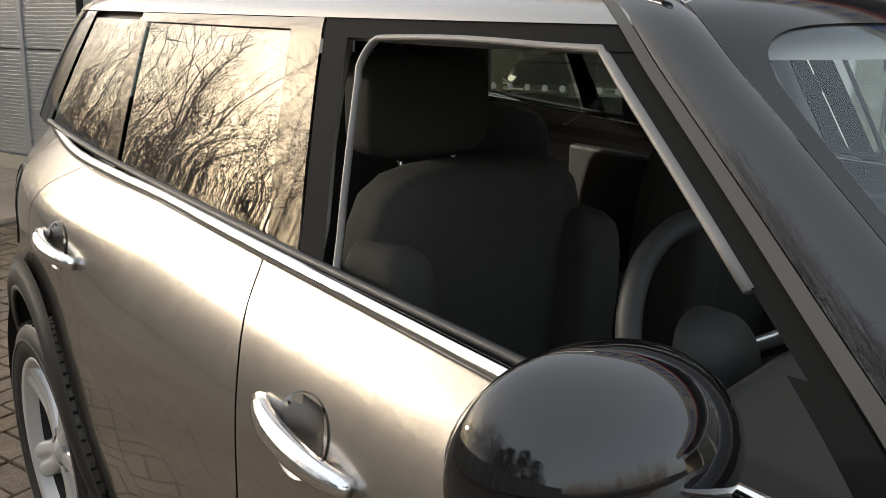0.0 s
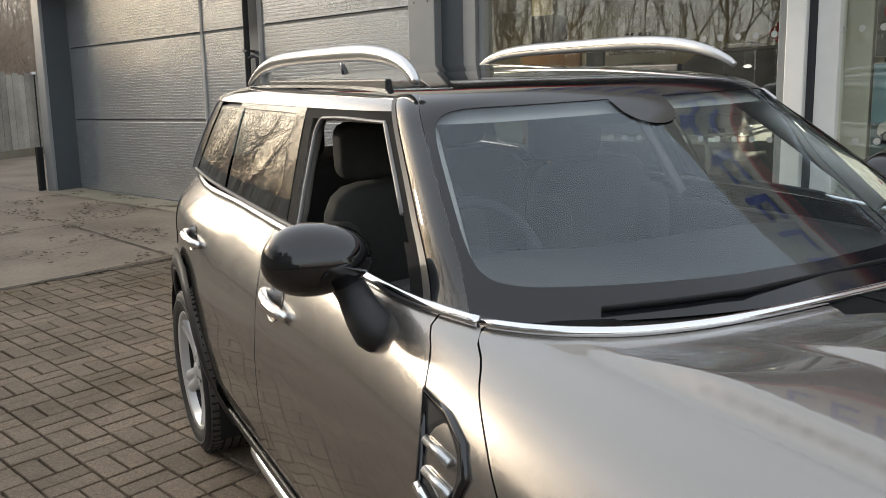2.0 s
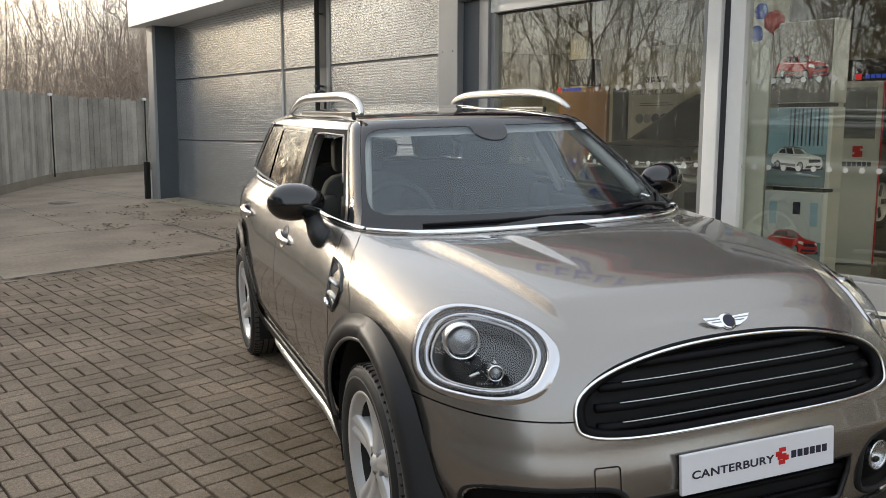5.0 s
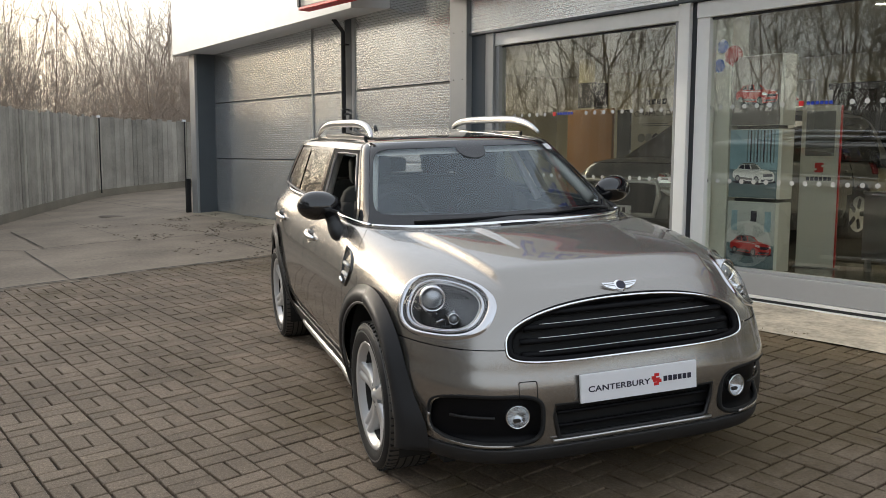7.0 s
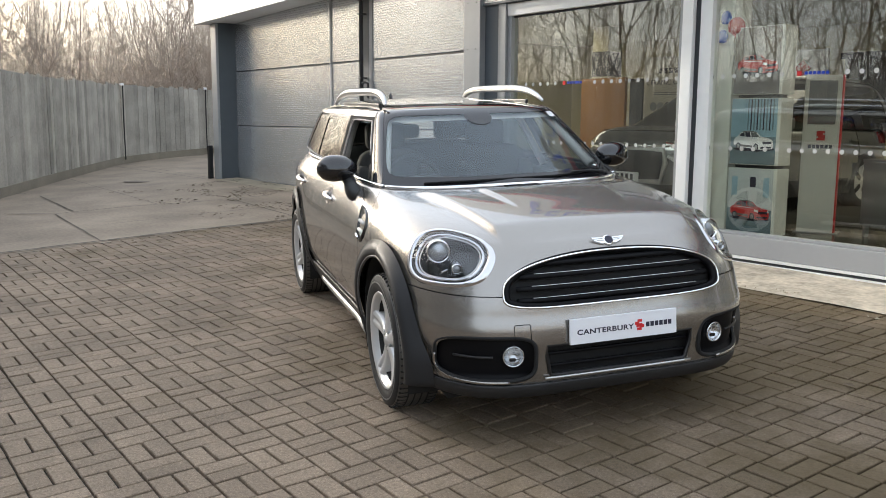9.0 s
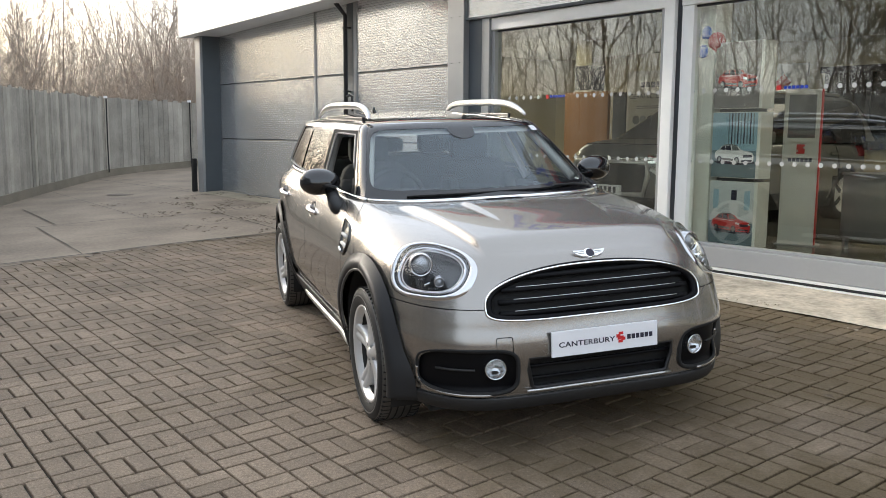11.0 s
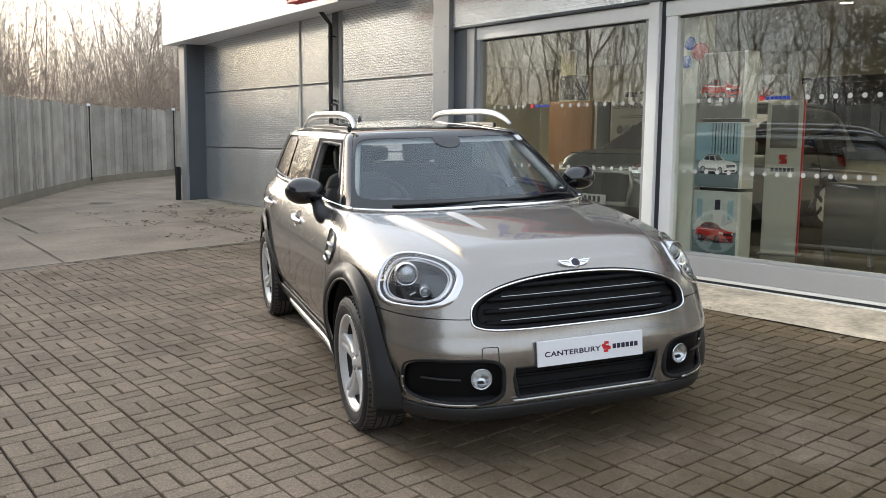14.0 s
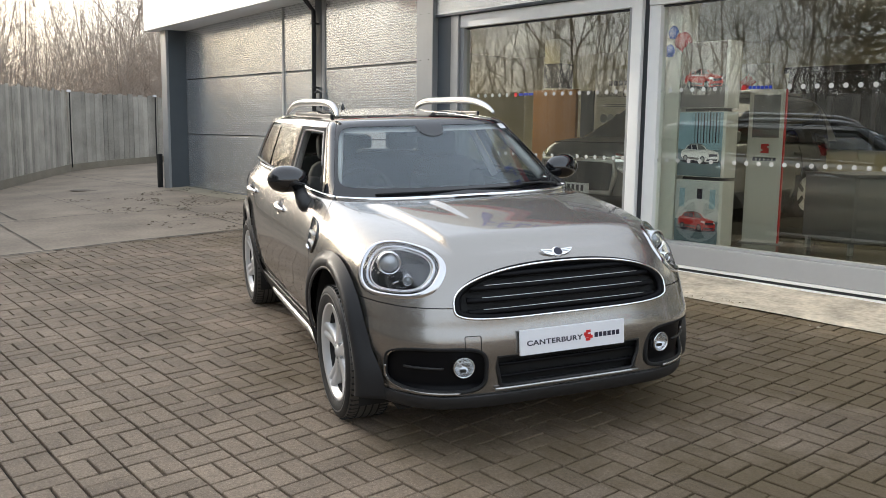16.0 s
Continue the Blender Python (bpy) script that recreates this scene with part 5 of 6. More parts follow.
# ---- wheel arch mouldings and sills
def arch(sx, yc):
    def at(u, v):
        a = mix(-0.22, math.pi + 0.22, u)
        r = mix(0.424, 0.506, v)
        if yc == FRONT and a < 1.2:
            r += 0.035 * v * step(0.50, 0.34, HUB + r * math.sin(a))
        y, z = yc - r * math.cos(a), max(HUB + r * math.sin(a), 0.25)
        x = body_x(y, min(max(z, 0.24), 0.86))
        if yc == FRONT:
            x = mix(max(x, 0.872 - 0.10 * max(-y - 0.36, 0)), x, v ** 2) if y < 0 else x
        out = 0.018 * math.sin(math.pi * min(v * 1.15, 1)) ** 0.5 if v < 0.87 else 0.012
        return (-(x + out + 0.004) - 0.012 * (1 - v), y, z)
    bm = grid(at, 72, 8)
    ob = part("wheel_arch_moulding", bm if sx < 0 else mirrored(bm), M_ARCH, hatchback, "black plastic arch", smooth=True)

    # rolled edge in a paler colour that stands for its highlight
    lip = tube([at(k / 48, 0.0) for k in range(4, 45)], 0.0075, 6)
    part("arch_lip", lip if sx < 0 else mirrored(lip), M_LIP, hatchback, smooth=True)

    def liner(u, v):
        a = mix(-0.35, math.pi + 0.35, u)
        return (-mix(body_x(yc, 0.7) - 0.01, 0.55, v), yc - 0.432 * math.cos(a), HUB + 0.432 * math.sin(a))
    bm = grid(liner, 40, 4)
    part("arch_liner", bm if sx < 0 else mirrored(bm), M_DARK, hatchback, smooth=True)


def sill(sx):
    def at(u, v):
        y = mix(0.40, 2.27, u)
        z = 0.345 - 0.165 * v
        return (-(body_x(y, z) + 0.006 * math.sin(math.pi * v) + 0.003), y, z)
    bm = thick(grid(at, 20, 12), -0.01)
    part("sill_moulding", bm if sx < 0 else mirrored(bm), M_PLASTIC, hatchback, smooth=True)
    pts = [(sx * (body_x(y, 0.265) + 0.004 + 0.012 * math.sin(math.pi * k / 20) ** 0.4), y, 0.262) for k, y in [(k, 0.46 + k * 0.074) for k in range(21)]]
    part("sill_strip", tube(pts, 0.026, 10), M_SILVER, hatchback, "satin silver sill strip", smooth=True)


for sx in (-1, 1):
    arch(sx, FRONT)
    arch(sx, REAR)
    sill(sx)
part("underbody", box((-0.72, -0.55, 0.20), (0.72, 3.2, 0.30)), M_DARK, hatchback)

# ---- wheels
def wheel(sx, yc, turn=0.0):
    hub_at = pose(sx * 0.775, yc, HUB, 0, 0, 0 if sx > 0 else 180)
    w = part("wheel", lathe([(0.232, -0.10), (0.26, -0.108), (0.295, -0.112), (0.322, -0.104), (0.333, -0.085), (0.335, -0.04), (0.335, 0.04), (0.333, 0.085), (0.322, 0.104), (0.295, 0.114), (0.262, 0.111), (0.242, 0.100)], 72, "x"), M_TYRE, hatchback, "black tyre", smooth=True, at=hub_at)
    # barrel and backing near black: the shade behind the spokes, as colour
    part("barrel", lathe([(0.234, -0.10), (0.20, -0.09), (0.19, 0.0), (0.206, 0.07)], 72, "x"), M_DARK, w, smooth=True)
    part("rim", lathe([(0.212, 0.07), (0.230, 0.097), (0.243, 0.105), (0.247, 0.098)], 72, "x"), M_ALLOY, w, "silver alloy rim", smooth=True)
    part("brake_disc", lathe([(0.03, 0.0), (0.145, 0.0), (0.145, -0.02), (0.03, -0.02)], 48, "x"), M_PLASTIC, w, smooth=False)
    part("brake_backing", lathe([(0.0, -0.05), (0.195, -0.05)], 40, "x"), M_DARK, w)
    for k in range(5):
        a = 2 * math.pi * k / 5 + turn
        def spoke(u, v):
            t, q = u, 2 * v - 1
            r = mix(0.035, 0.236, t)
            half_width = mix(0.028, 0.056, t ** 0.8)
            groove = 0.010 * math.exp(-(q / 0.22) ** 2) * step(0.25, 0.7, t)
            x = mix(0.084, 0.099, t) - 0.012 * math.sin(math.pi * t) - 0.014 * q ** 4 - groove
            if abs(q) > 0.97:
                x -= 0.04
            y, z = r, q * half_width
            return (x, y * math.cos(a) - z * math.sin(a), y * math.sin(a) + z * math.cos(a))
        part("spoke", grid(spoke, 10, 18), M_ALLOY, w, "broad silver spoke", smooth=True)
        bolt = (0.072, 0.05 * math.cos(a + 0.63), 0.05 * math.sin(a + 0.63))
        part("wheel_bolt", lathe([(0.0, 0.012), (0.009, 0.010), (0.010, -0.01)], 10, "x"), M_STEEL, w, at=Matrix.Translation(bolt))
    part("hub_cap", lathe([(0.0, 0.092), (0.022, 0.090), (0.030, 0.082), (0.062, 0.066), (0.075, 0.03)], 32, "x"), M_ALLOY, w, smooth=True)
    part("tread", lathe([(0.3245, -0.102), (0.3345, -0.085), (0.3358, -0.04), (0.3358, 0.04), (0.3345, 0.085), (0.3245, 0.102)], 72, "x"), M_TREAD, w, "tread with pale gloss in its colour", smooth=True)
    bead = lathe([(0.288, 0.1146), (0.292, 0.1166), (0.296, 0.1146)], 72, "x")
    part("sidewall_rib", bead, M_LIP, w, smooth=True)
    groove = bmesh.new()
    for x in (-0.05, -0.017, 0.017, 0.05):
        lathe([(0.3366, x - 0.004), (0.3366, x + 0.004)], 72, "x", groove)
    for k in range(64):
        turned = pose(0, 0, 0, 360 * k / 64)
        for x in (-0.072, 0.072):
            add_box(groove, (x - 0.026, -0.003, 0.322), (x + 0.026, 0.003, 0.3366), 0.0, turned)
    part("tread_groove", groove, M_DARK, w)


for k, (sx, yc) in enumerate(((-1, FRONT), (1, FRONT), (-1, REAR), (1, REAR))):
    wheel(sx, yc, 0.35 + 0.4 * k)

# ---- chrome belt line
for sx in (-1, 1):
    pts = [(sx * (body_x(y, belt_z(y)) + 0.012), y, belt_z(y) + 0.006) for y in [0.545] + [0.56 + k * 0.07 for k in range(37)]]
    part("belt_trim", tube(pts, 0.012, 8, flat=0.8), M_CHROME, hatchback, "chrome belt line", smooth=True)
pts = []
for k in range(41):
    s = mix(-1, 1, k / 40)
    p = Vector(hood_at((s + 1) / 2, 1.0))
    pts.append(p + Vector((0, 0.008, 0.008)))
part("bonnet_trim", tube(pts, 0.0105, 8, flat=0.9), M_CHROME, hatchback, "chrome line at the bonnet's end", smooth=True)

# ---- door handles
for sx in (-1, 1):
    for name, y0, y1, z in (("front_door", 1.275, 1.51, 0.905), ("rear_door", 2.29, 2.52, 0.925)):
        door = PANELS[name, sx]
        pts = []
        for k in range(13):
            t = k / 12
            y = mix(y0, y1, t)
            zz = z + mix(-0.008, 0.012, t)
            pts.append((sx * (body_x(y, zz) + 0.030 * math.sin(math.pi * min(max(t, 0.02), 0.98)) ** 0.45 - 0.004), y, zz))
        rad = [0.008 + 0.010 * math.sin(math.pi * mix(0.08, 0.92, k / 12)) ** 0.6 for k in range(13)]
        part("handle", tube(pts, rad, 10), M_CHROME, door, "chrome loop handle", smooth=True)
        ym = mix(y0, y1, 0.55)

        def cup(u, v):
            r, a = u, 2 * math.pi * v
            y, zz = ym + 0.062 * r * math.cos(a), z + 0.004 + 0.050 * r * math.sin(a)
            return (-(body_x(y, zz) + 0.0025 - 0.019 * (1 - r * r) ** 0.7), y, zz)
        bm = grid(cup, 4, 28)
        part("handle_cup", bm if sx < 0 else mirrored(bm), M_PAINT, door, "scooped recess behind the handle", smooth=True)

# ---- cabin: windscreen, pillars, roof
def screen_edge(z):
    return mix(0.567, 0.487, min(max((z - 1.04) / 0.39, 0), 1))


def pillar_edge(z):
    return mix(0.663, 0.604, min(max((z - 1.04) / 0.39, 0), 1))


def strip_edge(z):
    return pillar_edge(z) + mix(0.019, 0.020, step(1.04, 1.43, z))


def screen_base(s):
    return 1.036


def ring_sheet(c0, c1, z0, z1, nu, nv, lift=0.0, crown=0.0):
    def at(u, v):
        z = mix(z0, z1, v)
        p = cab_ring(mix(c0(z), c1(z), u), z)
        q = crown * math.sin(math.pi * u) ** 0.8 * step(1.04, 1.16, z)
        out = Vector((p.x, (p.y - 2.1) * 0.6, 0.25)).normalized()
        return p + out * (lift + q)
    return grid(at, nu, nv)


def screen_at(u, v, lift=0.0):
    s = 2 * u - 1
    z = mix(screen_base(s), 1.437, v)
    p = cab_ring(-s * screen_edge(z), z)
    mid, end = cab_ring(0, z), cab_ring(screen_edge(z), z)
    bowed = mix(mid.y, end.y, min(abs(p.x / end.x), 1) ** 2.2)
    p.y = mix(p.y, bowed, 1 - 0.95 * step(0.5, 1.0, v))
    return p + Vector((0, -0.7, 0.5)).normalized() * lift


def screen_x(x, z, lift):
    """A place on the windscreen at a given distance from its middle."""
    c = math.asin(min(abs(x) / CAB_HALF(z), 1) ** (CAB_POWER(z) / 2)) * 2 / math.pi
    return cab_ring(-math.copysign(c, x), z) + Vector((0, -0.7, 0.5)).normalized() * lift


def frit_at(u, v):
    """The printed dark border of the windscreen: from its rounded inner edge out to the rim."""
    a = 2 * math.pi * u
    c, d = math.cos(a), math.sin(a)
    q = (abs(c) ** 6 + abs(d) ** 6) ** (-1 / 6)
    inner = Vector((0.5 + 0.453 * c * q, 0.52 + 0.40 * d * q))
    k = min(0.5 / max(abs(c), 1e-6), (0.48 if d > 0 else 0.52) / max(abs(d), 1e-6))
    outer = Vector((0.5 + c * k, 0.52 + d * k))
    p = inner.lerp(outer, v)
    return screen_at(p.x, p.y, 0.002)


windscreen = part("windscreen", grid(screen_at, 48, 24), M_CAR_GLASS, hatchback, "clear windscreen with a dark border", smooth=True)
windscreen.visible_shadow = False
part("frit", grid(frit_at, 240, 10), M_FRIT, windscreen, "dark printed border", smooth=True)

part("cowl", grid(lambda u, v: Vector(hood_at(u, 1.0)).lerp(screen_at(u, 0.0), v) + Vector((0, 0.004, -0.004)), 48, 4), M_PLASTIC, hatchback, "black panel below the windscreen", smooth=True)
for sx in (-1, 1):
    side = (lambda bm: bm) if sx < 0 else mirrored
    part("front_pillar", side(ring_sheet(screen_edge, pillar_edge, 1.046, 1.437, 14, 24, 0.003, 0.009)), M_BLACK_GLOSS, hatchback, "black front pillar", smooth=True)
    part("pillar_strip", side(ring_sheet(pillar_edge, strip_edge, 1.045, 1.43, 6, 24, 0.006)), M_PILLAR, hatchback, smooth=True)

    def cab_sheet(y0, y1, z0, z1, nu, nv, lift=0.0, keep=None):
        def at(u, v):
            z = mix(z0, z1, v)
            y = mix(y0(z), y1(z), u)
            z = mix(max(z0, belt_z(y) + 0.002) if z0 < 1.15 else z0, z1, v)
            y = mix(y0(z), y1(z), u)
            return (-cab_x(y, z) - lift, y, z)
        return grid(at, nu, nv, keep=keep)

    lean = lambda a, b: (lambda z: mix(a, b, (z - 1.07) / 0.34))
    strip_y = lambda z: cab_ring(strip_edge(z), z).y
    # cant rail above the doors, and the roof's gutter
    part("cant_rail", side(cab_sheet(lambda z: 1.12, lambda z: 3.18, 1.402, 1.432, 50, 4, 0.005)), M_PAINT, hatchback, smooth=True)
    # front door frame: dark, with a pale inner seal and an open window
    part("window_frame", side(cab_sheet(lambda z: strip_y(z) - 0.01, lambda z: lean(1.50, 1.635)(z), 1.375, 1.404, 30, 3, 0.002)), M_SEAM, PANELS["front_door", sx], smooth=True)
    part("window_frame", side(cab_sheet(lean(1.50, 1.635), lean(1.56, 1.70), 1.06, 1.404, 6, 20, 0.002)), M_SEAM, PANELS["front_door", sx], smooth=True)
    part("window_frame", side(cab_sheet(lambda z: strip_y(z) - 0.015, lambda z: strip_y(z) + 0.03, 1.05, 1.404, 4, 20, 0.0)), M_SEAM, PANELS["front_door", sx], smooth=True)
    part("sail_panel", side(cab_sheet(lambda z: strip_y(z), lambda z: strip_y(z) + 0.045, 1.05, 1.14, 6, 10, 0.003)), M_SEAM, PANELS["front_door", sx], smooth=True)
    seal = []
    for k in range(41):
        t = k / 40
        if t < 0.4:
            z = mix(1.07, 1.335, t / 0.4)
            y = lean(1.475, 1.60)(z)
        elif t < 0.55:
            a = (t - 0.4) / 0.15 * math.pi / 2
            z, y = 1.335 + 0.042 * math.sin(a), 1.575 + 0.0 - 0.03 * (1 - math.cos(a))
        elif t < 0.85:
            z = 1.377 + 0.004 * math.sin((t - 0.55) / 0.3 * math.pi)
            y = mix(1.545, 1.225, (t - 0.55) / 0.3)
        else:
            z = mix(1.377, 1.19, (t - 0.85) / 0.15)
            y = strip_y(z) + 0.035
        seal.append((sx * (cab_x(y, z) - 0.004), y, z))
    part("window_seal", tube(seal, 0.009, 8, flat=0.6), M_SEAL if sx < 0 else M_PLASTIC, PANELS["front_door", sx], "pale window channel", smooth=True)
    # centre pillar, rear window, rear pillar, quarter window
    part("centre_pillar", side(cab_sheet(lean(1.565, 1.705), lean(1.655, 1.80), 1.06, 1.404, 8, 24, 0.004)), M_BLACK_GLOSS, hatchback, "black gloss centre pillar", smooth=True)
    g = part("rear_window", side(cab_sheet(lean(1.657, 1.803), lean(2.34, 2.43), 1.06, 1.385, 24, 20, -0.002)), M_TINT_GLASS, PANELS["rear_door", sx], "tinted side window", smooth=True)
    g.visible_shadow = False
    part("window_frame", side(cab_sheet(lean(1.66, 1.80), lean(2.42, 2.46), 1.383, 1.404, 24, 3, 0.003)), M_BLACK_GLOSS, PANELS["rear_door", sx], smooth=True)
    part("window_frame", side(cab_sheet(lean(2.335, 2.425), lean(2.43, 2.47), 1.06, 1.39, 5, 20, 0.003)), M_BLACK_GLOSS, PANELS["rear_door", sx], smooth=True)
    g = part("quarter_window", side(cab_sheet(lean(2.44, 2.475), lean(2.93, 2.80), 1.06, 1.385, 16, 20, -0.002)), M_TINT_GLASS, hatchback, "tinted rear quarter window", smooth=True)
    g.visible_shadow = False
    part("rear_pillar", side(cab_sheet(lean(2.92, 2.79), lambda z: 2.1 + (CAB_TAIL(z) - 2.1) * 0.985, 1.06, 1.404, 12, 20, 0.002)), M_BLACK_GLOSS, hatchback, smooth=True)
    if sx > 0:
        g = part("front_window", side(cab_sheet(lambda z: strip_y(z) + 0.03, lean(1.50, 1.635), 1.06, 1.38, 20, 16, -0.004)), M_CAR_GLASS, PANELS["front_door", sx], "raised side window", smooth=True)
        g.visible_shadow = False
    # black rubber at the foot of the windows
    pts = [(sx * (cab_x(y, belt_z(y) + 0.014) + 0.004), y, belt_z(y) + 0.018) for y in [1.0 + k * 0.07 for k in range(28)]]
    part("belt_seal", tube(pts, 0.007, 6), M_PLASTIC, hatchback, smooth=True)


def roof_at(u, v):
    z = mix(1.425, 1.4995, 1 - (1 - v) ** 2.2)
    return cab_ring(mix(-2, 2, u), z)


part("roof", grid(roof_at, 160, 26), M_ROOF, hatchback, "black gloss roof", smooth=True)
part("glass_roof", grid(lambda u, v: (mix(-0.40, 0.40, u), mix(1.32, 2.0, v), 1.5035 - 0.02 * (2 * u - 1) ** 2 - 0.035 * (1 - v) ** 2), 20, 16), M_BLACK_GLOSS, hatchback, "dark glass sunroof", smooth=True)
part("headlining", grid(lambda u, v: cab_ring(mix(-2, 2, u), mix(1.40, 1.47, v)) + Vector((0, 0, -0.03)), 60, 6), M_TRIM_GREY, hatchback, smooth=True)
bm = grid(lambda u, v: cab_ring(2 + mix(-0.75, 0.75, u) * 0.5, mix(1.12, 1.40, v)) if True else None, 40, 10)
g = part("rear_screen", bm, M_CAR_GLASS, hatchback, "rear screen", smooth=True)
g.visible_shadow = False

# ---- roof rails
for sx in (-1, 1):
    pts, rad = [], []
    for k in range(33):
        t = 0.5 - 0.5 * math.cos(math.pi * k / 32)
        y = mix(1.15, 2.70, t)
        rise = (1 - abs(2 * t - 1) ** 4.5) ** 0.8
        z = 1.468 - 0.006 * t + 0.086 * rise
        pts.append((sx * (0.525 - 0.03 * rise + 0.015 * math.sin(math.pi * t)), y, z))
        rad.append(mix(0.010, 0.024, rise))
    rail = part("roof_rail", tube(pts, rad, 10, flat=1.0), M_SILVER, hatchback, "raised satin silver roof rail", smooth=True)
    part("rail_gasket", box((sx * 0.505 - 0.010, 1.36, 1.435), (sx * 0.505 + 0.010, 2.46, 1.478), 0.006), M_PLASTIC, rail)
part("aerial", tube([(0.0, 3.0, 1.47), (0.0, 3.03, 1.52), (0.0, 3.06, 1.54)], [0.02, 0.012, 0.005], 8), M_BLACK_GLOSS, hatchback, smooth=True)

# ---- door mirrors
def door_mirror(sx):
    c = Vector((sx * 0.89, 0.905, 1.116))
    bm = bmesh.new()
    bmesh.ops.create_uvsphere(bm, u_segments=40, v_segments=24, radius=1)
    for v in bm.verts:
        x, y, z = v.co
        x = math.copysign(abs(x) ** 0.9, x)
        y = y * 0.088 if y < 0 else y * 0.045
        v.co = (x * 0.118 * (1 + 0.05 * z), y, z * (0.084 if z > 0 else 0.070) * (1 - 0.10 * x * -sx))
    m = part("door_mirror", bm, M_BLACK_GLOSS, PANELS["front_door", sx], "glossy black door mirror cap", smooth=True, at=Matrix.Translation(c) @ pose(0, 0, 0, 0, 0, sx * 8))
    bm = lathe([(0.0, 0.047), (0.085, 0.047), (0.09, 0.04)], 32, "y")
    bmesh.ops.scale(bm, vec=(1.0, 1, 0.66), verts=bm.verts)
    part("mirror_glass", bm, M_MIRROR, m, "mirror glass", smooth=False)
    loop = [(0.090 * math.cos(a), 0.030, 0.058 * math.sin(a)) for a in (2 * math.pi * k / 40 for k in range(40))]
    part("mirror_rim", tube(loop, 0.012, 8, closed=True), M_PLASTIC, m, smooth=True)
    foot = Vector((sx * 0.80, 0.80, 0.985)) - c
    pts = [Vector((-sx * 0.055, 0.01, -0.04)), Vector((-sx * 0.07, 0.0, -0.075)), foot * 0.82, foot, foot + Vector((-sx * 0.02, -0.012, -0.03)), foot + Vector((-sx * 0.03, -0.018, -0.042))]
    part("mirror_arm", tube(pts, [0.040, 0.036, 0.042, 0.050, 0.038, 0.012], 16), M_PLASTIC, m, "black plastic mirror foot", smooth=True)


for sx in (-1, 1):
    door_mirror(sx)

# ---- side scuttles behind the front wheels
for sx in (-1, 1):
    def scuttle(y, z, lift):
        return (sx * (body_x(y, z) + lift), y, z)
    outline = ((0.522, 0.943), (0.43, 0.93), (0.356, 0.905), (0.324, 0.865), (0.342, 0.814), (0.38, 0.781), (0.446, 0.788), (0.463, 0.808), (0.483, 0.891))
    vent = part("side_vent", tube([scuttle(y, z, 0.002) for y, z in outline], 0.0085, 8, closed=True), M_BLACK_GLOSS, hatchback, "black side vent with chrome bars", smooth=True)
    bm = bmesh.new()
    bm.faces.new([bm.verts.new(scuttle(y, z, 0.003)) for y, z in outline])
    part("vent_mesh", bm, M_DARK, vent)
    for y, z in ((0.42, 0.875), (0.40, 0.83)):
        part("vent_bar", tube([scuttle(y + 0.048, z + 0.004, 0.005), scuttle(y - 0.045, z - 0.004, 0.005)], 0.0085, 8, flat=0.8), M_SILVER, vent, smooth=True)
    part("side_repeater", tube([scuttle(0.458, 0.803, 0.008), scuttle(0.418, 0.790, 0.008)], 0.011, 8), M_CHROME, vent, "clear side repeater", smooth=True)

# ---- wipers, washer jets, sticker
def on_screen(u, v, lift=0.02):
    return screen_at(u, v, lift)


for (u0, v0), (u1, v1), (b0, w0), (b1, w1) in (((0.80, 0.02), (0.56, 0.075), (0.34, 0.035), (0.70, 0.085)), ((0.93, 0.02), (0.90, 0.09), (0.78, 0.05), (0.965, 0.15))):
    arm = part("wiper", tube([on_screen(mix(u0, u1, k / 8), mix(v0, v1, k / 8) + 0.01 * math.sin(math.pi * k / 8), 0.024) for k in range(9)], [0.011, 0.010, 0.009, 0.008, 0.007, 0.006, 0.006, 0.006, 0.005], 8), M_PLASTIC, hatchback, "black wiper arm", smooth=True)
    part("wiper_blade", tube([on_screen(mix(b0, b1, k / 10), mix(w0, w1, k / 10), 0.010) for k in range(11)], 0.005, 6, flat=1.6), M_DARK, arm, smooth=True)
for sx in (-1, 1):
    p = onto_body((sx * 0.19, -0.03, 1.3), (0, 0, -1), 0.6)
    part("washer_jet", lathe([(0.0, 0.012), (0.014, 0.010), (0.018, 0.0)], 12, "z"), M_PLASTIC, hatchback, smooth=True, at=Matrix.Translation(p + Vector((0, 0, 0.018))))
part("screen_sticker", grid(lambda u, v: screen_at(mix(0.80, 0.93, u), mix(0.83, 0.905, v), 0.008), 12, 6), M_WHITE, windscreen, "small white sticker")
part("mirror_sensor", grid(lambda u, v: screen_x(0.085 * v * math.cos(math.pi * u), 1.405 - 0.062 * v * math.sin(math.pi * u) ** 0.7, 0.004), 24, 6), M_FRIT, windscreen, "dark mirror mount behind the glass", smooth=True)

# ---- fuel flap
loop = []
for k in range(32):
    a = 2 * math.pi * k / 32
    c, s = math.cos(a), math.sin(a)
    q = (abs(c) ** 4 + abs(s) ** 4) ** -0.25
    y, z = 2.98 + 0.085 * c * q, 0.91 + 0.095 * s * q
    loop.append((-body_x(y, z) - 0.0005, y, z))
part("fuel_flap", tube(loop, 0.003, 5, closed=True), M_SEAM, hatchback)

# ---- interior
part("cabin_floor", box((-0.70, 0.35, 0.28), (0.70, 3.2, 0.34)), M_DASH, hatchback)
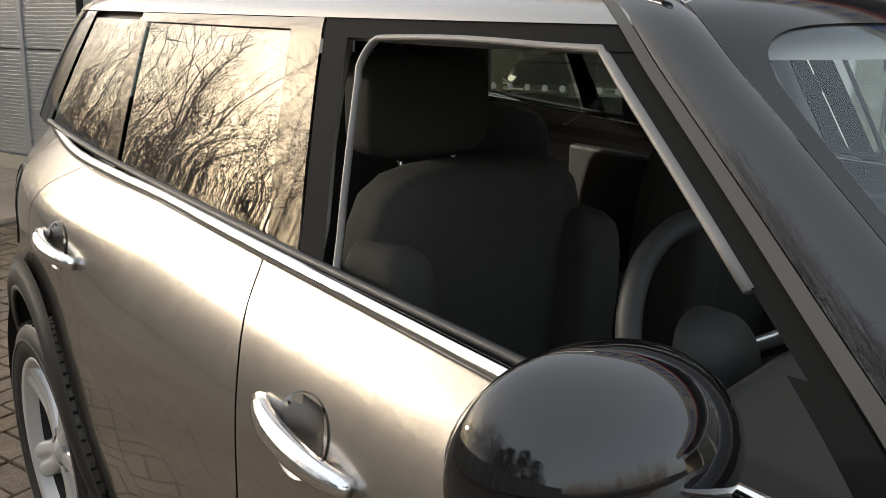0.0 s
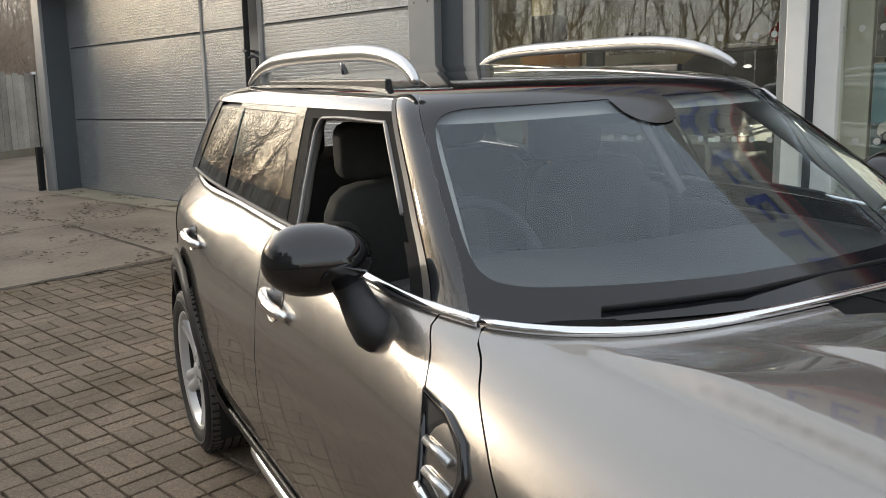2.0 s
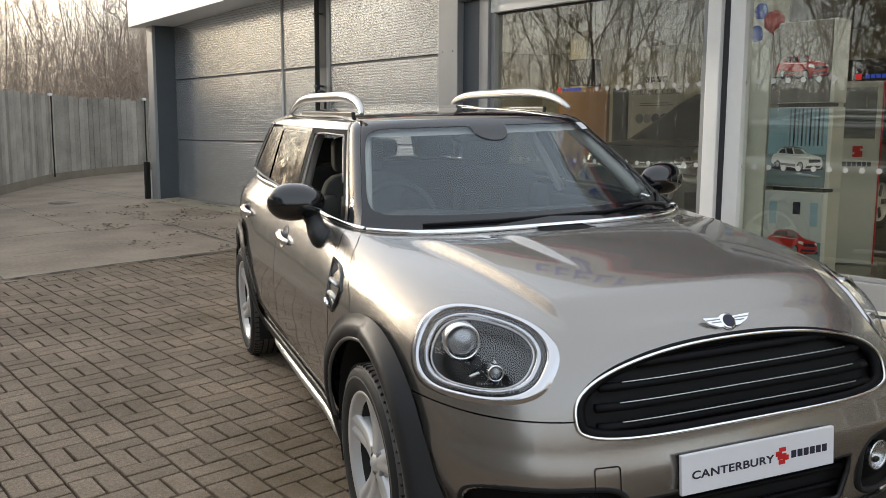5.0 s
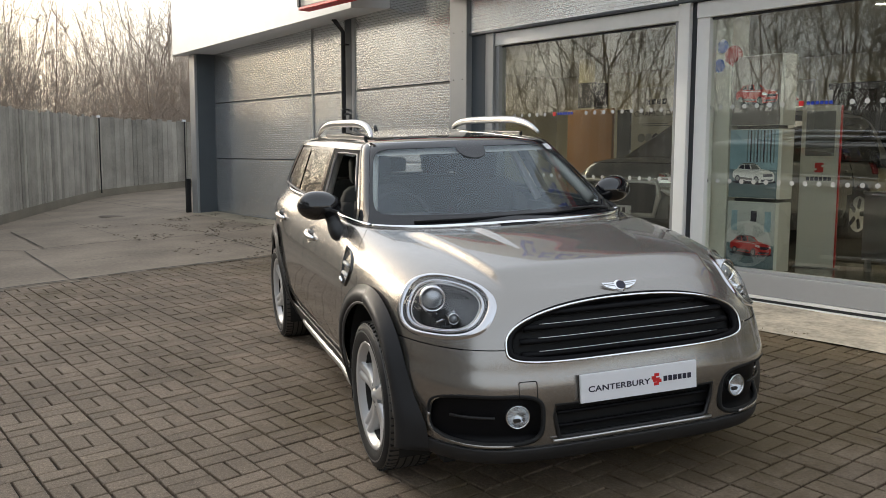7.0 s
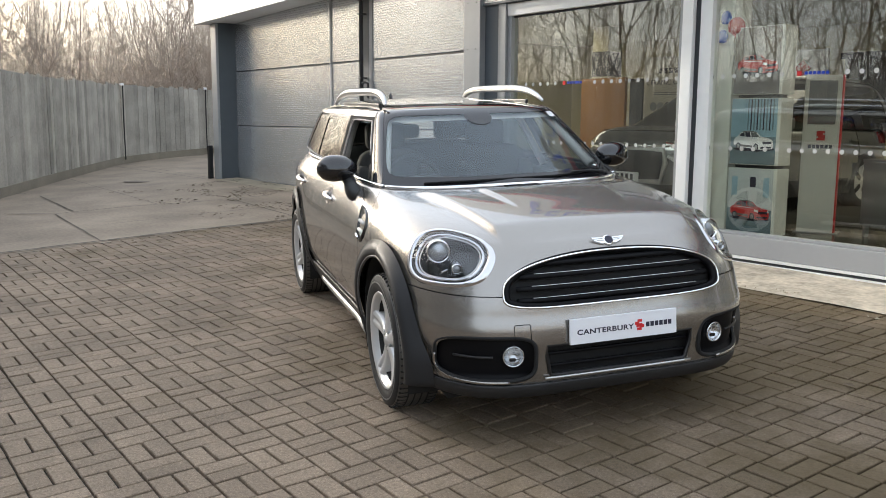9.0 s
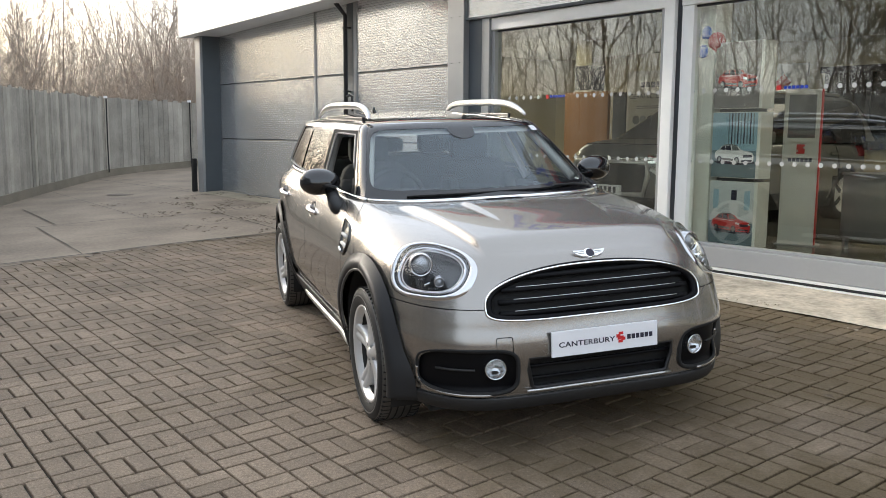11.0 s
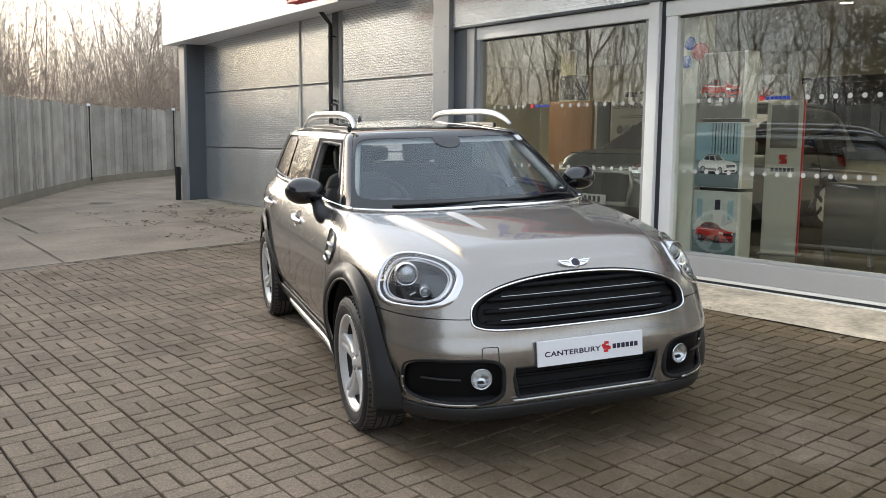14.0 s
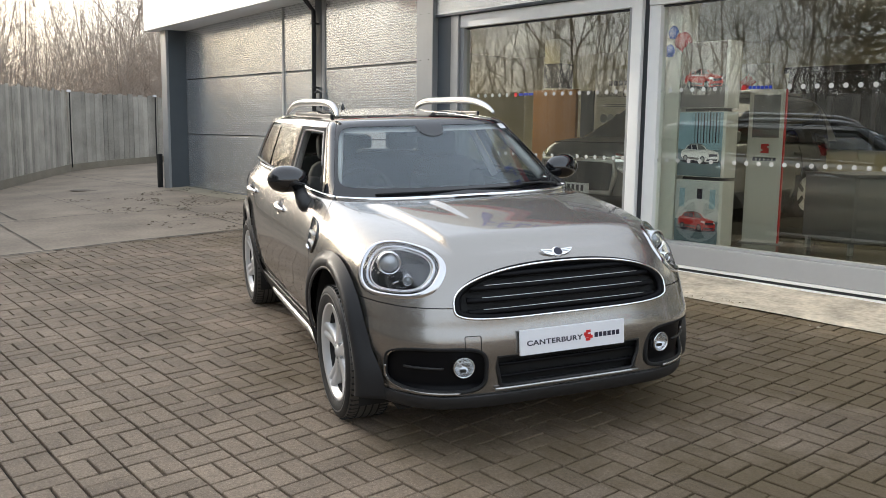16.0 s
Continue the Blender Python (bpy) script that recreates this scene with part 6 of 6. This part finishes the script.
def dash_at(u, v):
    x = mix(-0.69, 0.69, u)
    t = v
    y = mix(0.50, 1.02, step(0, 1, min(t * 1.6, 1))) + (0.03 * max(t * 1.6 - 1, 0))
    z = 1.02 - 0.02 * (x / 0.7) ** 2 if t < 0.62 else mix(1.02, 0.55, (t - 0.62) / 0.38)
    return (x, y, z + (0.03 * math.exp(-((x + 0.37) / 0.18) ** 2) if t < 0.63 else 0))


part("dashboard", grid(dash_at, 40, 24), M_DASH, hatchback, "dark dashboard", smooth=True)
WHEEL_AT = Matrix.Translation((-0.37, 1.13, 0.98)) @ pose(0, 0, 0, 65)
loop = [(0.185 * math.cos(a), 0.185 * math.sin(a), 0) for a in (2 * math.pi * k / 48 for k in range(48))]
steer = part("steering_wheel", tube(loop, 0.016, 8, closed=True), M_DASH, hatchback, "dark steering wheel", smooth=True, at=WHEEL_AT)
for a in (0, math.pi, 1.5 * math.pi):
    part("wheel_spoke", tube([(0.05 * math.cos(a), 0.05 * math.sin(a), -0.02), (0.18 * math.cos(a), 0.18 * math.sin(a), 0)], 0.016, 8, flat=0.5), M_SILVER, steer, smooth=True)
part("wheel_boss", lathe([(0.0, 0.01), (0.06, 0.005), (0.075, -0.03)], 24, "z"), M_DASH, steer, smooth=True)


def front_seat(x):
    seat = part("front_seat", cushion(0.50, 0.52, 0.18), M_SEAT, hatchback, "dark cloth front seat", smooth=True, at=pose(x, 1.33, 0.575, -8))
    part("backrest", cushion(0.48, 0.14, 0.62), M_SEAT, seat, smooth=True, at=pose(0, 0.30, 0.33, 12))
    for k in (-1, 1):
        part("bolster", cushion(0.10, 0.17, 0.50), M_SEAT, seat, smooth=True, at=pose(k * 0.21, 0.25, 0.28, 12))
    part("headrest", cushion(0.27, 0.12, 0.19), M_SEAT, seat, smooth=True, at=pose(0, 0.38, 0.735, 10))
    for k in (-0.06, 0.06):
        part("headrest_post", tube([(k, 0.36, 0.58), (k, 0.375, 0.68)], 0.006, 8), M_CHROME, seat, smooth=True)


for x in (-0.37, 0.37):
    front_seat(x)
bench = part("rear_bench", cushion(1.25, 0.50, 0.18), M_SEAT, hatchback, "dark cloth rear bench", smooth=True, at=pose(0, 2.18, 0.60, -6))
part("backrest", cushion(1.24, 0.14, 0.58), M_SEAT, bench, smooth=True, at=pose(0, 0.30, 0.30, 16))
for x in (-0.38, 0, 0.38):
    part("headrest", cushion(0.25, 0.10, 0.15 if x else 0.11), M_SEAT, bench, smooth=True, at=pose(x, 0.40, 0.68, 12))
for sx in (-1, 1):
    part("door_lining", box((sx * 0.72 - 0.02, 0.80, 0.36), (sx * 0.72 + 0.02, 2.45, 1.0), 0.012), M_DASH, hatchback)
    pts = [(sx * (cab_x(y, z) - 0.05), y, z) for y, z in ((1.60, 1.02), (1.63, 1.12), (1.67, 1.22), (1.70, 1.31), (1.72, 1.37))]
    part("pillar_lining", tube(pts, [0.04, 0.038, 0.036, 0.036, 0.04], 8, flat=0.5), M_TRIM_GREY, hatchback, "pale grey pillar lining", smooth=True)
    pts = [cab_ring(-sx * (screen_edge(z) + 0.04), z) + Vector((-sx * 0.05, 0.05, 0)) for z in (1.09, 1.18, 1.28, 1.40)]
    part("pillar_lining", tube(pts, 0.03, 8), M_TRIM_GREY, hatchback, smooth=True)
part("rear_view_mirror", cushion(0.22, 0.03, 0.06), M_DASH, hatchback, smooth=True, at=pose(0, 1.10, 1.36))

# every skin of the car faces outwards
for ob in hatchback.children_recursive:
    me = ob.data
    if me is None or ob.name.split(".")[0] not in {"windscreen", "frit", "front_pillar", "pillar_strip", "cant_rail", "window_frame", "sail_panel", "centre_pillar", "rear_window", "quarter_window", "rear_pillar", "front_window", "roof", "glass_roof", "rear_screen", "bonnet", "front_bumper", "fender", "front_door", "rear_door", "rear_quarter", "tailgate", "wheel_arch_moulding", "lens", "chrome_ring", "dark_ring", "screen_sticker"}:
        continue
    votes = sum(1 if p.normal.dot(p.center - Vector((0, 1.6, 0.7))) > 0 else -1 for p in me.polygons)
    if votes < 0:
        me.flip_normals()

# ---- bare winter trees beyond the fence ----
def sapling_wood(count, place, seed, lo, hi, twigs, thin=0.5):
    """Thin bare stems with rising side twigs, as one thicket."""
    rnd = random.Random(seed)
    verts, faces = [], []

    def bar(a, b, ra, rb, sides=2):
        d = (b - a).normalized()
        s = d.orthogonal().normalized()
        t = d.cross(s)
        w = rnd.uniform(0, 6.283)
        k = len(verts)
        for c, r in ((a, ra), (b, rb)):
            for j in range(sides):
                v = w + 2 * math.pi * j / sides
                verts.append((c + r * (math.cos(v) * s + math.sin(v) * t))[:])
        for j in range(sides if sides > 2 else 1):
            faces.append((k + j, k + (j + 1) % sides, k + sides + (j + 1) % sides, k + sides + j))

    for _ in range(count):
        x, y = place(rnd)
        h = rnd.uniform(lo, hi)
        if y < 0.466 * (x - 1) and rnd.random() < thin:      # the wood opens up along the forecourt
            continue
        p = Vector((x, y, ground_z(x, y)))
        lean = Vector((rnd.gauss(0, 0.15), rnd.gauss(0, 0.15), 1)).normalized()
        r, n = 0.0024 * h * rnd.uniform(0.6, 1.5), 7
        for k in range(n):
            q = p + (lean + Vector((rnd.gauss(0, 0.16), rnd.gauss(0, 0.16), 0))) * h / n
            bar(p, q, r * (1 - k / n * 0.85), r * (1 - (k + 1) / n * 0.85), 3)
            if k >= 1:
                for _ in range(twigs):
                    a = rnd.uniform(0, 6.283)
                    out = Vector((math.cos(a), math.sin(a), rnd.uniform(0.2, 1.3))).normalized()
                    ln = rnd.uniform(0.3, 1.15) * (1.15 - k / n) * h / 5
                    start = p.lerp(q, rnd.random())
                    mid = start + out * ln * 0.6
                    tip = mid + (out + Vector((rnd.gauss(0, 0.3), rnd.gauss(0, 0.3), 0.4))).normalized() * ln * 0.5
                    rr = max(r * 0.4, 0.0028) * (1 - k / n * 0.6)
                    bar(start, mid, rr, rr * 0.6)
                    bar(mid, tip, rr * 0.6, rr * 0.2)
                    for _ in range(2):
                        s2 = start.lerp(mid, rnd.random())
                        bar(s2, s2 + (out + Vector((rnd.gauss(0, 0.7), rnd.gauss(0, 0.7), 0.3))).normalized() * ln * 0.45, rr * 0.4, rr * 0.12)
            p = q
    me = bpy.data.meshes.new("bare_thicket")
    me.from_pydata(verts, [], faces)
    return me


def behind_fence(s0, s1, d0, d1):
    def place(rnd):
        x, y, a = fence_at(rnd.uniform(s0, s1))
        d = mix(d0, d1, rnd.random() ** 1.3)
        return x - d * math.sin(a), y + d * math.cos(a)
    return place


def thicket(me, mat, label):
    me.materials.append(mat)
    return tagged(new("bare_thicket", me), label, "bushes", kind="stuff")


L = lengths[-1]
thicket(sapling_wood(1500, behind_fence(23.5, L, 0.5, 12.0), 1, 2.6, 5.2, 14), M_TWIG, "dense brown bare saplings behind the fence")
thicket(sapling_wood(260, behind_fence(6, 22.5, 0.8, 9.0), 7, 4.5, 8.0, 9, 0.0), M_BARK, "thin tall bare saplings behind the fence")
thicket(sapling_wood(260, behind_fence(0, 24, 0.8, 9.0), 2, 2.2, 4.0, 8, 0.0), M_TWIG, "bare saplings behind the fence")
thicket(sapling_wood(420, behind_fence(23.5, L, 2.0, 15.0), 5, 5.0, 8.0, 16), M_TWIG, "tall hazy bare saplings behind the fence")
# unseen wood, added so that bonnet and bumper reflect less bright sky
thicket(sapling_wood(520, lambda rnd: (rnd.uniform(29, 37), rnd.uniform(-34, -1)), 9, 4.0, 9.0, 10, 0.0), M_TWIG, "dense bare wood added out of view to darken reflections")
thicket(sapling_wood(60, behind_fence(14, L, 3.0, 14.0), 3, 6.0, 9.0, 6), M_BARK, "tall thin bare trees behind the fence")
tagged(part("undergrowth", grid(lambda u, v: (lambda q: (q[0] - 3.0 * math.sin(q[2]) + 0.8 * noise.noise((u * 60, v * 9, 0)), q[1] + 3.0 * math.cos(q[2]), mix(-0.3, 1.45 + 0.4 * noise.noise((u * 40, 3, 0)), v) + 0.3 * noise.noise((u * 90, v * 12, 2))))(fence_at(mix(23.0, L - 0.1, u))), 160, 10), M_HEDGE), "dense dark undergrowth behind the fence", "bushes", kind="stuff")


def bare_tree(seed, x, y, height, depth=5):
    """A trunk that forks again and again into fine bare twigs."""
    rnd = random.Random(seed)
    wood, fine = bmesh.new(), []
    t = thing("bare_tree", Matrix.Translation((x, y, ground_z(x, y))), "tall bare deciduous tree behind the fence", "tree", "bare trees")
    verts, faces = [], []

    def bar(a, b, ra, rb, sides):
        d = (b - a).normalized()
        s = d.orthogonal().normalized()
        q = d.cross(s)
        k = len(verts)
        for c, r in ((a, ra), (b, rb)):
            for j in range(sides):
                w = 2 * math.pi * j / sides
                verts.append((c + r * (math.cos(w) * s + math.sin(w) * q))[:])
        for j in range(sides):
            faces.append((k + j, k + (j + 1) % sides, k + sides + (j + 1) % sides, k + sides + j))

    def grow(p, d, ln, r, level):
        n = 3
        for k in range(n):
            d = (d + Vector((rnd.gauss(0, 0.13), rnd.gauss(0, 0.13), rnd.gauss(0.05, 0.08)))).normalized()
            q = p + d * ln / n
            bar(p, q, r * (1 - 0.12 * k), r * (1 - 0.12 * (k + 1)), 7 if level < 2 else 3)
            if level < depth and (level > 0 or k > 0):
                a = rnd.uniform(0, 6.283)
                side = (d.orthogonal().normalized() * math.cos(a) + d.cross(d.orthogonal().normalized()) * math.sin(a))
                grow(q, (d * 0.75 + side * rnd.uniform(0.5, 0.9)).normalized(), ln * rnd.uniform(0.55, 0.75), r * 0.58, level + 1)
            p = q
        if level < depth:
            grow(p, d, ln * 0.72, r * 0.62, level + 1)
    grow(Vector((0, 0, 0)), Vector((rnd.gauss(0, 0.05), rnd.gauss(0, 0.05), 1)), height * 0.36, height * 0.0036, 0)
    wood.free()
    cut = 7 * 2 * 3
    me = bpy.data.meshes.new("branching")
    me.from_pydata(verts, [], faces)
    me.materials.append(M_BARK)
    ob = new("branching", me)
    ob.parent = t


for k, (x, y, h) in enumerate(((-3.0, -6.5, 9), (1.5, -9.5, 10), (-7.5, -4.2, 9), (5.5, -12.5, 10), (-1.0, -12, 11), (9.5, -15.0, 10), (3.0, -16, 12), (-10, -8, 10), (-12.5, -1.5, 9), (-14, 4, 9), (14, -18.5, 10), (7.2, -11.6, 8), (11.8, -14.2, 9), (0.2, -7.4, 8), (16.5, -19.5, 10), (4.0, -11.0, 8), (2.4, -7.2, 7), (5.0, -9.2, 8), (6.6, -9.9, 7))):
    bare_tree(40 + k, x, y, h, 6 if -4 < x < 8 and y > -13 else 5)


def evergreen(seed, x, y, height, spread):
    """An ivy-clad evergreen: a trunk and limbs under a ragged crown of many small leaves."""
    rnd = random.Random(seed)
    t = thing("evergreen_tree", Matrix.Translation((x, y, ground_z(x, y))), "dense dark evergreen tree beyond the fence", "tree", "evergreen trees")
    part("trunk", tube([(0, 0, 0), (0.1, 0.05, height * 0.4), (0.0, 0.1, height * 0.9)], [0.16, 0.11, 0.03], 8), M_BARK, t, smooth=True)
    verts, faces = [], []
    for _ in range(170):
        h = rnd.uniform(0.12, 1.0)
        wide = spread * (1.15 - h) ** 0.6 * rnd.uniform(0.3, 1.0)
        a = rnd.uniform(0, 6.283)
        c = Vector((wide * math.cos(a), wide * math.sin(a), h * height))
        for _ in range(34):
            p = c + Vector((rnd.gauss(0, 0.28), rnd.gauss(0, 0.28), rnd.gauss(0, 0.22)))
            u = Vector((rnd.gauss(0, 1), rnd.gauss(0, 1), rnd.gauss(0, 0.6))).normalized()
            w = u.orthogonal().normalized()
            s, k = rnd.uniform(0.05, 0.12), len(verts)
            verts.extend(((p - u * s)[:], (p + w * s * 0.5)[:], (p + u * s)[:], (p - w * s * 0.5)[:]))
            faces.append((k, k + 1, k + 2, k + 3))
    me = bpy.data.meshes.new("crown")
    me.from_pydata(verts, [], faces)
    me.materials.append(M_EVERGREEN)
    ob = new("crown", me)
    ob.parent = t


for k, (x, y, h, w) in enumerate(((8.6, -13.6, 7.5, 2.0), (11.2, -14.6, 8.5, 2.2), (6.2, -15.5, 8.0, 1.8), (14.2, -16.8, 8.0, 2.2))):
    evergreen(70 + k, x, y, h, w)

# ---- block paving in basket weave: pairs of blocks turned by turns ----
PITCH, BLOCK_L, BLOCK_W = 0.207, 0.1960, 0.0920
TURN_BRICK = radians(-2.0)
block = bmesh.new()
add_box(block, (-BLOCK_L / 2, -BLOCK_W / 2, -0.03), (BLOCK_L / 2, BLOCK_W / 2, 0.0))
top_face = max(block.faces, key=lambda f: f.calc_center_median().z)
inset = bmesh.ops.inset_region(block, faces=[top_face], thickness=0.0045, depth=0.0)
for v in top_face.verts:
    v.co.z += 0.003
for f in [f for f in block.faces if f.calc_center_median().z < -0.029]:
    block.faces.remove(f)
BLOCK = bpy.data.meshes.new("paving_block")
block.to_mesh(BLOCK)
block.free()
BLOCK.materials.append(M_BRICK)
paving = thing("block_paving", HERE, "brown clay block paving in basket weave", "paving", kind="structure")
rnd = random.Random(21)
field_v, field_f, made = [], [], 0
src_v = [v.co.copy() for v in BLOCK.vertices]
src_f = [tuple(p.vertices) for p in BLOCK.polygons]
slope = Vector((0.009458, -0.046674, 1)).normalized().to_track_quat("Z", "Y").to_matrix().to_4x4()
c, s = math.cos(TURN_BRICK), math.sin(TURN_BRICK)
for i in range(-48, 62):
    for j in range(-60, 30):
        gx, gy = i * PITCH, j * PITCH
        x, y = 11.02 + gx * c - gy * s, -4.96 + gx * s + gy * c
        if not (5.40 < x < 23 and -13.6 < y < -0.74):
            continue
        for half in (-1, 1):
            turned = (i + j) % 2
            ox, oy = (0, half * PITCH / 4) if not turned else (half * PITCH / 4, 0)
            bx, by = x + ox * c - oy * s, y + ox * s + oy * c
            if by > -0.77 or bx < 5.47:
                continue
            m = Matrix.Translation((bx, by, ground_z(bx, by) + 0.004 + rnd.uniform(-0.0025, 0.0025))) @ Matrix(((1, 0, 0, 0), (0, 1, 0, 0), (-0.009458, 0.046674, 1, 0), (0, 0, 0, 1))) @ pose(0, 0, 0, rnd.uniform(-0.5, 0.5), rnd.uniform(-0.5, 0.5), math.degrees(TURN_BRICK) + 90 * turned + rnd.uniform(-0.9, 0.9))
            if 12.2 < bx < 14.1 and -6.6 < by < -4.9 and made < 300:
                ob = new("paving_block", BLOCK)
                ob.parent = paving
                ob.matrix_basis = m
                made += 1
            else:
                k = len(field_v)
                field_v += [(m @ v)[:] for v in src_v]
                field_f += [tuple(q + k for q in f) for f in src_f]
me = bpy.data.meshes.new("paving_field")
me.from_pydata(field_v, [], field_f)
me.materials.append(M_BRICK_FIELD)
ob = new("paving_field", me)
ob.parent = paving
tagged(ob, "the further blocks of the paving", kind="stuff")
